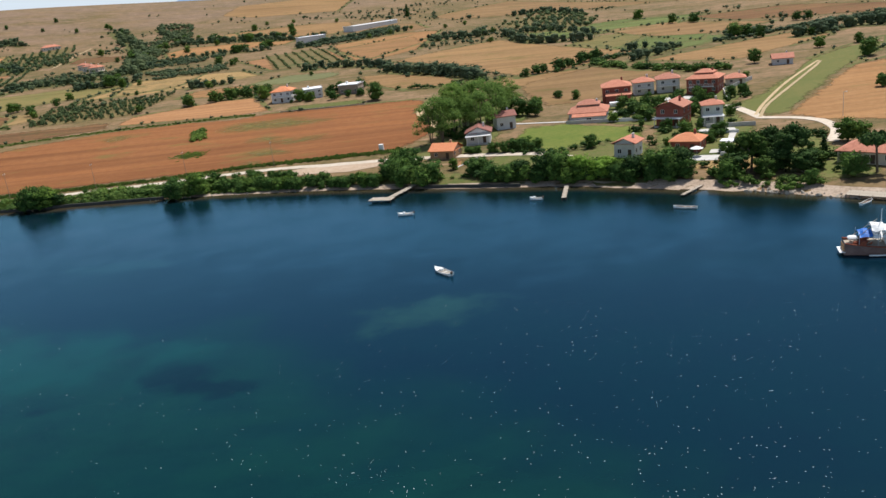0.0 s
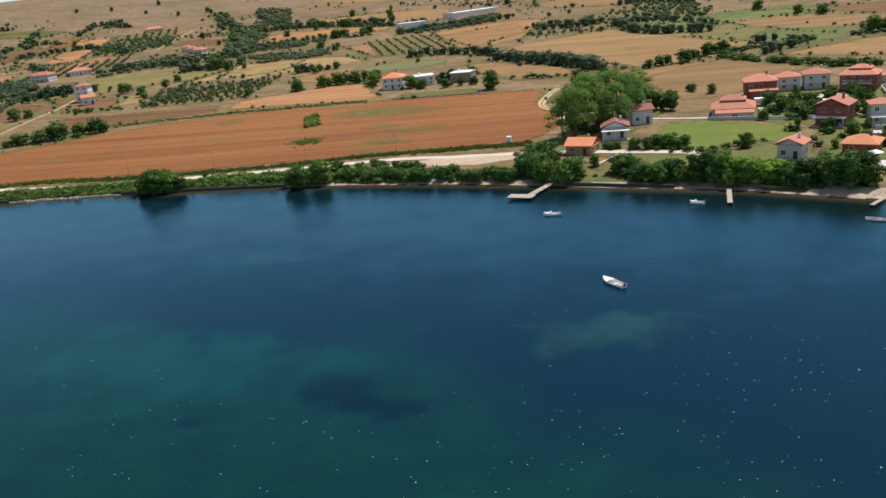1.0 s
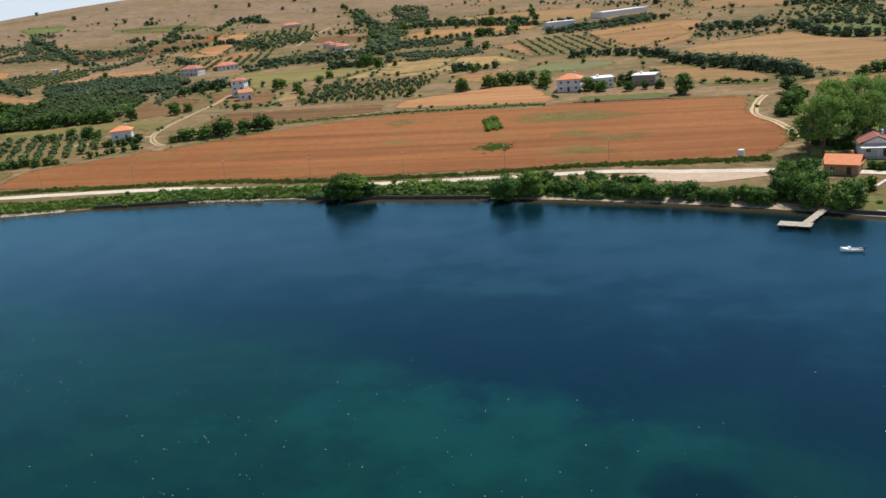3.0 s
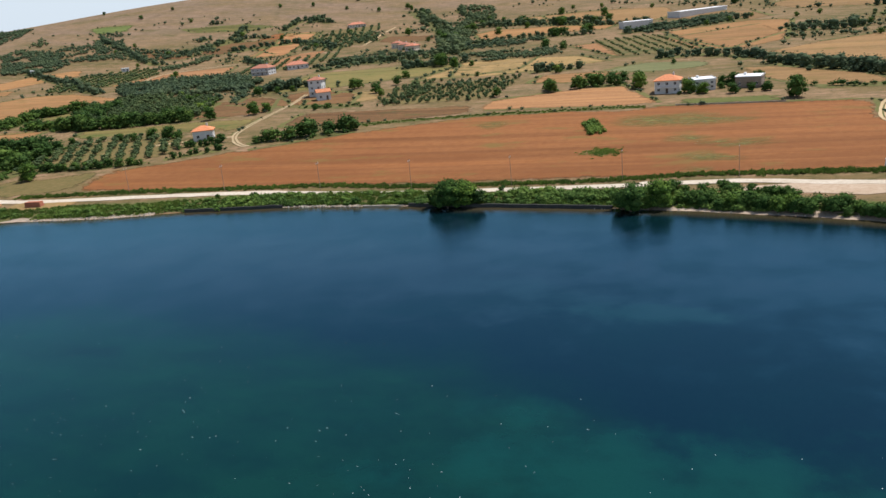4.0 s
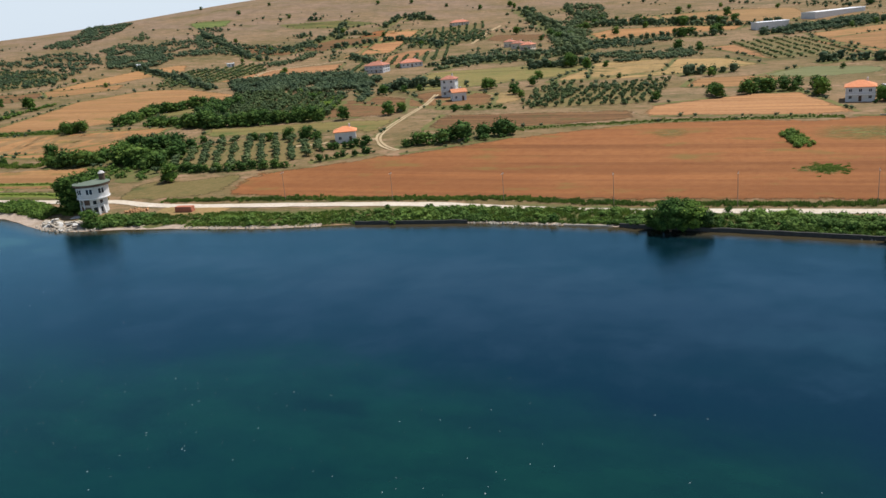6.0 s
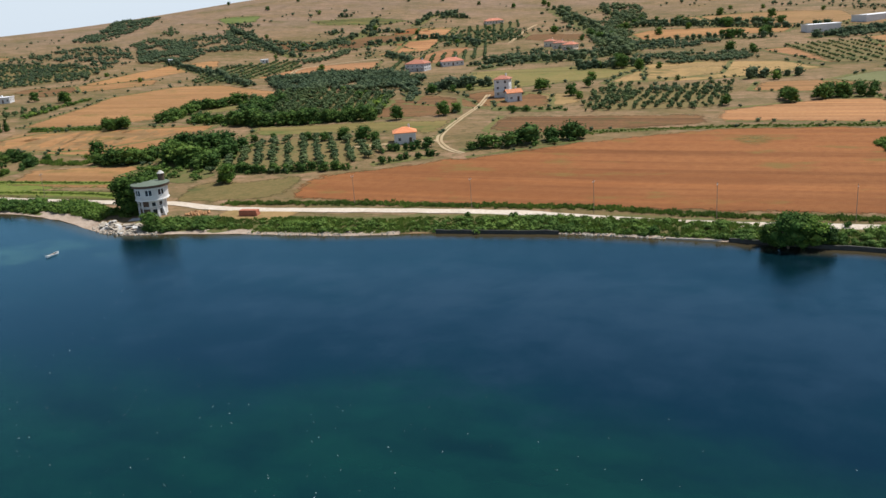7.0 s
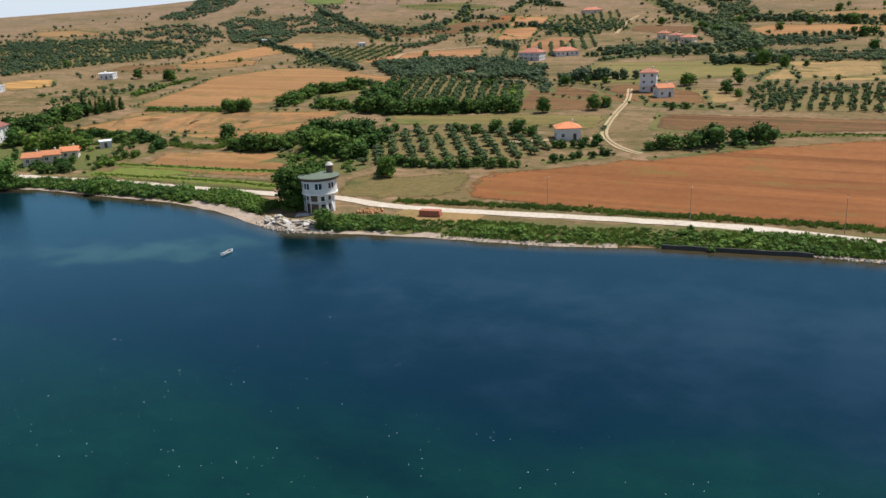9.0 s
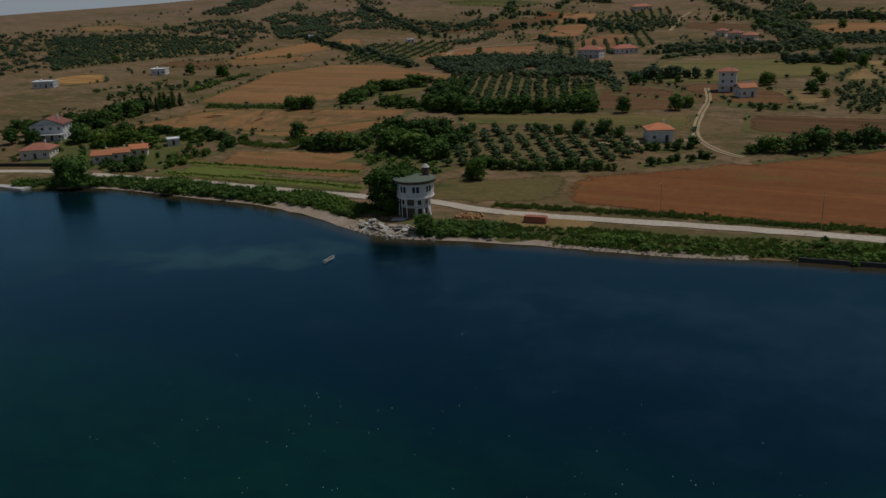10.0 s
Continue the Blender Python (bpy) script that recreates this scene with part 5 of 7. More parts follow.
tree_line('broad', 5, 9, 4, [(-258, 534), (-243, 529), (-229, 529), (-216, 543)])
tree_line('broad', 6, 16, 5, [(-275, 778), (-247, 781), (-218, 777), (-199, 774), (-162, 753)])
tree_line('broad', 4.5, 9, 5, [(-260, 780), (-215, 770), (-156, 731), (-120, 734)])

grove(123, 5.2, 2.6, 2.4, 0.18, [(-315, 283), (-328, 307), (-321, 334), (-299, 336), (-273, 332), (-263, 306), (-273, 292), (-285, 282)], 1.35)
grove(112, 5.4, 2.4, 3.4, 0.12, [(-369, 363), (-392, 407), (-406, 462), (-371, 460), (-322, 435), (-299, 381), (-325, 366)], 1.0)
grove(91, 4.6, 2.2, 2.1, 0.3, [(-214, 387), (-209, 436), (-190, 455), (-161, 462), (-163, 395)], 1.0)
grove(30, 5.4, 4.2, 2.8, 0.5, [(-219, 393), (-222, 452), (-205, 462), (-200, 424), (-206, 390)], 1.22)
grove(110, 7.6, 3.2, 2.2, 0.08, [(-392, 556), (-411, 629), (-365, 689), (-345, 629), (-350, 577)], 1.22)
grove(110, 7.5, 3.8, 2.4, 0.1, [(-414, 711), (-430, 816), (-386, 843), (-366, 752), (-369, 686)], 1.22)
grove(105, 8.0, 3.6, 2.4, 0.1, [(-511, 510), (-548, 592), (-516, 637), (-470, 591), (-473, 509)], 1.22)
grove(78, 7, 4.0, 2.3, 0.2, [(-676, 423), (-829, 537), (-810, 577), (-701, 600), (-643, 570), (-631, 527), (-653, 494), (-666, 458)], 1.22)
grove(15, 8, 6, 3.2, 0.15, [(-543, 352), (-561, 383), (-526, 419), (-512, 396)], 1.22)
grove(107, 6.6, 4.2, 1.7, 0.1, [(-150, 620), (-107, 636), (-76, 526), (-124, 524)], 1.2)
grove(40, 9, 7, 3.6, 0.5, [(24, 676), (68, 760), (103, 666), (89, 607), (48, 589)], 1.22)
grove(10, 8, 6, 3.4, 0.2, [(-432, 741), (-427, 794), (-373, 794), (-350, 733), (-387, 714)], 1.22)
wood(6.4, 3.4, [(-676, 423), (-829, 537), (-810, 577), (-701, 600), (-643, 570), (-631, 527), (-653, 494), (-666, 458)])
wood(6.0, 3.4, [(-697, 403), (-895, 541), (-815, 570), (-738, 599), (-676, 423)])
wood(3.4, 3.6, [(-646, 610), (-714, 686), (-722, 724), (-687, 731), (-619, 666), (-606, 626), (-621, 616)])
wood(3.6, 3.6, [(-823, 712), (-846, 781), (-907, 865), (-842, 870), (-809, 811), (-784, 729), (-789, 704)])
wood(5.0, 3.4, [(-786, 623), (-779, 649), (-773, 686), (-722, 684), (-660, 623), (-646, 577), (-670, 578), (-746, 617)])
wood(4.5, 3.4, [(-732, 695), (-744, 759), (-770, 801), (-731, 771), (-717, 718), (-714, 686)])
wood(4.4, 3.4, [(-691, 736), (-671, 764), (-687, 807), (-635, 741), (-599, 680), (-625, 674)])
wood(4.8, 3.4, [(-710, 821), (-671, 810), (-618, 744), (-559, 726), (-519, 749), (-500, 721), (-514, 696), (-533, 683), (-579, 684), (-605, 679)])
wood(3.0, 4.2, [(-427, 483), (-456, 523), (-431, 546), (-396, 556), (-362, 532), (-335, 507), (-324, 470), (-346, 456), (-377, 466), (-399, 461)])
wood(3.8, 3.4, [(-501, 620), (-486, 645), (-494, 689), (-480, 680), (-474, 632), (-482, 604)])
wood(4.4, 4.2, [(-327, 914), (-290, 912), (-266, 829), (-260, 703), (-248, 667), (-269, 654), (-296, 732), (-293, 783)])
wood(4.4, 2.8, [(-325, 579), (-335, 612), (-312, 656), (-273, 633), (-249, 664), (-207, 676), (-186, 661), (-185, 631), (-229, 618), (-259, 600), (-297, 613)])
wood(4.2, 2.8, [(-233, 577), (-195, 600), (-160, 584), (-160, 560), (-192, 554), (-221, 556)])
wood(3.2, 3.2, [(-135, 666), (-112, 690), (-71, 747), (-57, 747), (-60, 695), (-88, 665), (-115, 645)])
wood(3.4, 2.6, [(-205, 533), (-197, 568), (-167, 575), (-158, 552), (-184, 538)])

# single trees: x, y, height
single_trees('poplar', [(-4.1, 274.7, 14.8), (6.2, 282.0, 14.6), (-0.9, 297.1, 13.3), (-15.1, 262.6, 13.3), (-11.5, 263.3, 15.1), (-7.9, 275.0, 16.7), (-2.1, 279.5, 16.4), (3.4, 291.2, 15.3), (9.5, 301.5, 13.7), (13.2, 312.5, 10.8), (-6.0, 289.0, 15.0), (0.5, 270.2, 14.0)])
single_trees('broad', [(16.4, 298.5, 7.6), (20.9, 295.8, 6.7), (11.5, 301.5, 7.3), (-25.8, 228.0, 6.2), (-24.2, 234.6, 6.4), (-21.0, 230.6, 7.4), (-16.4, 215.4, 6.3), (-13.3, 217.6, 6.7), (-20.8, 218.1, 6.9), (-2.3, 218.6, 5.3), (2.0, 211.0, 5.5), (6.3, 209.3, 5.4), (14.8, 207.1, 6.6), (18.9, 205.4, 8.6), (32.5, 199.4, 4.4), (35.6, 198.2, 4.2), (40.5, 195.6, 7.2), (43.6, 193.6, 7.8), (45.6, 196.8, 6.4), (47.0, 192.4, 5.6), (32.0, 204.0, 3.2), (41.5, 203.0, 5.6), (91.1, 207.7, 6.6), (93.3, 205.0, 5.8), (79.6, 177.1, 6.0), (70.0, 175.6, 3.6), (55.3, 186.4, 5.2), (53.3, 306.8, 3.9), (54.5, 273.6, 4.8), (61.0, 286.4, 4.0), (67.7, 264.5, 4.7)])
single_trees('broad', [(38.7, 321.2, 3.8), (31.5, 234.0, 4.3), (86.4, 311.9, 3.3), (118.0, 357.3, 6.7), (158.3, 341.8, 7.8), (131.0, 273.9, 4.8), (140.7, 456.6, 8.5), (146.8, 455.5, 7.2), (149.8, 444.4, 6.7), (133.6, 562.7, 7.1), (145.7, 555.8, 7.1), (122.7, 617.0, 7.7), (191.5, 504.9, 5.9), (197.6, 504.1, 5.9), (32.1, 330.1, 2.7), (102.6, 320.5, 3.5), (59.7, 231.1, 3.3), (-135.4, 238.5, 8.3), (-131.6, 240.0, 7.1), (-89.5, 233.0, 7.7), (-83.8, 235.7, 7.4), (-91.9, 234.7, 5.5), (-139.1, 405.6, 6.1), (-101.6, 405.8, 7.3)])
single_trees('broad', [(-81.3, 390.9, 6.5), (-75.7, 387.1, 5.1), (-184.2, 673.0, 7.3), (-191.5, 753.0, 8.2), (-164.4, 747.6, 7.2), (-220.8, 751.7, 5.8), (-163.0, 800.6, 8.2), (-205.2, 833.3, 7.0), (-163.0, 677.6, 6.9), (-43.4, 370.4, 8.7), (-64.8, 384.5, 4.9), (-52.1, 387.5, 4.2), (-22.4, 222.4, 7.2), (-26.4, 224.6, 5.6), (-19.0, 226.0, 5.8), (-14.5, 219.6, 4.7), (15.6, 331.9, 2.5), (-11.1, 324.3, 8.0), (21.8, 304.3, 5.9), (-0.3, 221.3, 4.8), (-7.9, 227.6, 3.5), (-299.3, 271.5, 7.1), (-389.0, 307.6, 6.8), (-288.1, 370.1, 6.6)])
single_trees('broad', [(-271.0, 379.5, 6.7), (-268.1, 386.4, 5.0), (-424.8, 351.5, 6.4), (-543.4, 436.2, 7.4), (-303.0, 440.5, 5.4), (-337.9, 429.1, 4.9), (-237.4, 564.0, 5.1), (-227.4, 524.6, 8.5), (-216.1, 518.2, 6.2), (-249.3, 446.4, 6.3), (-232.8, 479.9, 4.8), (-229.7, 427.9, 6.2), (-286.9, 449.5, 3.5), (-293.6, 444.9, 4.0), (-242.2, 384.6, 3.3), (-237.7, 387.9, 2.9), (-291.3, 228.0, 5.0), (-444.8, 572.2, 4.7), (-289.8, 724.2, 6.8), (-332.6, 765.6, 7.3), (-190.6, 690.0, 5.1), (-196.6, 762.3, 7.1), (-233.0, 785.1, 8.3), (-670.5, 470.2, 5.2)])
single_trees('broad', [(-570.9, 438.8, 6.6), (-416.7, 434.3, 5.1), (-359.1, 224.6, 1.7), (-419.5, 235.7, 11.5), (-423.8, 235.7, 9.3), (-382.2, 238.7, 4.7), (-302.2, 275.8, 5.5), (-329.3, 328.8, 3.4), (-321.5, 330.7, 2.9), (-305.3, 329.9, 3.7), (-297.0, 327.8, 3.8), (-291.0, 331.8, 5.2), (-282.1, 330.5, 6.1), (-276.0, 328.7, 3.9), (154.7, 381.9, 5.7), (170.0, 430.1, 4.4), (172.6, 383.5, 4.9)])
single_trees('broad', [(-805, 954, 5.0), (-703, 889, 5.5), (-692, 937, 4.6), (-547, 936, 4.5), (-508, 942, 5.0), (-459, 924, 4.4), (-416, 911, 5.2), (-473, 880, 4.6), (-464, 970, 6.0), (-387, 922, 6.5), (-380, 915, 5.5), (-356, 886, 6.0)])
single_trees('cypress', [(79.4, 193.6, 6.1), (-55.7, 833.7, 12.5), (64.6, 206.3, 3.0), (-494.7, 334.5, 7.1), (-489.5, 335.4, 6.5), (-491.1, 339.4, 8.0), (-487.9, 341.4, 5.9), (-501.0, 337.7, 8.1), (-496.7, 338.5, 6.9), (-492.8, 343.5, 7.2), (-489.8, 345.5, 7.4), (-488.5, 348.7, 6.3)])
single_trees('tall', [(61.9, 191.0, 9.6), (70.1, 189.4, 10.6), (68.1, 193.9, 9.6), (64.9, 192.2, 9.0), (59.6, 193.9, 8.2)])
single_trees('lime', [(24.6, 202.6, 7.0), (29.0, 200.6, 6.0), (21.8, 208.0, 5.0)])
single_trees('oak', [(-133.8, 240.4, 7.6), (-138.6, 240.0, 5.4), (-128.8, 241.0, 4.8), (57.5, 188.6, 6.0), (63.0, 185.8, 5.2), (66.5, 188.5, 6.4), (71.5, 185.0, 5.8), (75.0, 187.0, 5.0), (46.5, 194.5, 7.4), (16.5, 207.5, 7.6), (36.0, 197.5, 6.0), (9.5, 210.0, 5.4)])
single_trees('pine', [(84.5, 178.0, 9.3)])
single_trees('oak', [(-307.3, 241.4, 12.2), (-307.9, 246.5, 11.4), (-310.1, 241.9, 10.8)])
single_trees('bush', [(-209.4, 249.3, 1.3), (-197.4, 249.5, 1.6), (-149.6, 250.3, 1.4), (-124.2, 251.2, 1.4), (-181.9, 244.9, 1.5), (-162.8, 244.2, 1.9), (-125.4, 242.5, 1.8), (-112.4, 240.9, 1.9), (-100.1, 239.8, 1.8), (-172.5, 245.5, 1.2), (-142.1, 243.8, 1.4)])
far_trees([(-227, 778, 6.8, 1.25), (-193, 758, 7.6, 1.25), (-178, 679, 6.8, 1.25), (-173, 765, 6.1, 1.25), (-160, 693, 6.4, 1.25), (-156, 766, 6.1, 1.25), (-226, 525, 7.2, 1.25), (-239, 529, 3.7, 1.25), (-294, 705, 4.9, 1.25), (-177, 598, 6.8, 1.25), (-163, 580, 5.4, 1.25), (-130, 418, 4.1, 1.25), (-142, 414, 4.9, 1.25), (-125, 427, 5.0, 1.25), (-120, 425, 5.5, 1.25), (-115, 427, 5.8, 1.25), (-110, 426, 5.5, 1.25), (-103, 422, 6.0, 1.25), (-7, 362, 6.9, 1.25), (33, 327, 3.4, 1.25), (-91, 480, 2.8, 1.25), (-190, 472, 2.9, 1.25)])
far_trees([(-239, 722, 6.9, 1.25), (-268, 810, 6.7, 1.25), (-272, 767, 7.4, 1.25), (-297, 745, 6.2, 1.25), (-225, 778, 6.4, 1.25), (-194, 763, 7.6, 1.25), (-182, 678, 7.1, 1.25), (-172, 766, 5.3, 1.25), (-163, 692, 6.8, 1.25), (-154, 760, 6.6, 1.25), (-178, 602, 5.9, 1.25), (-165, 598, 4.4, 1.25), (-278, 700, 8.0, 1.25), (-228, 534, 6.5, 1.25), (-241, 531, 4.2, 1.25), (-217, 517, 4.4, 1.25), (-206, 520, 3.8, 1.25), (-228, 453, 5.4, 1.25), (-248, 449, 5.4, 1.25), (-140, 410, 5.9, 1.25), (-128, 413, 6.7, 1.25), (-122, 418, 6.8, 1.25)])
far_trees([(-147, 468, 5.0, 1.25), (-162, 400, 4.6, 1.25), (-224, 419, 4.0, 1.25), (-273, 713, 6.3, 1.25), (-276, 760, 5.8, 1.25), (-270, 792, 6.0, 1.25), (-255, 811, 5.1, 1.25), (-200, 864, 4.4, 1.25), (-173, 865, 4.4, 1.25), (-125, 837, 4.7, 1.25), (-364, 460, 3.7, 1.25), (-440, 560, 3.9, 1.25), (-532, 645, 3.8, 1.25), (-609, 716, 4.4, 1.25), (-338, 437, 4.0, 1.25), (-425, 353, 5.5, 1.25), (-542, 436, 6.7, 1.25), (-618, 547, 3.7, 1.25), (-562, 521, 3.8, 1.25), (-77, 677, 4.3, 1.25), (-62, 695, 4.4, 1.25), (-46, 718, 3.7, 1.25)])
far_trees([(-17, 696, 4.0, 1.25), (-1, 707, 4.1, 1.25), (12, 616, 4.7, 1.25), (19, 622, 4.8, 1.25), (15, 564, 4.3, 1.25), (-403, 799, 4.5, 1.25), (-404, 723, 4.6, 1.25), (-621, 866, 4.7, 1.25), (-519, 797, 5.4, 1.25), (-466, 779, 5.1, 1.25), (-541, 702, 5.0, 1.25), (-610, 747, 4.8, 1.25)])


def field_edges():
    """Rough grass and low bushes left along the boundaries between fields."""
    places = []
    for pts in FIELDS:
        for a, b in zip(pts, pts[1:] + pts[:1]):
            far, length = min(a[1], b[1]), math.dist(a, b)
            if far < 292 or length < 22 or rng.random() < 0.35:
                continue
            lane("verge", 1.6 + 0.0022 * far, [a, b])
            for k in range(int(length / 4.5)):
                if noise.noise(Vector((a[0] * 0.3 + k * 0.35, a[1] * 0.3, 7.0))) > 0.0:
                    t, hh = (k + rng.random()) * 4.5 / length, rng.uniform(0.7, 1.9)
                    places.append((a[0] + (b[0] - a[0]) * t + rng.normal(0, 0.7), a[1] + (b[1] - a[1]) * t + rng.normal(0, 0.7), hh, hh * 1.25))
    massed("field_edge_bushes", "scrub", places, TINY, "low bushes and rough grass along the field boundaries", "bushes")


field_edges()
weed_patches()
HOUSE_SPOTS = [(-10, 244), (0, 261), (9, 279), (38, 281), (51, 305), (63, 316), (72, 315), (83, 304), (60, 255), (70, 250), (55, 219), (39, 220), (89, 189), (126, 348), (96, 314), (-89, 394), (-76, 398), (-58, 401), (-130, 690), (-80, 781), (-262, 326), (-261, 428), (-252, 415), (-363, 554), (-350, 580), (-311, 679), (-299, 662), (-288, 648), (-411, 836), (-592, 435), (-614, 617), (-491, 283), (-467, 259), (-436, 260), (-432, 265), (-430, 271), (-430, 287), (-527, 621), (-621, 378)]
planted([(43, 270), (56, 302), (78, 298), (97, 296), (80, 261), (68, 222), (54, 209), (46, 227)], 34, 80, 3.9)
planted([(53, 203), (74, 226), (91, 220), (89, 184), (72, 178), (54, 188)], 9, 40, 4.5)
planted([(-4, 213), (7, 231), (25, 219), (47, 205), (48, 194), (22, 202)], 4, 50, 4)
planted([(-436, 253), (-477, 281), (-468, 301), (-429, 306), (-398, 299), (-410, 285), (-408, 258), (-412, 252)], 16, 60, 3.6)
planted([(-478, 250), (-538, 292), (-532, 304), (-514, 308), (-468, 278), (-447, 254)], 14, 30, 6)
planted([(-17, 276), (-5, 339), (17, 337), (24, 308), (9, 281), (-5, 265)], 1, 25, 4)
planted([(-85, 384), (-83, 419), (-52, 418), (-52, 387)], 8, 20, 4.5)


# ---- houses ----


def facade(bm, w, h, openings, depth=0.16):
    """A wall in the plane y = 0 facing -y, with real recessed openings (x0, x1, z0, z1)."""
    xs = sorted({-w / 2, w / 2, *(o[0] for o in openings), *(o[1] for o in openings)})
    zs = sorted({-0.8, h, *(o[2] for o in openings), *(o[3] for o in openings)})

    def quad(*c):
        bm.faces.new([bm.verts.new(q) for q in c])

    for x0, x1 in zip(xs, xs[1:]):
        for z0, z1 in zip(zs, zs[1:]):
            mx, mz = (x0 + x1) / 2, (z0 + z1) / 2
            if not any(o[0] < mx < o[1] and o[2] < mz < o[3] for o in openings):
                quad((x0, 0, z0), (x1, 0, z0), (x1, 0, z1), (x0, 0, z1))
    for x0, x1, z0, z1 in openings:
        quad((x0, 0, z0), (x0, 0, z1), (x0, depth, z1), (x0, depth, z0))
        quad((x1, 0, z0), (x1, depth, z0), (x1, depth, z1), (x1, 0, z1))
        quad((x0, 0, z0), (x0, depth, z0), (x1, depth, z0), (x1, 0, z0))
        quad((x0, 0, z1), (x1, 0, z1), (x1, depth, z1), (x0, depth, z1))


def rows_of_windows(w, storeys, storey_h, door):
    out = []
    n = max(1, int(w / 2.7))
    for s in range(storeys):
        for k in range(n):
            x = (k + 0.5) / n * w - w / 2
            z = s * storey_h
            if door and s == 0 and k == n // 2:
                out.append((x - 0.5, x + 0.5, 0.05, 2.1))
            else:
                out.append((x - 0.58, x + 0.58, z + 0.95, z + 2.2))
    return out


def window_in(o, m, parent, door=False):
    """A framed pane or a door set back in the opening o of a wall at m."""
    x0, x1, z0, z1 = o
    bm = bmesh.new()
    t = 0.09
    for d in ((x0, x1, 0.09, 0.15, z0, z0 + t), (x0, x1, 0.09, 0.15, z1 - t, z1), (x0, x0 + t, 0.09, 0.15, z0 + t, z1 - t),
              (x1 - t, x1, 0.09, 0.15, z0 + t, z1 - t), ((x0 + x1) / 2 - 0.035, (x0 + x1) / 2 + 0.035, 0.09, 0.15, z0 + t, z1 - t)):
        box(bm, *d)
    f = part("door" if door else "window", bm, DARK_WOOD if door else WHITE, parent)
    f.matrix_local = m
    pane = boxed("pane", (x0 + 0.02, x1 - 0.02, 0.12, 0.14, z0 + 0.02, z1 - 0.02), DARK_WOOD if door else GLASS, f)
    return pane


def roof_mesh(kind, w, d, h, rise, over):
    """Roof with thick eaves over a plan from y = 0 to d."""
    if kind == "front":
        v, f = roof_mesh("gable", d, w, h, rise, over)
        return [(b - w / 2, a + d / 2, c) for a, b, c in v], [q[::-1] for q in f]
    x0, x1, y0, y1, t = -w / 2 - over, w / 2 + over, -over, d + over, 0.2
    lo = [(x0, y0, h), (x1, y0, h), (x1, y1, h), (x0, y1, h)]
    hi = [(x, y, z + t) for x, y, z in lo]
    my = (y0 + y1) / 2
    if kind == "gable":
        top = [(x0, my, h + t + rise), (x1, my, h + t + rise)]
    elif w >= d:
        c = (y1 - y0) / 2 * 0.85
        top = [(x0 + c, my, h + t + rise), (x1 - c, my, h + t + rise)]
        if top[0][0] > top[1][0]:
            top = [(-0.1, my, h + t + rise), (0.1, my, h + t + rise)]
    else:
        c = (x1 - x0) / 2 * 0.85
        top = [(0, y0 + c, h + t + rise), (0, y1 - c, h + t + rise)]
    v = lo + hi + top
    if kind == "gable":
        return v, [(3, 2, 1, 0), (0, 1, 5, 4), (2, 3, 7, 6), (4, 5, 9, 8), (6, 7, 8, 9)]
    f = [(3, 2, 1, 0), (0, 1, 5, 4), (1, 2, 6, 5), (2, 3, 7, 6), (3, 0, 4, 7)]
    if kind == "gable" or w >= d:
        f += [(4, 5, 9, 8), (6, 7, 8, 9), (5, 6, 9), (7, 4, 8)]
    else:
        f += [(4, 5, 8), (5, 6, 9, 8), (6, 7, 9), (7, 4, 8, 9)]
    return v, f


ROOFS = {"old": TILE, "bright": TILE_BRIGHT, "dark": TILE_DARK}
HOUSE_LABELS = {
    "hip": "{s} {wall} house with a hipped red tile roof", "gable": "{s} {wall} house with a gabled red tile roof",
    "front": "{s} {wall} house with its gable to the lake",
    "flat": "{s} {wall} building with a flat white roof",
}
WALL_WORDS = {"white": "white-rendered", "cream": "cream", "grey": "grey", "sage": "grey-green", "red": "brick-red", "ochre": "ochre", "stone": "stone"}


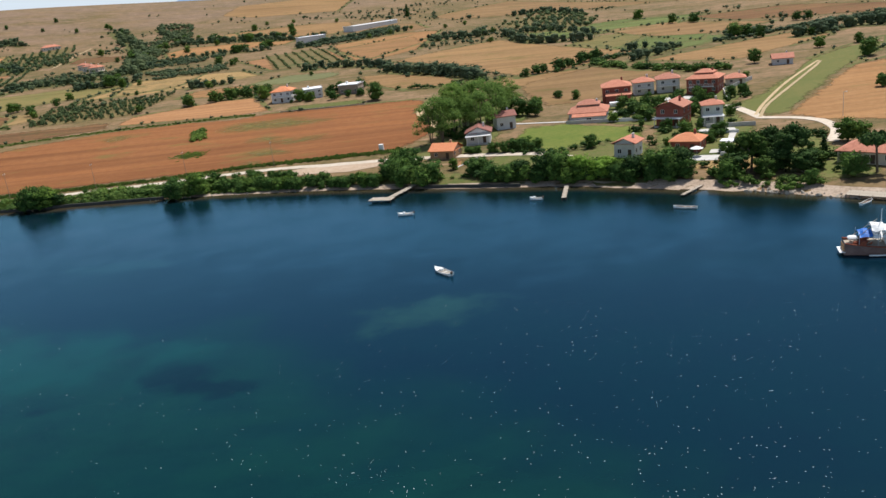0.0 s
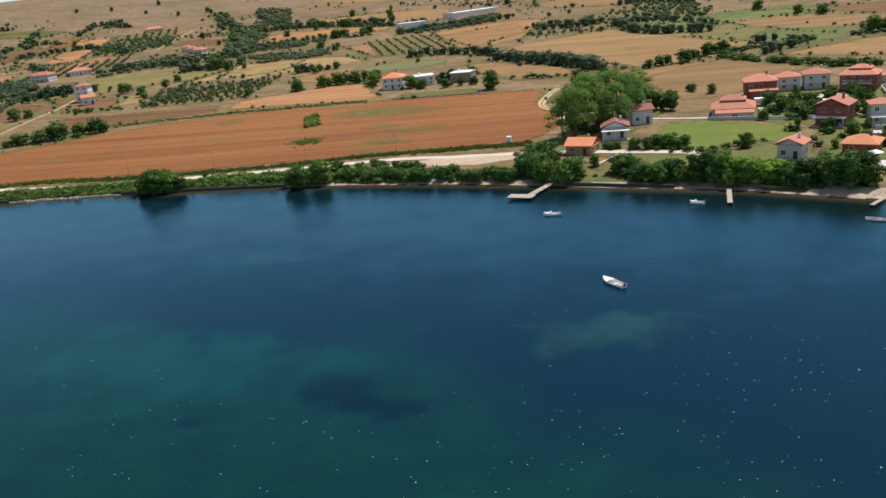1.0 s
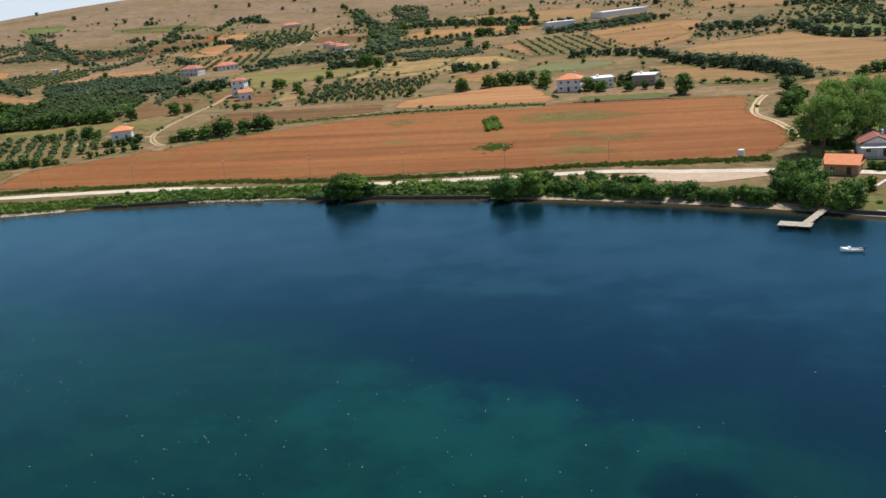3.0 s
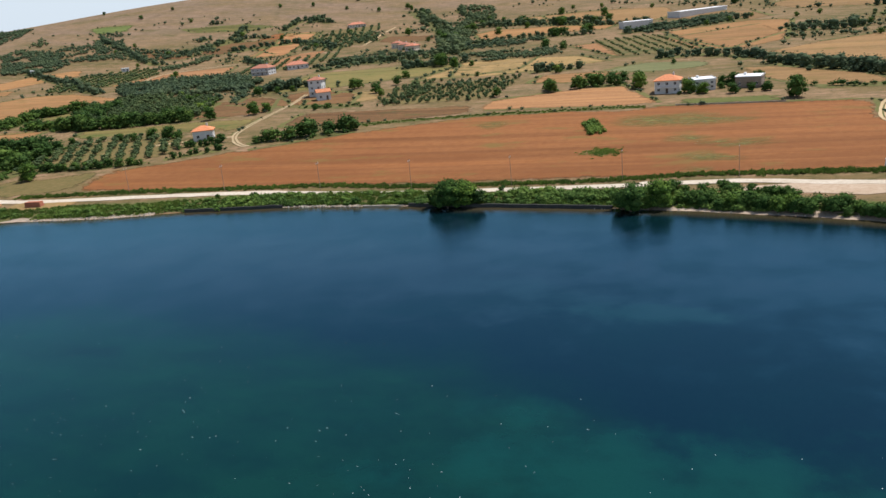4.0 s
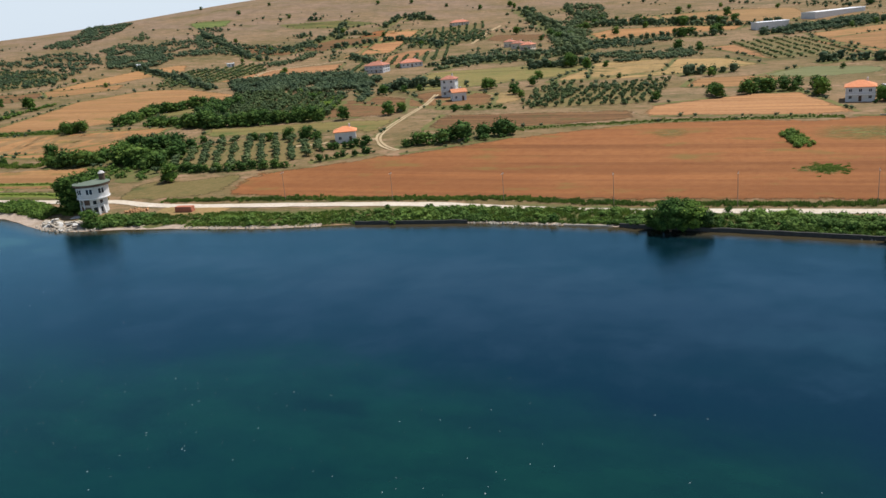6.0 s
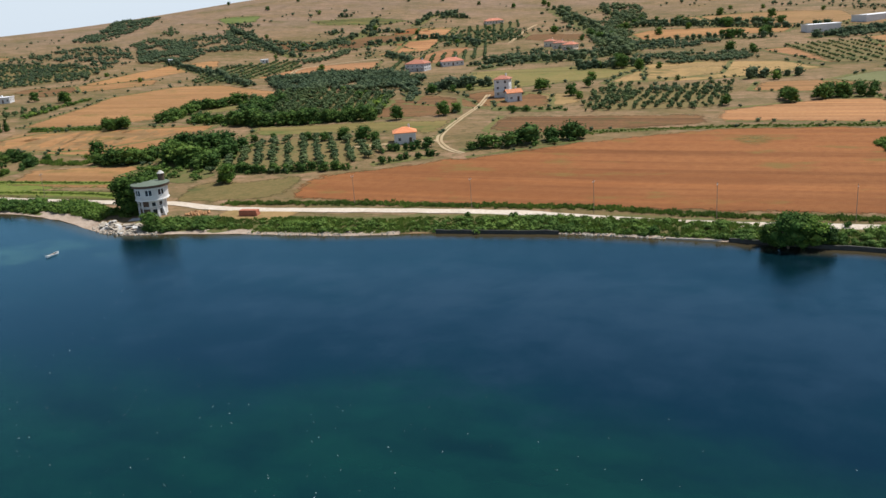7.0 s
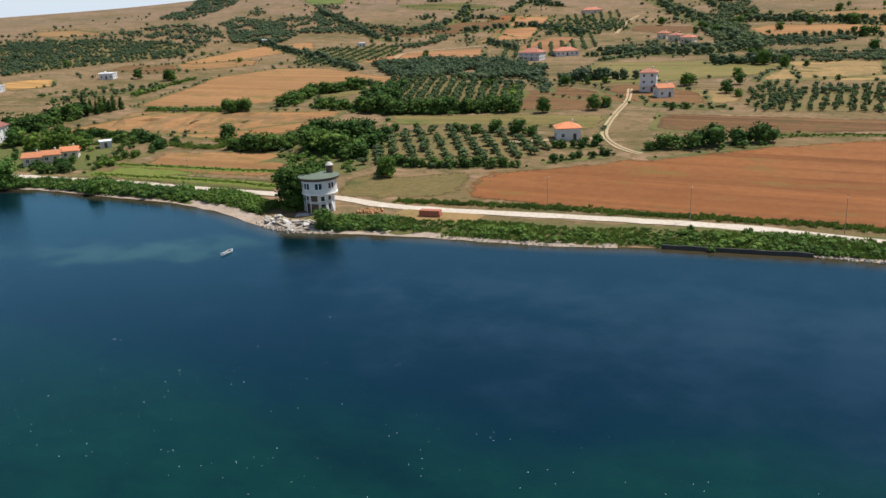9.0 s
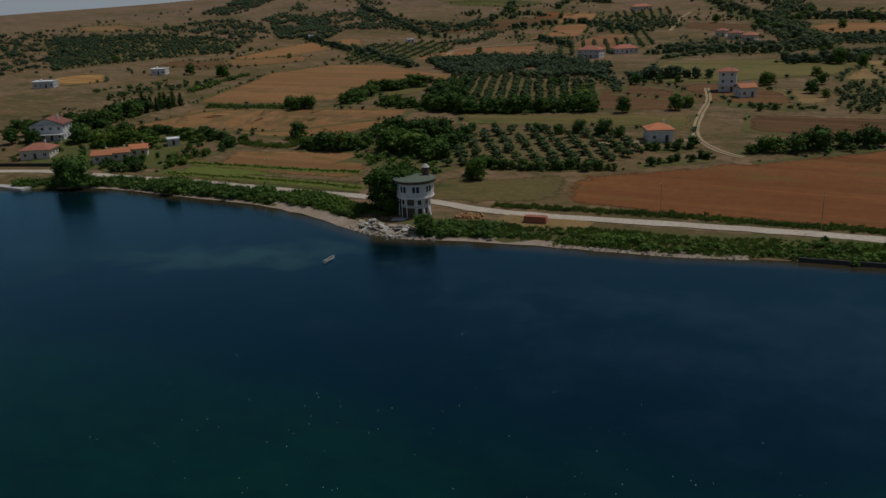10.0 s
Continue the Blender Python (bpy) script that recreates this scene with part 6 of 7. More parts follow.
def house(name, x, y, turn, w, d, eave, roof="hip", wall="white", tile="old", step=0.0, tier=0.0, veranda=False):
    storeys = max(1, min(3, round(eave / 2.75)))
    sh = eave / storeys
    z = min(ground_at(x, y), ground_at(x + 2, y + d * 0.7))
    words = ("single-storey", "two-storey", "three-storey")[storeys - 1]
    base = thing(name, pose(x, y, z + 0.1, 0, 0, turn), HOUSE_LABELS[roof].format(s=words, wall=WALL_WORDS[wall]), "house")
    mat = WALLS[wall]
    scale_w = min(1.0, sh / 2.6)
    sides = (("front", w, Matrix.Identity(4), True), ("side", d, pose(w / 2, d / 2, 0, 0, 0, 90), False),
             ("side", d, pose(-w / 2, d / 2, 0, 0, 0, -90), False), ("back", w, pose(0, d, 0, 0, 0, 180), False))
    shed = "shed" in name or name == "hut"
    for side, length, m, door in sides:
        o = [] if side == "back" or "shed" in name else rows_of_windows(length, storeys, sh, door)
        o = [(a, b, c if c < 0.1 else c * scale_w, e * scale_w) for a, b, c, e in o]
        if shed and side != "front":
            o = []
        bm = bmesh.new()
        facade(bm, length, eave, o)
        q = part("wall", bm, mat, base)
        q.matrix_local = m
        for k in o:
            window_in(k, m, base, door and k[2] < 0.1)
    if roof == "flat":
        bm = box(bmesh.new(), -w / 2 - 0.25, w / 2 + 0.25, -0.25, d + 0.25, eave, eave + 0.3, 0.04)
        part("roof", bm, SHEET, base, "flat white roof")
        for k in (-1, 1):
            boxed("parapet", (k * (w / 2 + 0.17) - 0.08, k * (w / 2 + 0.17) + 0.08, -0.25, d + 0.25, eave + 0.3, eave + 0.55), mat, base)
        if not shed:
            boxed("water_tank", (-w * 0.2 - 0.5, -w * 0.2 + 0.5, d * 0.5, d * 0.5 + 1.0, eave + 0.3, eave + 1.3), WHITE, base, bevel=0.1)
    else:
        rise = (0.22 if roof == "hip" else 0.24) * min(w, d) if roof == "hip" or d < w * 1.5 else 1.6
        v, f = roof_mesh(roof, w, d, eave, rise, 0.55)
        solid("roof", v, f, ROOFS[tile], base, "red clay tile roof")
        if roof == "gable":
            for k in (-1, 1):
                gx = k * (w / 2 - 0.02)
                solid("gable_wall", [(gx, 0.02, eave - 0.05), (gx, d - 0.02, eave - 0.05), (gx, d / 2, eave + rise * 0.93)], [(0, 1, 2)], mat, base)
        if roof == "front":
            for k in (0.02, d - 0.02):
                solid("gable_wall", [(-w / 2 + 0.02, k, eave - 0.05), (w / 2 - 0.02, k, eave - 0.05), (0, k, eave + rise * 0.93)], [(0, 1, 2)], mat, base)
        if tier:
            tw, td = w * 0.56, d * 0.5
            boxed("upper_wall", (-tw / 2, tw / 2, d * 0.3, d * 0.3 + td, eave + 0.2, eave + rise * 0.6 + tier), mat, base)
            v, f = roof_mesh("hip", tw, td, eave + rise * 0.6 + tier, rise * 0.5, 0.45)
            solid("upper_roof", [(a, b + d * 0.3, c) for a, b, c in v], f, ROOFS[tile], base, "raised upper tile roof")
        if storeys > 1:
            bm = bmesh.new()
            for dims in ((-w / 2 - 0.06, w / 2 + 0.06, -0.06, -0.003), (-w / 2 - 0.06, -w / 2 - 0.003, 0, d), (w / 2 + 0.003, w / 2 + 0.06, 0, d)):
                box(bm, *dims, sh - 0.16, sh + 0.06)
            part("string_course", bm, WHITE if wall != "red" else WALLS["stone"], base)
        if veranda:
            boxed("veranda_roof", (-w / 2 - 0.2, w / 2 + 0.2, -2.5, -0.07, min(sh, 2.7) - 0.2, min(sh, 2.7)), WHITE, base, "white veranda roof")
            for k in (-1, 0, 1):
                part("veranda_post", rod(bmesh.new(), (k * w * 0.47, -2.3, -0.9), (k * w * 0.47, -2.3, min(sh, 2.7) - 0.2), 0.11, 0.11, 8), WHITE, base)
            boxed("veranda_floor", (-w / 2 - 0.1, w / 2 + 0.1, -2.5, -0.07, -0.9, 0.02), CONCRETE, base)
        boxed("chimney", (w * 0.22 - 0.3, w * 0.22 + 0.3, d * 0.55, d * 0.55 + 0.6, eave + 0.3, eave + rise + 0.9), mat, base, bevel=0.04)
        if step:
            sw, lo = w * 0.86, eave * step
            bm = bmesh.new()
            facade(bm, sw, lo, [(-0.9, 0.9, 0.3, lo * 0.8)])
            porch = part("porch_wall", bm, mat, base)
            porch.matrix_local = pose(w * 0.05, -2.6, 0)
            window_in((-0.9, 0.9, 0.3, lo * 0.8), pose(w * 0.05, -2.6, 0), base)
            for k in (-1, 1):
                boxed("porch_side", (w * 0.05 + k * sw / 2 - 0.1, w * 0.05 + k * sw / 2 + 0.1, -2.59, -0.004, -0.8, lo), mat, base)
            x0, x1 = w * 0.05 - sw / 2 - 0.4, w * 0.05 + sw / 2 + 0.4
            v = [(x0, -3.1, lo - 0.05), (x1, -3.1, lo - 0.05), (x1, -0.003, lo + 0.75), (x0, -0.003, lo + 0.75)]
            v += [(a, b, c + 0.18) for a, b, c in v]
            solid("porch_roof", v, [(3, 2, 1, 0), (4, 5, 6, 7), (0, 1, 5, 4), (1, 2, 6, 5), (3, 0, 4, 7)], ROOFS[tile], base, "lower red tile roof")
        elif storeys > 1 and not veranda:
            bw = w * 0.78
            balcony = boxed("balcony", (-bw / 2, bw / 2, -1.15, -0.003, sh - 0.08, sh + 0.1), WHITE, base)
            for p in (0.35, 0.62, 0.9):
                boxed("rail", (-bw / 2, bw / 2, -1.13, -1.08, sh + 0.1 + p, sh + 0.16 + p), WHITE, balcony)
            for k in range(6 if not step else 0):
                px = -bw / 2 + 0.03 + k * (bw - 0.06) / 5
                boxed("post", (px - 0.03, px + 0.03, -1.13, -1.07, sh + 0.1, sh + 1.02), WHITE, balcony)
    return base


# houses: name, centre of the front, turn, width, depth, eave height
house('bungalow', -11.5, 241.1, -21, 7.2, 7.2, 2.3, roof='gable', wall='ochre', tile='bright')
house('cottage', -0.2, 257.4, -4, 7.5, 7.5, 3.2, roof='front', wall='white', veranda=True, tile='dark')
house('cottage', 9.6, 275.8, 10, 6.3, 6.3, 4.1, roof='gable', wall='white', tile='dark')
house('long_house', 36.3, 274.8, -13, 12.1, 12.0, 2.5, roof='hip', wall='grey', step=0.7, tier=0.5)
house('villa', 50.6, 300.4, -7, 9.7, 9.0, 5.9, roof='hip', wall='red', step=0.55)
house('villa', 62.9, 312.9, -5, 7.1, 7.1, 4.4, roof='hip', wall='white')
house('villa', 71.5, 311.5, -9, 8.0, 8.0, 4.8, roof='hip', wall='white')
house('villa', 80.5, 299.9, -29, 10.8, 10.0, 5.2, roof='hip', wall='red', tier=0.4)
house('villa', 57.4, 251.3, -33, 8.0, 8.0, 5.5, roof='front', wall='red', veranda=True)
house('villa', 69.2, 247.0, -10, 5.7, 5.7, 5.6, roof='hip', wall='sage', veranda=True)
house('villa', 53.0, 216.1, -29, 7.4, 7.4, 2.7, roof='hip', wall='red', tile='bright')
house('villa', 37.7, 218.0, -32, 5.7, 5.7, 3.6, roof='front', wall='white')
house('bungalow', 85.2, 185.2, -43, 12.1, 10.0, 2.6, roof='hip', wall='cream')
house('farmhouse', 125.0, 344.2, -15, 7.6, 7.0, 2.3, roof='gable', wall='grey')
house('bungalow', 95.7, 310.3, -13, 6.6, 6.6, 2.3, roof='hip', wall='cream')
house('villa', -89.5, 389.3, -4, 9.5, 9.0, 5.0, roof='hip', wall='white', tile='bright')
house('villa', -75.2, 394.1, 14, 8.7, 8.7, 4.2, roof='flat', wall='white')
house('villa', -58.9, 396.6, -11, 9.8, 9.0, 4.1, roof='flat', wall='stone')
house('shed', -125.5, 692.5, 24, 22.5, 10.0, 4.6, roof='flat', wall='white')
house('long_shed', -80.0, 765.0, 52, 58.0, 12.0, 3.6, roof='flat', wall='white')
house('bungalow', -262.4, 325.0, 27, 7.6, 7.4, 3.7, roof='hip', wall='white', tile='bright')
house('tall_house', -261.2, 425.0, 8, 6.8, 6.6, 8.0, roof='hip', wall='white')
house('annex', -250.8, 412.7, 33, 6.3, 6.0, 3.6, roof='gable', wall='white', tile='bright')
house('villa', -362.8, 549.3, -1, 13.4, 10.0, 4.6, roof='hip', wall='grey')
house('bungalow', -347.2, 575.5, 32, 14.2, 10.0, 2.9, roof='hip', wall='white')
house('row_house', -311.8, 675.6, -9, 6.9, 6.9, 3.8, roof='hip', wall='cream')
house('row_house', -300.1, 658.6, -10, 7.8, 7.8, 3.7, roof='hip', wall='cream')
house('row_house', -288.6, 644.1, -11, 8.3, 8.3, 3.6, roof='hip', wall='cream')
house('bungalow', -408.7, 831.6, 34, 16.7, 10.0, 2.7, roof='hip', wall='cream')
house('bungalow', -590.1, 431.8, 27, 8.4, 7.0, 3.4, roof='flat', wall='white')
house('hut', -613.9, 614.8, 17, 4.3, 4.0, 3.3, roof='flat', wall='white')
house('villa', -487.7, 277.6, 32, 12.4, 10.0, 6.2, roof='front', wall='white', tile='dark', veranda=True)
house('bungalow', -465.0, 255.0, 33, 10.1, 9.0, 3.1, roof='hip', wall='cream')
house('row_house', -433.8, 257.6, 40, 5.9, 5.9, 2.7, roof='gable', wall='cream', tile='bright')
house('row_house', -430.4, 262.6, 41, 5.5, 5.5, 2.7, roof='gable', wall='cream', tile='bright')
house('row_house', -428.4, 268.8, 41, 5.5, 5.5, 2.7, roof='gable', wall='cream', tile='bright')
house('hut', -428.4, 285.2, 50, 4.2, 4.2, 2.3, roof='flat', wall='grey')
house('hut', -525.3, 619.7, 45, 5.4, 5.0, 2.7, roof='flat', wall='white')
house('bungalow', -618.6, 374.4, 33, 11.2, 8.0, 3.5, roof='flat', wall='grey')



def round_house():
    """Round house on the point: a wider upper drum under a shallow green cone."""
    x, y = -300.4, 239.8
    base = thing("round_house", pose(x, y, ground_at(x, y - 3) - 0.2, 0, 0, 20), "round three-storey white house with a green conical roof", "house")

    def drum(name, r0, r1, z0, z1, mat, label="", n=48):
        bm = bmesh.new()
        bmesh.ops.create_cone(bm, cap_ends=True, segments=n, radius1=r0, radius2=r1, depth=z1 - z0, matrix=Matrix.Translation((0, 0, (z0 + z1) / 2)))
        return part(name, bm, mat, base, label)

    def bay(a, r, z0, z1, w, door=False):
        m = pose(0, 0, 0, 0, 0, a) @ pose(0, -r - 0.02, 0)
        f = bmesh.new()
        for d in ((-w / 2, w / 2, -0.04, 0.3, z0, z0 + 0.1), (-w / 2, w / 2, -0.04, 0.3, z1 - 0.1, z1),
                  (-w / 2, -w / 2 + 0.09, -0.04, 0.3, z0 + 0.1, z1 - 0.1), (w / 2 - 0.09, w / 2, -0.04, 0.3, z0 + 0.1, z1 - 0.1)):
            box(f, *d)
        ob = part("door" if door else "window", f, DARK_WOOD if door else WHITE, base)
        ob.matrix_local = m
        boxed("pane", (-w / 2 + 0.09, w / 2 - 0.09, -0.005, 0.25, z0 + 0.1, z1 - 0.1), DARK_WOOD if door else GLASS, ob)

    drum("lower_wall", 3.6, 3.6, -0.8, 5.0, OLD_WHITE)
    drum("floor_band", 3.75, 3.75, 2.6, 2.82, CONCRETE)
    drum("upper_wall", 4.45, 4.5, 5.0, 9.0, OLD_WHITE)
    drum("floor_band", 4.62, 4.62, 4.82, 5.08, WHITE)
    drum("eave", 5.15, 5.2, 8.45, 9.15, DARK_WOOD)
    drum("roof", 5.3, 0.4, 9.15, 9.6, GREEN_ROOF, "shallow green roof")
    for a in (-78, -66, -36, -24, 6, 18, 50, 62):
        bay(a, 4.46, 6.2, 7.9, 0.95)
    for a, door in ((-45, False), (-10, True), (25, False), (56, False)):
        bay(a, 3.58, 3.05, 4.7 if door else 4.4, 1.7 if door else 1.15, door)
    for a, door in ((-45, True), (-10, True), (25, False), (56, False)):
        bay(a, 3.58, 0.15 if door else 0.7, 2.4, 2.0 if door else 1.3, door)
    for a in (-70, -45, -22):
        c = pose(0, 0, 0, 0, 0, a) @ Vector((0, -4.1, 0))
        part("column", rod(bmesh.new(), (c.x, c.y, -0.3), (c.x, c.y, 4.85), 0.13, 0.13, 8), OLD_WHITE, base)
    for a in (38, 62):
        m = pose(0, 0, 0, 0, 0, a)
        v = [m @ Vector(q) for q in ((-0.25, -5.0, -0.8), (0.25, -5.0, -0.8), (0.25, -3.5, -0.8), (-0.25, -3.5, -0.8), (-0.25, -3.75, 3.4), (0.25, -3.75, 3.4), (0.25, -3.5, 3.4), (-0.25, -3.5, 3.4))]
        solid("buttress", v, [(0, 1, 5, 4), (1, 2, 6, 5), (3, 0, 4, 7), (4, 5, 6, 7)], OLD_WHITE, base)
    cup = part("cupola", rod(bmesh.new(), (2.3, 2.6, 9.4), (2.3, 2.6, 11.3), 0.9, 0.9, 12), DARK_WOOD, base, "small dark roof cupola")
    part("cap", rod(bmesh.new(), (2.3, 2.6, 11.3), (2.3, 2.6, 12.0), 1.05, 0.4, 12), CONCRETE, cup)
    boxed("terrace", (-5.2, 5.2, -6.2, -3.4, -0.9, 0.12), CONCRETE, base, bevel=0.05)


round_house()

# ---- shore works, boats and small things ----


def rubble(name, x0, x1, d0, d1, n, s0, s1, mat, label):
    """Loose stones along the waterline, as one uncounted mass."""
    bm = bmesh.new()
    r = random.Random(3)
    for _ in range(n):
        x = r.uniform(x0, x1)
        y = float(shore_at(x)) + r.uniform(d0, d1)
        s = r.uniform(s0, s1)
        m = Matrix.LocRotScale((x, y, max(ground_at(x, y), -0.15) + s * 0.15), Euler((r.random() * 6, r.random() * 6, r.random() * 6)),
                               (s * r.uniform(0.7, 1.5), s * r.uniform(0.6, 1.1), s * r.uniform(0.4, 0.8)))
        c = bmesh.ops.create_icosphere(bm, subdivisions=1, radius=0.6, matrix=m)
        for v in c["verts"]:
            v.co += Vector((r.uniform(-1, 1), r.uniform(-1, 1), r.uniform(-1, 1))) * s * 0.12
    tagged(part(name, bm, mat), label, "stones", kind="stuff")


def slabs(n):
    """Broken concrete slabs tipped on the point below the round house."""
    r = random.Random(5)
    for k in range(n):
        x = r.uniform(-310, -291)
        y = float(shore_at(x)) + r.uniform(0.8, 6.0)
        bm = box(bmesh.new(), -r.uniform(0.5, 1.3), r.uniform(0.5, 1.3), -r.uniform(0.4, 0.9), r.uniform(0.4, 0.9), -0.12, 0.14, 0.04)
        ob = part("concrete_slab", bm, STONE if k % 3 else CONCRETE)
        ob.matrix_world = pose(x, y, ground_at(x, y) + r.uniform(0.1, 0.5), r.uniform(-25, 25), r.uniform(-25, 25), r.uniform(0, 180))
        tagged(ob, "broken pale concrete slab tipped on the shore", "slab", "broken slabs")


def sea_wall(x0, x1, mat, label, top=0.86):
    verts, faces = [], []
    n = int((x1 - x0) / 1.2)
    for k in range(n + 1):
        x = x0 + (x1 - x0) * k / n
        y = float(shore_at(x)) + 0.35 * noise.noise(Vector((x * 0.2, 0, 0)))
        t = top + 0.14 * noise.noise(Vector((x * 0.35, 4, 0)))
        verts += [(x, y - 0.25, -0.6), (x, y - 0.1, t), (x, y + 0.3, t + 0.03), (x, y + 0.4, -0.6)]
        if k:
            a = (k - 1) * 4
            faces += [(a, a + 4, a + 5, a + 1), (a + 1, a + 5, a + 6, a + 2), (a + 2, a + 6, a + 7, a + 3)]
    tagged(solid("sea_wall", verts, faces, mat), label, "wall", kind="structure")


def jetty(a, b, width, deck_z, label, mat=WOOD):
    """Plank deck on posts from the shore to the water."""
    a, b = Vector((*a, 0)), Vector((*b, 0))
    length = (b - a).length
    base = thing("jetty", Matrix.Translation(a) @ (b - a).to_track_quat("X", "Z").to_matrix().to_4x4(), label, "jetty")
    plank = PARTS.new("plank")
    bm = box(bmesh.new(), 0.02, 0.43, -width / 2, width / 2, deck_z - 0.06, deck_z, 0.008)
    bm.to_mesh(plank)
    bm.free()
    plank.materials.append(mat)
    for k in range(int(length / 0.45)):
        ob = new("plank", plank)
        ob.parent = base
        ob.matrix_local = pose(k * 0.45, rng.normal(0, 0.02), rng.normal(0, 0.006))
    for s in (-1, 1):
        boxed("beam", (0, length, s * width * 0.4 - 0.07, s * width * 0.4 + 0.07, deck_z - 0.24, deck_z - 0.065), DARK_WOOD, base)
        for k in range(int(length / 2.5) + 1):
            part("post", rod(bmesh.new(), (k * 2.5 + 0.2, s * width * 0.42, -2.2), (k * 2.5 + 0.2, s * width * 0.42, deck_z + 0.1), 0.1, 0.09, 7), DARK_WOOD, base)
    return base


def hull_rings(length, beam, depth, draft, stern=0.75, n=9):
    """Rings of a boat's hull from stern to bow, along +x."""
    rings = []
    for k in range(n):
        t = k / (n - 1)
        half = beam / 2 * (stern + (1 - stern) * math.sin(min(t * 2.2, 1.57))) * (1 - max(0, (t - 0.55) / 0.45) ** 2.2 * 0.97)
        sheer = depth * (0.74 + 0.30 * (2 * t - 0.9) ** 2 + 0.22 * t * t)
        x = (t - 0.5) * length
        rings.append([(x, -half, sheer), (x, -half * 0.85, 0.1), (x, -half * 0.35, -draft), (x, half * 0.35, -draft), (x, half * 0.85, 0.1), (x, half, sheer)])
    return rings


def skin(rings):
    v = [q for r in rings for q in r]
    m = len(rings[0])
    f = [(k * m + j, k * m + j + 1, (k + 1) * m + j + 1, (k + 1) * m + j) for k in range(len(rings) - 1) for j in range(m - 1)]
    return v, f + [tuple(range(m))]


def boat(x, y, turn, length, label, engine=True):
    base = thing("motor_boat" if engine else "rowing_boat", pose(x, y, 0.02, 0, 0, turn), label, "boat", "moored boats")
    beam = length * 0.34 if engine else length * 0.25
    depth = 0.55 if engine else 0.42
    rings = hull_rings(length, beam, depth, 0.2)
    v, f = skin(rings)
    solid("hull", v, f, WHITE, base, "white hull")
    inner = [[(x * 0.95, y * 0.88, z - (0.03 if k in (0, 5) else 0)) for k, (x, y, z) in enumerate(r)] for r in rings]
    deck = [[r[0], (r[0][0], r[0][1] * 0.8, depth * 0.5), (r[5][0], r[5][1] * 0.8, depth * 0.5), r[5]] for r in inner]
    v, f = skin(deck)
    solid("deck", v, [q[::-1] for q in f], CONCRETE if engine else DARK_WOOD, base, "shaded inner deck")
    for t in (0.3, 0.55):
        r = rings[int(t * 8)]
        boxed("thwart", (r[0][0] - 0.14, r[0][0] + 0.14, r[0][1] * 0.86, r[5][1] * 0.86, depth * 0.62, depth * 0.7), WOOD, base)
    rub = bmesh.new()
    for side in (0, 5):
        for a, b in zip(rings, rings[1:]):
            rod(rub, a[side], b[side], 0.04, 0.04, 5)
    part("gunwale", rub, WHITE, base)
    if engine:
        fore = [rings[k] for k in (5, 6, 7, 8)]
        v = [q for r in fore for q in ((r[0][0], r[0][1] * 0.96, r[0][2] + 0.02), (r[0][0], 0, r[0][2] + 0.14), (r[5][0], r[5][1] * 0.96, r[5][2] + 0.02))]
        solid("foredeck", v, [(k * 3 + j, k * 3 + 3 + j, k * 3 + 4 + j, k * 3 + 1 + j) for k in range(3) for j in range(2)], WHITE, base)
        boxed("console", (0.1, 0.6, -beam * 0.22, beam * 0.22, depth * 0.5, depth + 0.3), WHITE, base, bevel=0.06)
        outboard = boxed("outboard_motor", (-length / 2 - 0.35, -length / 2 - 0.02, -0.18, 0.18, 0.35, depth + 0.35), DARK_WOOD, base, "dark outboard motor", 0.06)
        boxed("shaft", (-length / 2 - 0.25, -length / 2 - 0.12, -0.05, 0.05, -0.35, 0.35), METAL, outboard)
    return base


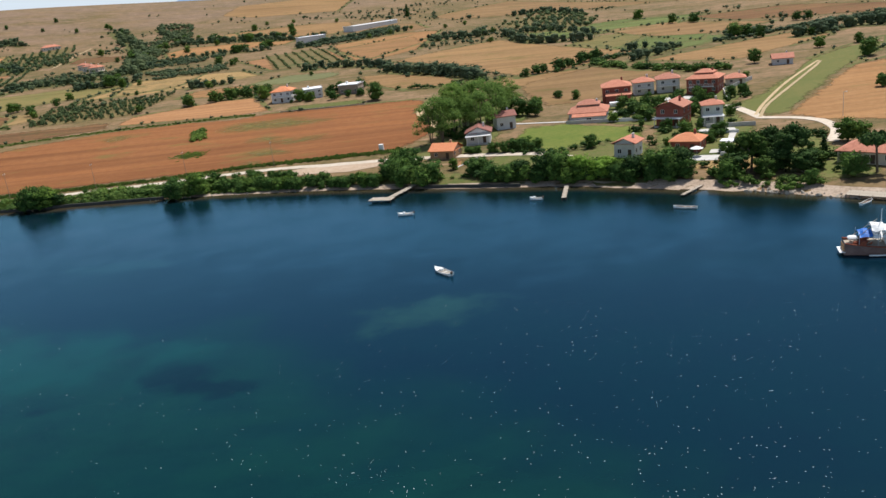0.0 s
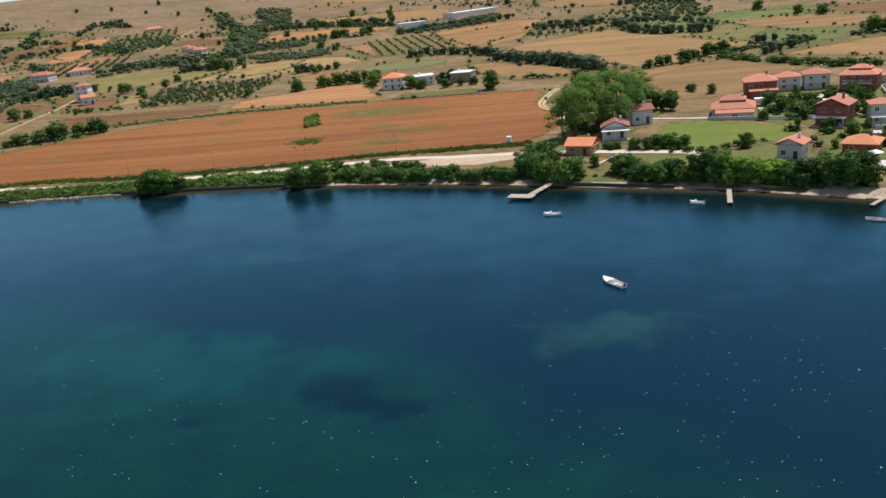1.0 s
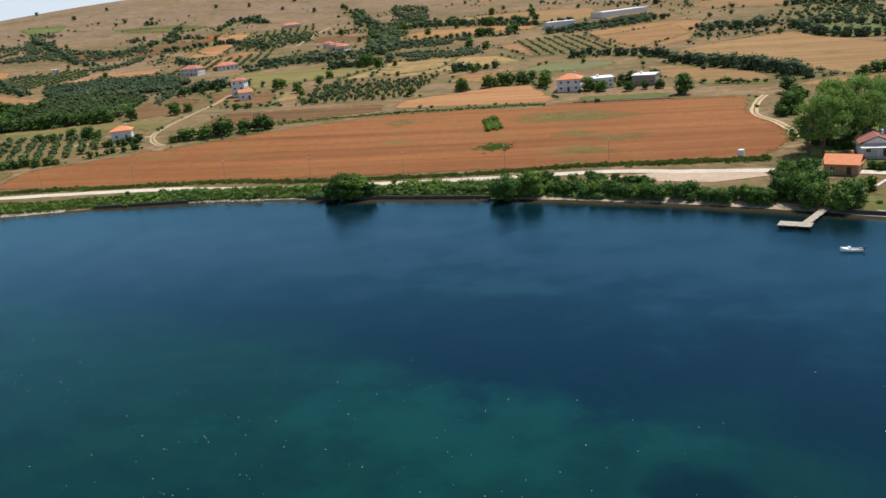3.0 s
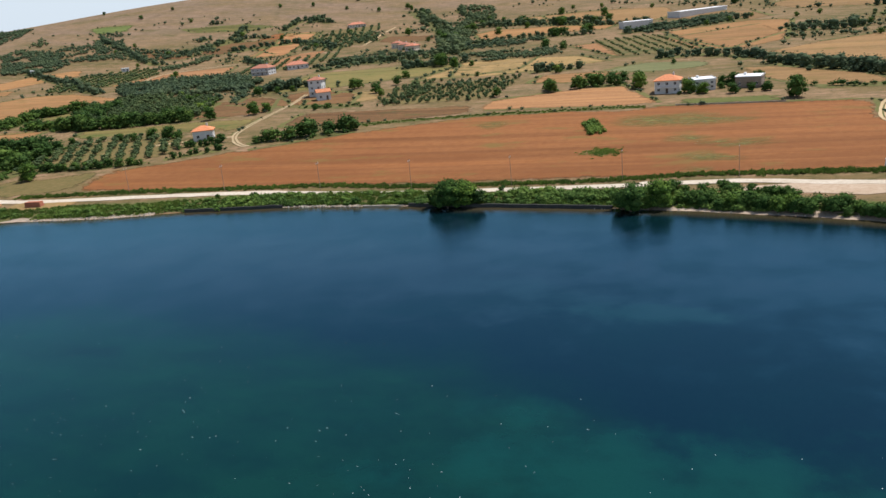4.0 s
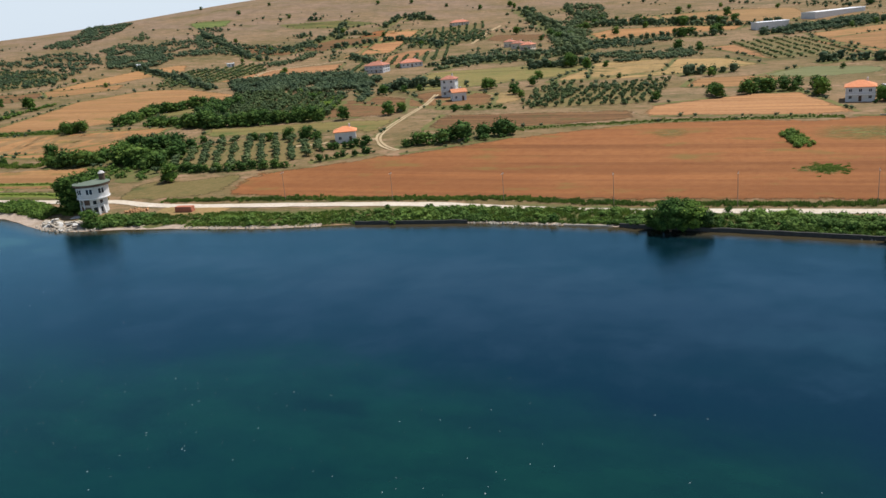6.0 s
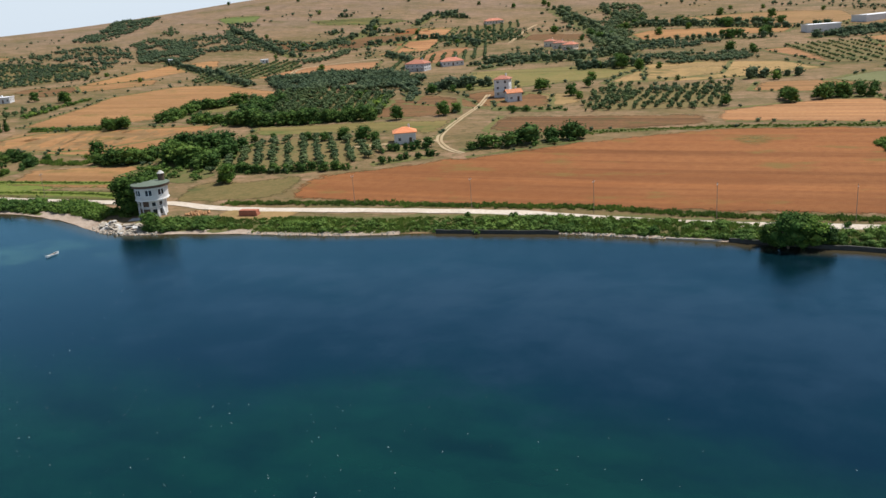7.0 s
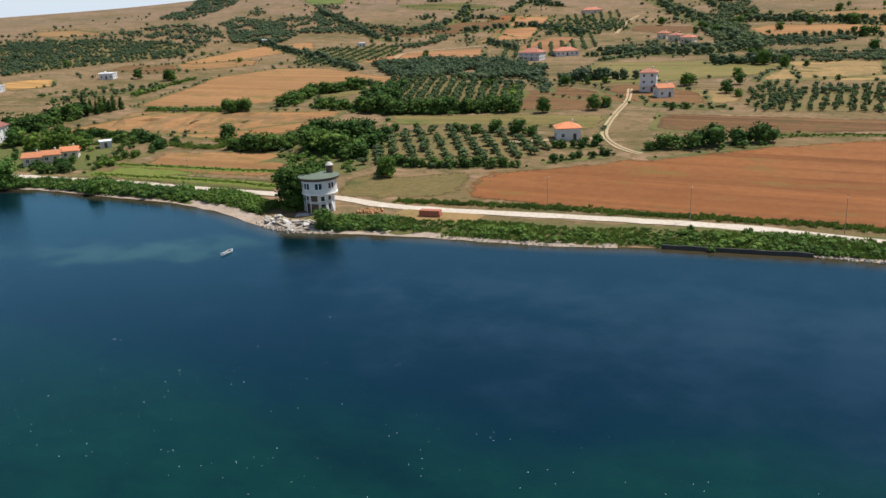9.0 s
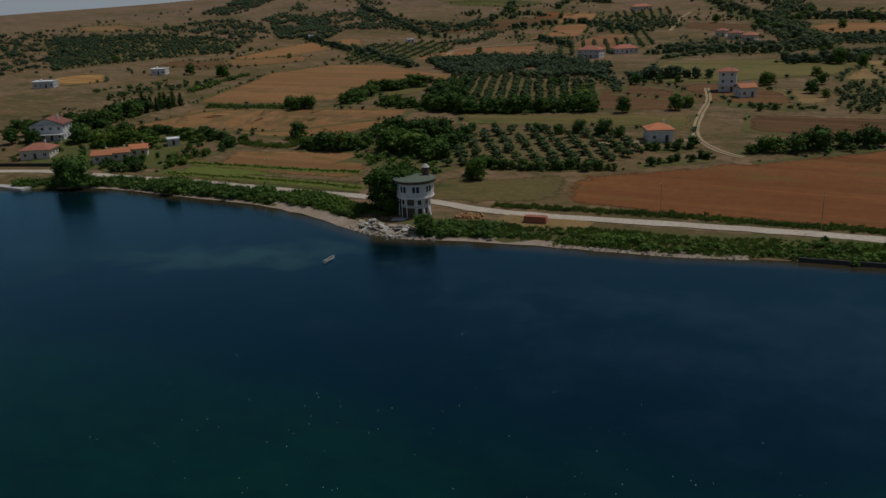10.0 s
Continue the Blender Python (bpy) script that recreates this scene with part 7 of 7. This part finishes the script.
def fishing_ship(x, y, turn):
    base = thing("fishing_ship", pose(x, y, 0, 0, 0, turn), "old wooden fishing ship with blue and white tarpaulins, moored", "ship")
    length, beam = 19.0, 5.4
    rings = hull_rings(length, beam, 1.95, 0.8, 0.62, 13)
    rings = [[(a, b, c + (0.25 * max(0, (-a / length) * 2) ** 2 if c > 1 else 0)) for a, b, c in r] for r in rings]
    v, f = skin(rings)
    solid("hull", v, f, HULL_BROWN, base, "weathered brown and grey hull")
    v, f = skin([[(r[0][0], r[0][1] * 0.94, 1.75), (r[5][0], r[5][1] * 0.94, 1.75)] for r in rings])
    solid("deck", v, f[:-1], WOOD, base)
    rub = bmesh.new()
    for side in (0, 5):
        for a, b in zip(rings, rings[1:]):
            rod(rub, a[side], b[side], 0.11, 0.11, 5)
    part("bulwark_rail", rub, RUST, base)
    boxed("transom", (-9.66, -9.46, -1.3, 1.3, 0.25, 1.7), EARTH, base, "faded pinkish transom", 0.04)
    cabin = boxed("cabin", (-3.4, 1.6, -1.5, 1.5, 1.75, 4.2), WHITE, base, "white deck cabin", 0.1)
    boxed("cabin_roof", (-3.7, 1.9, -1.75, 1.75, 4.2, 4.36), WHITE, cabin, bevel=0.05)
    for k in range(4):
        for s in (-1, 1):
            boxed("cabin_window", (-2.9 + k * 1.2, -2.1 + k * 1.2, s * 1.53 - 0.03, s * 1.53 + 0.03, 2.9, 3.7), GLASS, cabin)
    for name, x0, reach, mat, label, wob in (("tarpaulin", -7.4, 2.0, BLUE_TARP, "crumpled blue tarpaulin", 1), ("awning", -5.3, 3.4, WHITE, "white canvas awning", 2), ("awning", -5.6, 1.9, WHITE, "white canvas awning", 4)):
        g = 8
        v = []
        for i in range(g + 1):
            for j in range(g + 1):
                a, b = x0 + reach * i / g, -1.9 + 3.8 * j / g
                v.append((a, b, 4.0 - 0.2 * b * b + (0, -0.25, 0, 1.1)[wob - 1] + 0.45 * noise.noise(Vector((a * 0.9, b * 0.9, wob * 5.0)))))
        solid(name, v, [(i * (g + 1) + j, (i + 1) * (g + 1) + j, (i + 1) * (g + 1) + j + 1, i * (g + 1) + j + 1) for i in range(g) for j in range(g)], mat, base, label)
    for px in (-7.4, -4.6):
        for py in (-1.8, 1.8):
            part("awning_post", rod(bmesh.new(), (px, py, 1.7), (px, py, 3.9), 0.05, 0.05, 6), METAL, base)
    part("mast", rod(bmesh.new(), (2.6, 0, 1.7), (2.6, 0, 10.5), 0.16, 0.07, 8), WHITE, base)
    part("mast", rod(bmesh.new(), (-3.9, 0, 1.7), (-3.9, 0, 7.5), 0.12, 0.06, 8), WHITE, base)
    part("boom", rod(bmesh.new(), (2.6, 0, 3.4), (-2.6, 0, 5.6), 0.08, 0.06, 7), WOOD, base)
    part("bowsprit", rod(bmesh.new(), (8.6, 0, 2.7), (11.2, 0, 3.4), 0.12, 0.07, 7), WOOD, base)
    part("swim_platform", box(bmesh.new(), -10.3, -9.35, -1.6, 1.6, 0.5, 0.62, 0.03), WHITE, base, "white stern platform")
    tender = boxed("tender", (-8.9, -7.3, -0.7, 0.7, 2.4, 2.9), WHITE, base, "small white dinghy on the stern", 0.2)
    part("waterline_stripe", box(bmesh.new(), -6.0, 6.5, -2.62, -2.56, 0.18, 0.42), WHITE, base, "faded white waterline stripe")
    for k, (a, b, c, e) in enumerate(((-8.6, -1.6, -5.0, 5.2), (-8.4, 1.5, -4.4, 5.6), (-6.2, -1.9, -1.0, 4.9))):
        part("spar", rod(bmesh.new(), (a, b, 2.2), (c, b * 0.4, e), 0.07, 0.05, 6), WOOD if k else POLE, base)
    heap = bmesh.new()
    for k in range(14):
        bmesh.ops.create_icosphere(heap, subdivisions=1, radius=0.5, matrix=Matrix.LocRotScale((-8.2 + 0.19 * k, math.sin(k * 2.3) * 1.1, 2.3 + 0.25 * math.cos(k * 1.7)), None, (1.0, 0.8, 0.7)))
    part("net_heap", heap, RUST, base, "heap of rust-brown fishing nets")
    boxed("crate", (-7.2, -6.3, -1.9, -1.2, 1.78, 2.5), RUST, base, "rust-red crate", 0.05)
    return tender


def pole(x, y, h, turn, label="weathered timber power pole beside the field", lamp=False):
    base = thing("power_pole" if not lamp else "street_lamp", pose(x, y, ground_at(x, y) - 0.3, 0, 0, turn), label, "pole", "poles along the field")
    part("shaft", rod(bmesh.new(), (0, 0, 0), (0, 0, h + 0.3), 0.08, 0.05, 8), CONCRETE if lamp else POLE, base)
    if lamp:
        arm = boxed("lamp_arm", (-0.05, 0.05, -1.1, 0.05, h + 0.1, h + 0.2), METAL, base)
        boxed("lamp_head", (-0.15, 0.15, -1.5, -0.95, h + 0.05, h + 0.18), WHITE, arm)
    else:
        arm = boxed("crossarm", (-0.75, 0.75, -0.06, 0.06, h - 0.35, h - 0.22), POLE, base)
        for k in (-0.6, 0, 0.6):
            part("insulator", rod(bmesh.new(), (k, 0, h - 0.22), (k, 0, h - 0.02), 0.06, 0.04, 6), WHITE, arm)


def brick_stack(x, y, turn):
    base = thing("brick_stack", pose(x, y, ground_at(x, y) + 0.05, 0, 0, turn), "long stack of red bricks beside the gravel road", "bricks")
    course = PARTS.new("course")
    bm = bmesh.new()
    for k in range(11):
        for j in range(4):
            box(bm, -2.7 + k * 0.5, -2.24 + k * 0.5, -0.95 + j * 0.48, -0.5 + j * 0.48, 0, 0.21)
    bm.to_mesh(course)
    bm.free()
    course.materials.append(BRICK)
    for k in range(7):
        ob = new("course", course)
        ob.parent = base
        ob.matrix_local = Matrix.LocRotScale((rng.normal(0, 0.03), rng.normal(0, 0.03), k * 0.225), Euler((0, 0, rng.normal(0, 0.008))), (1 - 0.012 * k, 1, 1))


lane("bank", 9.5, [(x, float(shore_at(x)) + 5.6) for x in (-441, -411, -380, -352, -342)])
lane("bank", 12.0, [(x, float(shore_at(x)) + 7.2) for x in (-299, -281, -260, -238, -212, -180, -147, -116, -81)])
lane("bank", 9.5, [(x, float(shore_at(x)) + 6.0) for x in (-81, -53, -25, 0, 20, 35)])
lane("beach", 4.2, [(x, float(shore_at(x)) + 1.8) for x in (-362, -352, -331, -315, -303, -294)])
lane("beach", 2.6, [(x, float(shore_at(x)) + 0.9) for x in (-425, -411, -380, -360)])
lane("beach", 2.8, [(x, float(shore_at(x)) + 1.0) for x in (-296, -281, -260, -238, -222)])
lane("beach", 3.4, [(x, float(shore_at(x)) + 1.1) for x in (-92, -81, -53, -25, 0, 20, 35, 45)])
lane("beach", 5.0, [(x, float(shore_at(x)) + 2.4) for x in (38, 48, 59, 68, 78, 90)])
draped("gravel_yard", ragged([(-72, 247), (-55, 242.5), (-40, 239.5), (-27, 243), (-28, 249), (-52, 251)], 5, 0.8), YARD, 0.1)
tagged(bpy.data.objects["gravel_yard"], "beige packed-earth yard beside the road", "yard", kind="structure")
draped("bare_earth", ragged([(-279, 239.5), (-268, 238), (-258, 240), (-257, 246), (-268, 246), (-279, 246)], 3, 0.9), SOIL["dry"], 0.13)
tagged(bpy.data.objects["bare_earth"], "bare trodden earth round the brick stack", "ground", kind="structure")
sea_wall(-213, -184, DARK_STONE, "low dark stone retaining wall at the waterline")
sea_wall(-147, -94, DARK_STONE, "low dark stone retaining wall at the waterline")
sea_wall(-160, -148.5, STONE, "low pale stone quay at the waterline", 0.35)
lane("beach", 1.8, [(x, float(shore_at(x)) + 0.7) for x in (-185, -178, -170, -162, -154, -147)])
rubble("shingle_stones", -184, -160, -0.5, 0.9, 110, 0.25, 0.8, STONE, "pale loose stones along the waterline")
# garden shore wall, its stone coloured dark for a shaded face
sea_wall(-16, 9, DARK_STONE, "low dark stone wall along the garden shore")
rubble("shingle_stones", -262, -222, -0.6, 1.6, 170, 0.25, 0.7, STONE, "pale loose stones along the waterline")
rubble("shore_rocks", -312, -286, -0.8, 3.5, 130, 0.3, 1.0, STONE, "pale rocks and rubble on the point")
rubble("shore_rocks", 56, 76, -1.2, 1.2, 60, 0.4, 1.1, STONE, "pale rocks along the village shore")
rubble("shingle_stones", -100, -50, -0.5, 0.8, 60, 0.2, 0.6, STONE, "pale loose stones along the waterline")
slabs(46)
rubble("earth_heap", -289.5, -283.5, 13.5, 17.5, 60, 0.5, 1.2, EARTH, "heap of orange earth and rubble beside the round house")
jetty((-18.2, 217.0), (-24.6, 204.5), 1.7, 0.75, "grey plank jetty running out from the garden")
jetty((-23.3, 203.6), (-29.4, 205.6), 3.2, 0.74, "square plank platform at the jetty's end")
jetty((20.1, 199.8), (17.9, 187.4), 1.1, 0.55, "narrow pale plank jetty")
jetty((49.2, 186.2), (43.0, 179.4), 0.9, 0.6, "narrow plank gangway over the shallows")
jetty((73.6, 167.6), (88.0, 156.0), 4.0, 0.8, "broad plank landing stage")
boxed("quay", (-475, -433, 226.2, 236, -1.5, 0.7), CONCRETE, None, "", 0.08)
tagged(bpy.data.objects["quay"], "low concrete quay on the lake shore", "quay", kind="structure")
boat(-9.4, 144.9, 126, 5.2, "white open motor boat moored off the shore")
boat(-19.2, 188.8, 176, 3.7, "white motor boat moored near the jetty")
boat(11.7, 190.5, 160, 3.0, "small white boat near the plank jetty")
boat(41.5, 170.8, 155, 4.9, "long white rowing boat", False)
boat(74.6, 161.3, 37, 4.2, "pale rowing boat tied at the landing stage", False)
boat(-300.9, 204.0, 94, 3.9, "grey-white rowing boat off the point", False)
fishing_ship(67.8, 132.4, -14)
for px, py in ((-244.4, 254.9), (-210.6, 255.4), (-179.1, 255.7), (-150.9, 255.0), (-122.6, 255.2), (-93.8, 257.5), (-65.5, 258.0)):
    pole(px, py, 8.4, 88)
for px, py in ((-357.5, 252.8), (-318.5, 246.5)):
    pole(px, py, 8.3, 88, "thin timber power pole beside the shore road")
pole(102.9, 237.7, 7.0, 120, "concrete lamp post at the village road", True)


def parasol(x, y):
    base = thing("parasol", pose(x, y, ground_at(x, y)), "open white garden parasol on a pole", "parasol")
    part("pole", rod(bmesh.new(), (0, 0, 0), (0, 0, 2.5), 0.04, 0.03, 6), METAL, base)
    part("canopy", rod(bmesh.new(), (0, 0, 2.15), (0, 0, 2.75), 1.7, 0.05, 8), WHITE, base)


def garden_wall(a, b, h, mat, label):
    a, b = Vector((*a, 0)), Vector((*b, 0))
    n = max(2, int((b - a).length / 3))
    side = Vector((b.y - a.y, a.x - b.x, 0)).normalized() * 0.12
    verts, faces = [], []
    for k in range(n + 1):
        q = a.lerp(b, k / n)
        z = ground_at(q.x, q.y)
        for s, dz in ((1, -0.3), (1, h), (-1, h), (-1, -0.3)):
            verts.append((q.x + side.x * s, q.y + side.y * s, z + dz))
        if k:
            i = (k - 1) * 4
            faces += [(i + j, i + j + 1, i + j + 5, i + j + 4) for j in range(3)]
    faces += [(0, 1, 2, 3), (n * 4 + 3, n * 4 + 2, n * 4 + 1, n * 4)]
    tagged(solid("garden_wall", verts, faces, mat), label, "wall", kind="structure")


def canopy(x, y, turn, w, d, h, label):
    base = thing("carport", pose(x, y, ground_at(x, y), 0, 0, turn), label, "carport")
    for px in (-w / 2 + 0.1, w / 2 - 0.1):
        for py in (0.1, d - 0.1):
            part("post", rod(bmesh.new(), (px, py, -0.2), (px, py, h), 0.06, 0.06, 6), METAL, base)
    boxed("roof", (-w / 2, w / 2, 0, d, h, h + 0.12), SHEET, base, "flat white sheet roof", 0.02)


def tank(x, y):
    base = thing("water_tank", pose(x, y, ground_at(x, y)), "round white water tank on a low stand", "tank")
    boxed("stand", (-0.8, 0.8, -0.8, 0.8, -0.2, 0.5), CONCRETE, base)
    part("drum", rod(bmesh.new(), (0, 0, 0.5), (0, 0, 2.1), 0.85, 0.8, 16), WHITE, base)


parasol(54.6, 210.4)
tank(-31.5, 263.5)
canopy(66.5, 276.0, -12, 7.0, 4.0, 2.5, "white flat-roofed carport between the houses")
canopy(63.5, 212.5, -28, 5.0, 3.2, 2.4, "white canopy over a garden terrace")
garden_wall((88, 300), (104, 318), 1.3, CONCRETE, "pale concrete garden wall along the meadow")
garden_wall((88, 300), (84, 282), 1.2, CONCRETE, "pale concrete garden wall along the meadow")
garden_wall((60, 208.5), (72, 203), 1.0, WHITE, "low white wall of a garden terrace")
garden_wall((29, 273), (44, 268), 1.1, CONCRETE, "pale garden wall beside the lawn")
garden_wall((44, 268), (60, 262), 1.1, WHITE, "low white garden wall between the houses")
garden_wall((60, 262), (59, 248), 1.0, WHITE, "low white garden wall between the houses")
garden_wall((66, 243), (79, 239), 1.2, CONCRETE, "pale concrete garden wall below the villa")
garden_wall((45, 297), (60, 293), 1.0, WHITE, "low white garden wall between the houses")
garden_wall((60, 236), (72, 232), 0.9, WHITE, "low white terrace wall in the garden")
for name_pts in ([(62, 236), (72, 233), (73, 239), (63, 242)], [(45, 281), (54, 278), (56, 285), (47, 288)], [(62, 296), (76, 293), (77, 299), (63, 302)], [(48, 208), (58, 204), (60, 209), (50, 213)]):
    tagged(draped("patio", name_pts, CONCRETE, 0.13), "pale paved patio between the houses", "patio", kind="structure")
canopy(48.5, 290.0, -8, 4.5, 3.0, 2.3, "white flat-roofed carport between the houses")
garden_wall((-85.2, 362.6), (-66.5, 361.8), 0.5, STONE, "low dry-stone boundary along the field")
garden_wall((-66.5, 361.8), (-47.4, 361.9), 0.5, STONE, "low dry-stone boundary along the field")
garden_wall((-478, 242), (-448, 250), 1.1, DARK_STONE, "dark stone wall along the shore road")
brick_stack(-269.9, 242.2, 8)
hill_scrub()


def foam_flecks():
    """Small solid flecks set on the lake in place of sun glints."""
    vs, fs, at = [], [], 0
    one = np.array([(-1, 0, 0), (0, -0.5, 0), (1, 0, 0), (0, 0.5, 0), (0, 0, 0.35)])
    tri = np.array([(0, 1, 4), (1, 2, 4), (2, 3, 4), (3, 0, 4)])
    for x0, x1, n in ((-290, 70, 900), (-36, 78, 1700)):
        for _ in range(n):
            x = rng.uniform(x0, x1)
            y = np.interp(-x, (-70, 0, 80, 200, 300), (38, 62, 105, 135, 140)) + abs(rng.normal(0, 16)) + rng.uniform(-18, 6)
            if n > 1000:
                y = 70 - (0.45 * x if x < 0 else 0.2 * x) + 58 * rng.random() ** 2.3
                if rng.random() > (x + 44) / 75:
                    continue
            s = rng.uniform(0.035, 0.09)
            a = rng.normal(0.2, 0.5)
            turn = np.array([[math.cos(a), math.sin(a), 0], [-math.sin(a), math.cos(a), 0], [0, 0, 1]])
            vs.append(one @ turn * s + (x, y, 0.004))
            fs.append(tri + at)
            at += 5
    ob = new("foam_flecks", tri_mesh("foam_flecks", np.concatenate(vs), np.concatenate(fs), [GLINT]))
    tagged(ob, "tiny white flecks standing in for sun glints on the lake", "foam", kind="stuff")


foam_flecks()
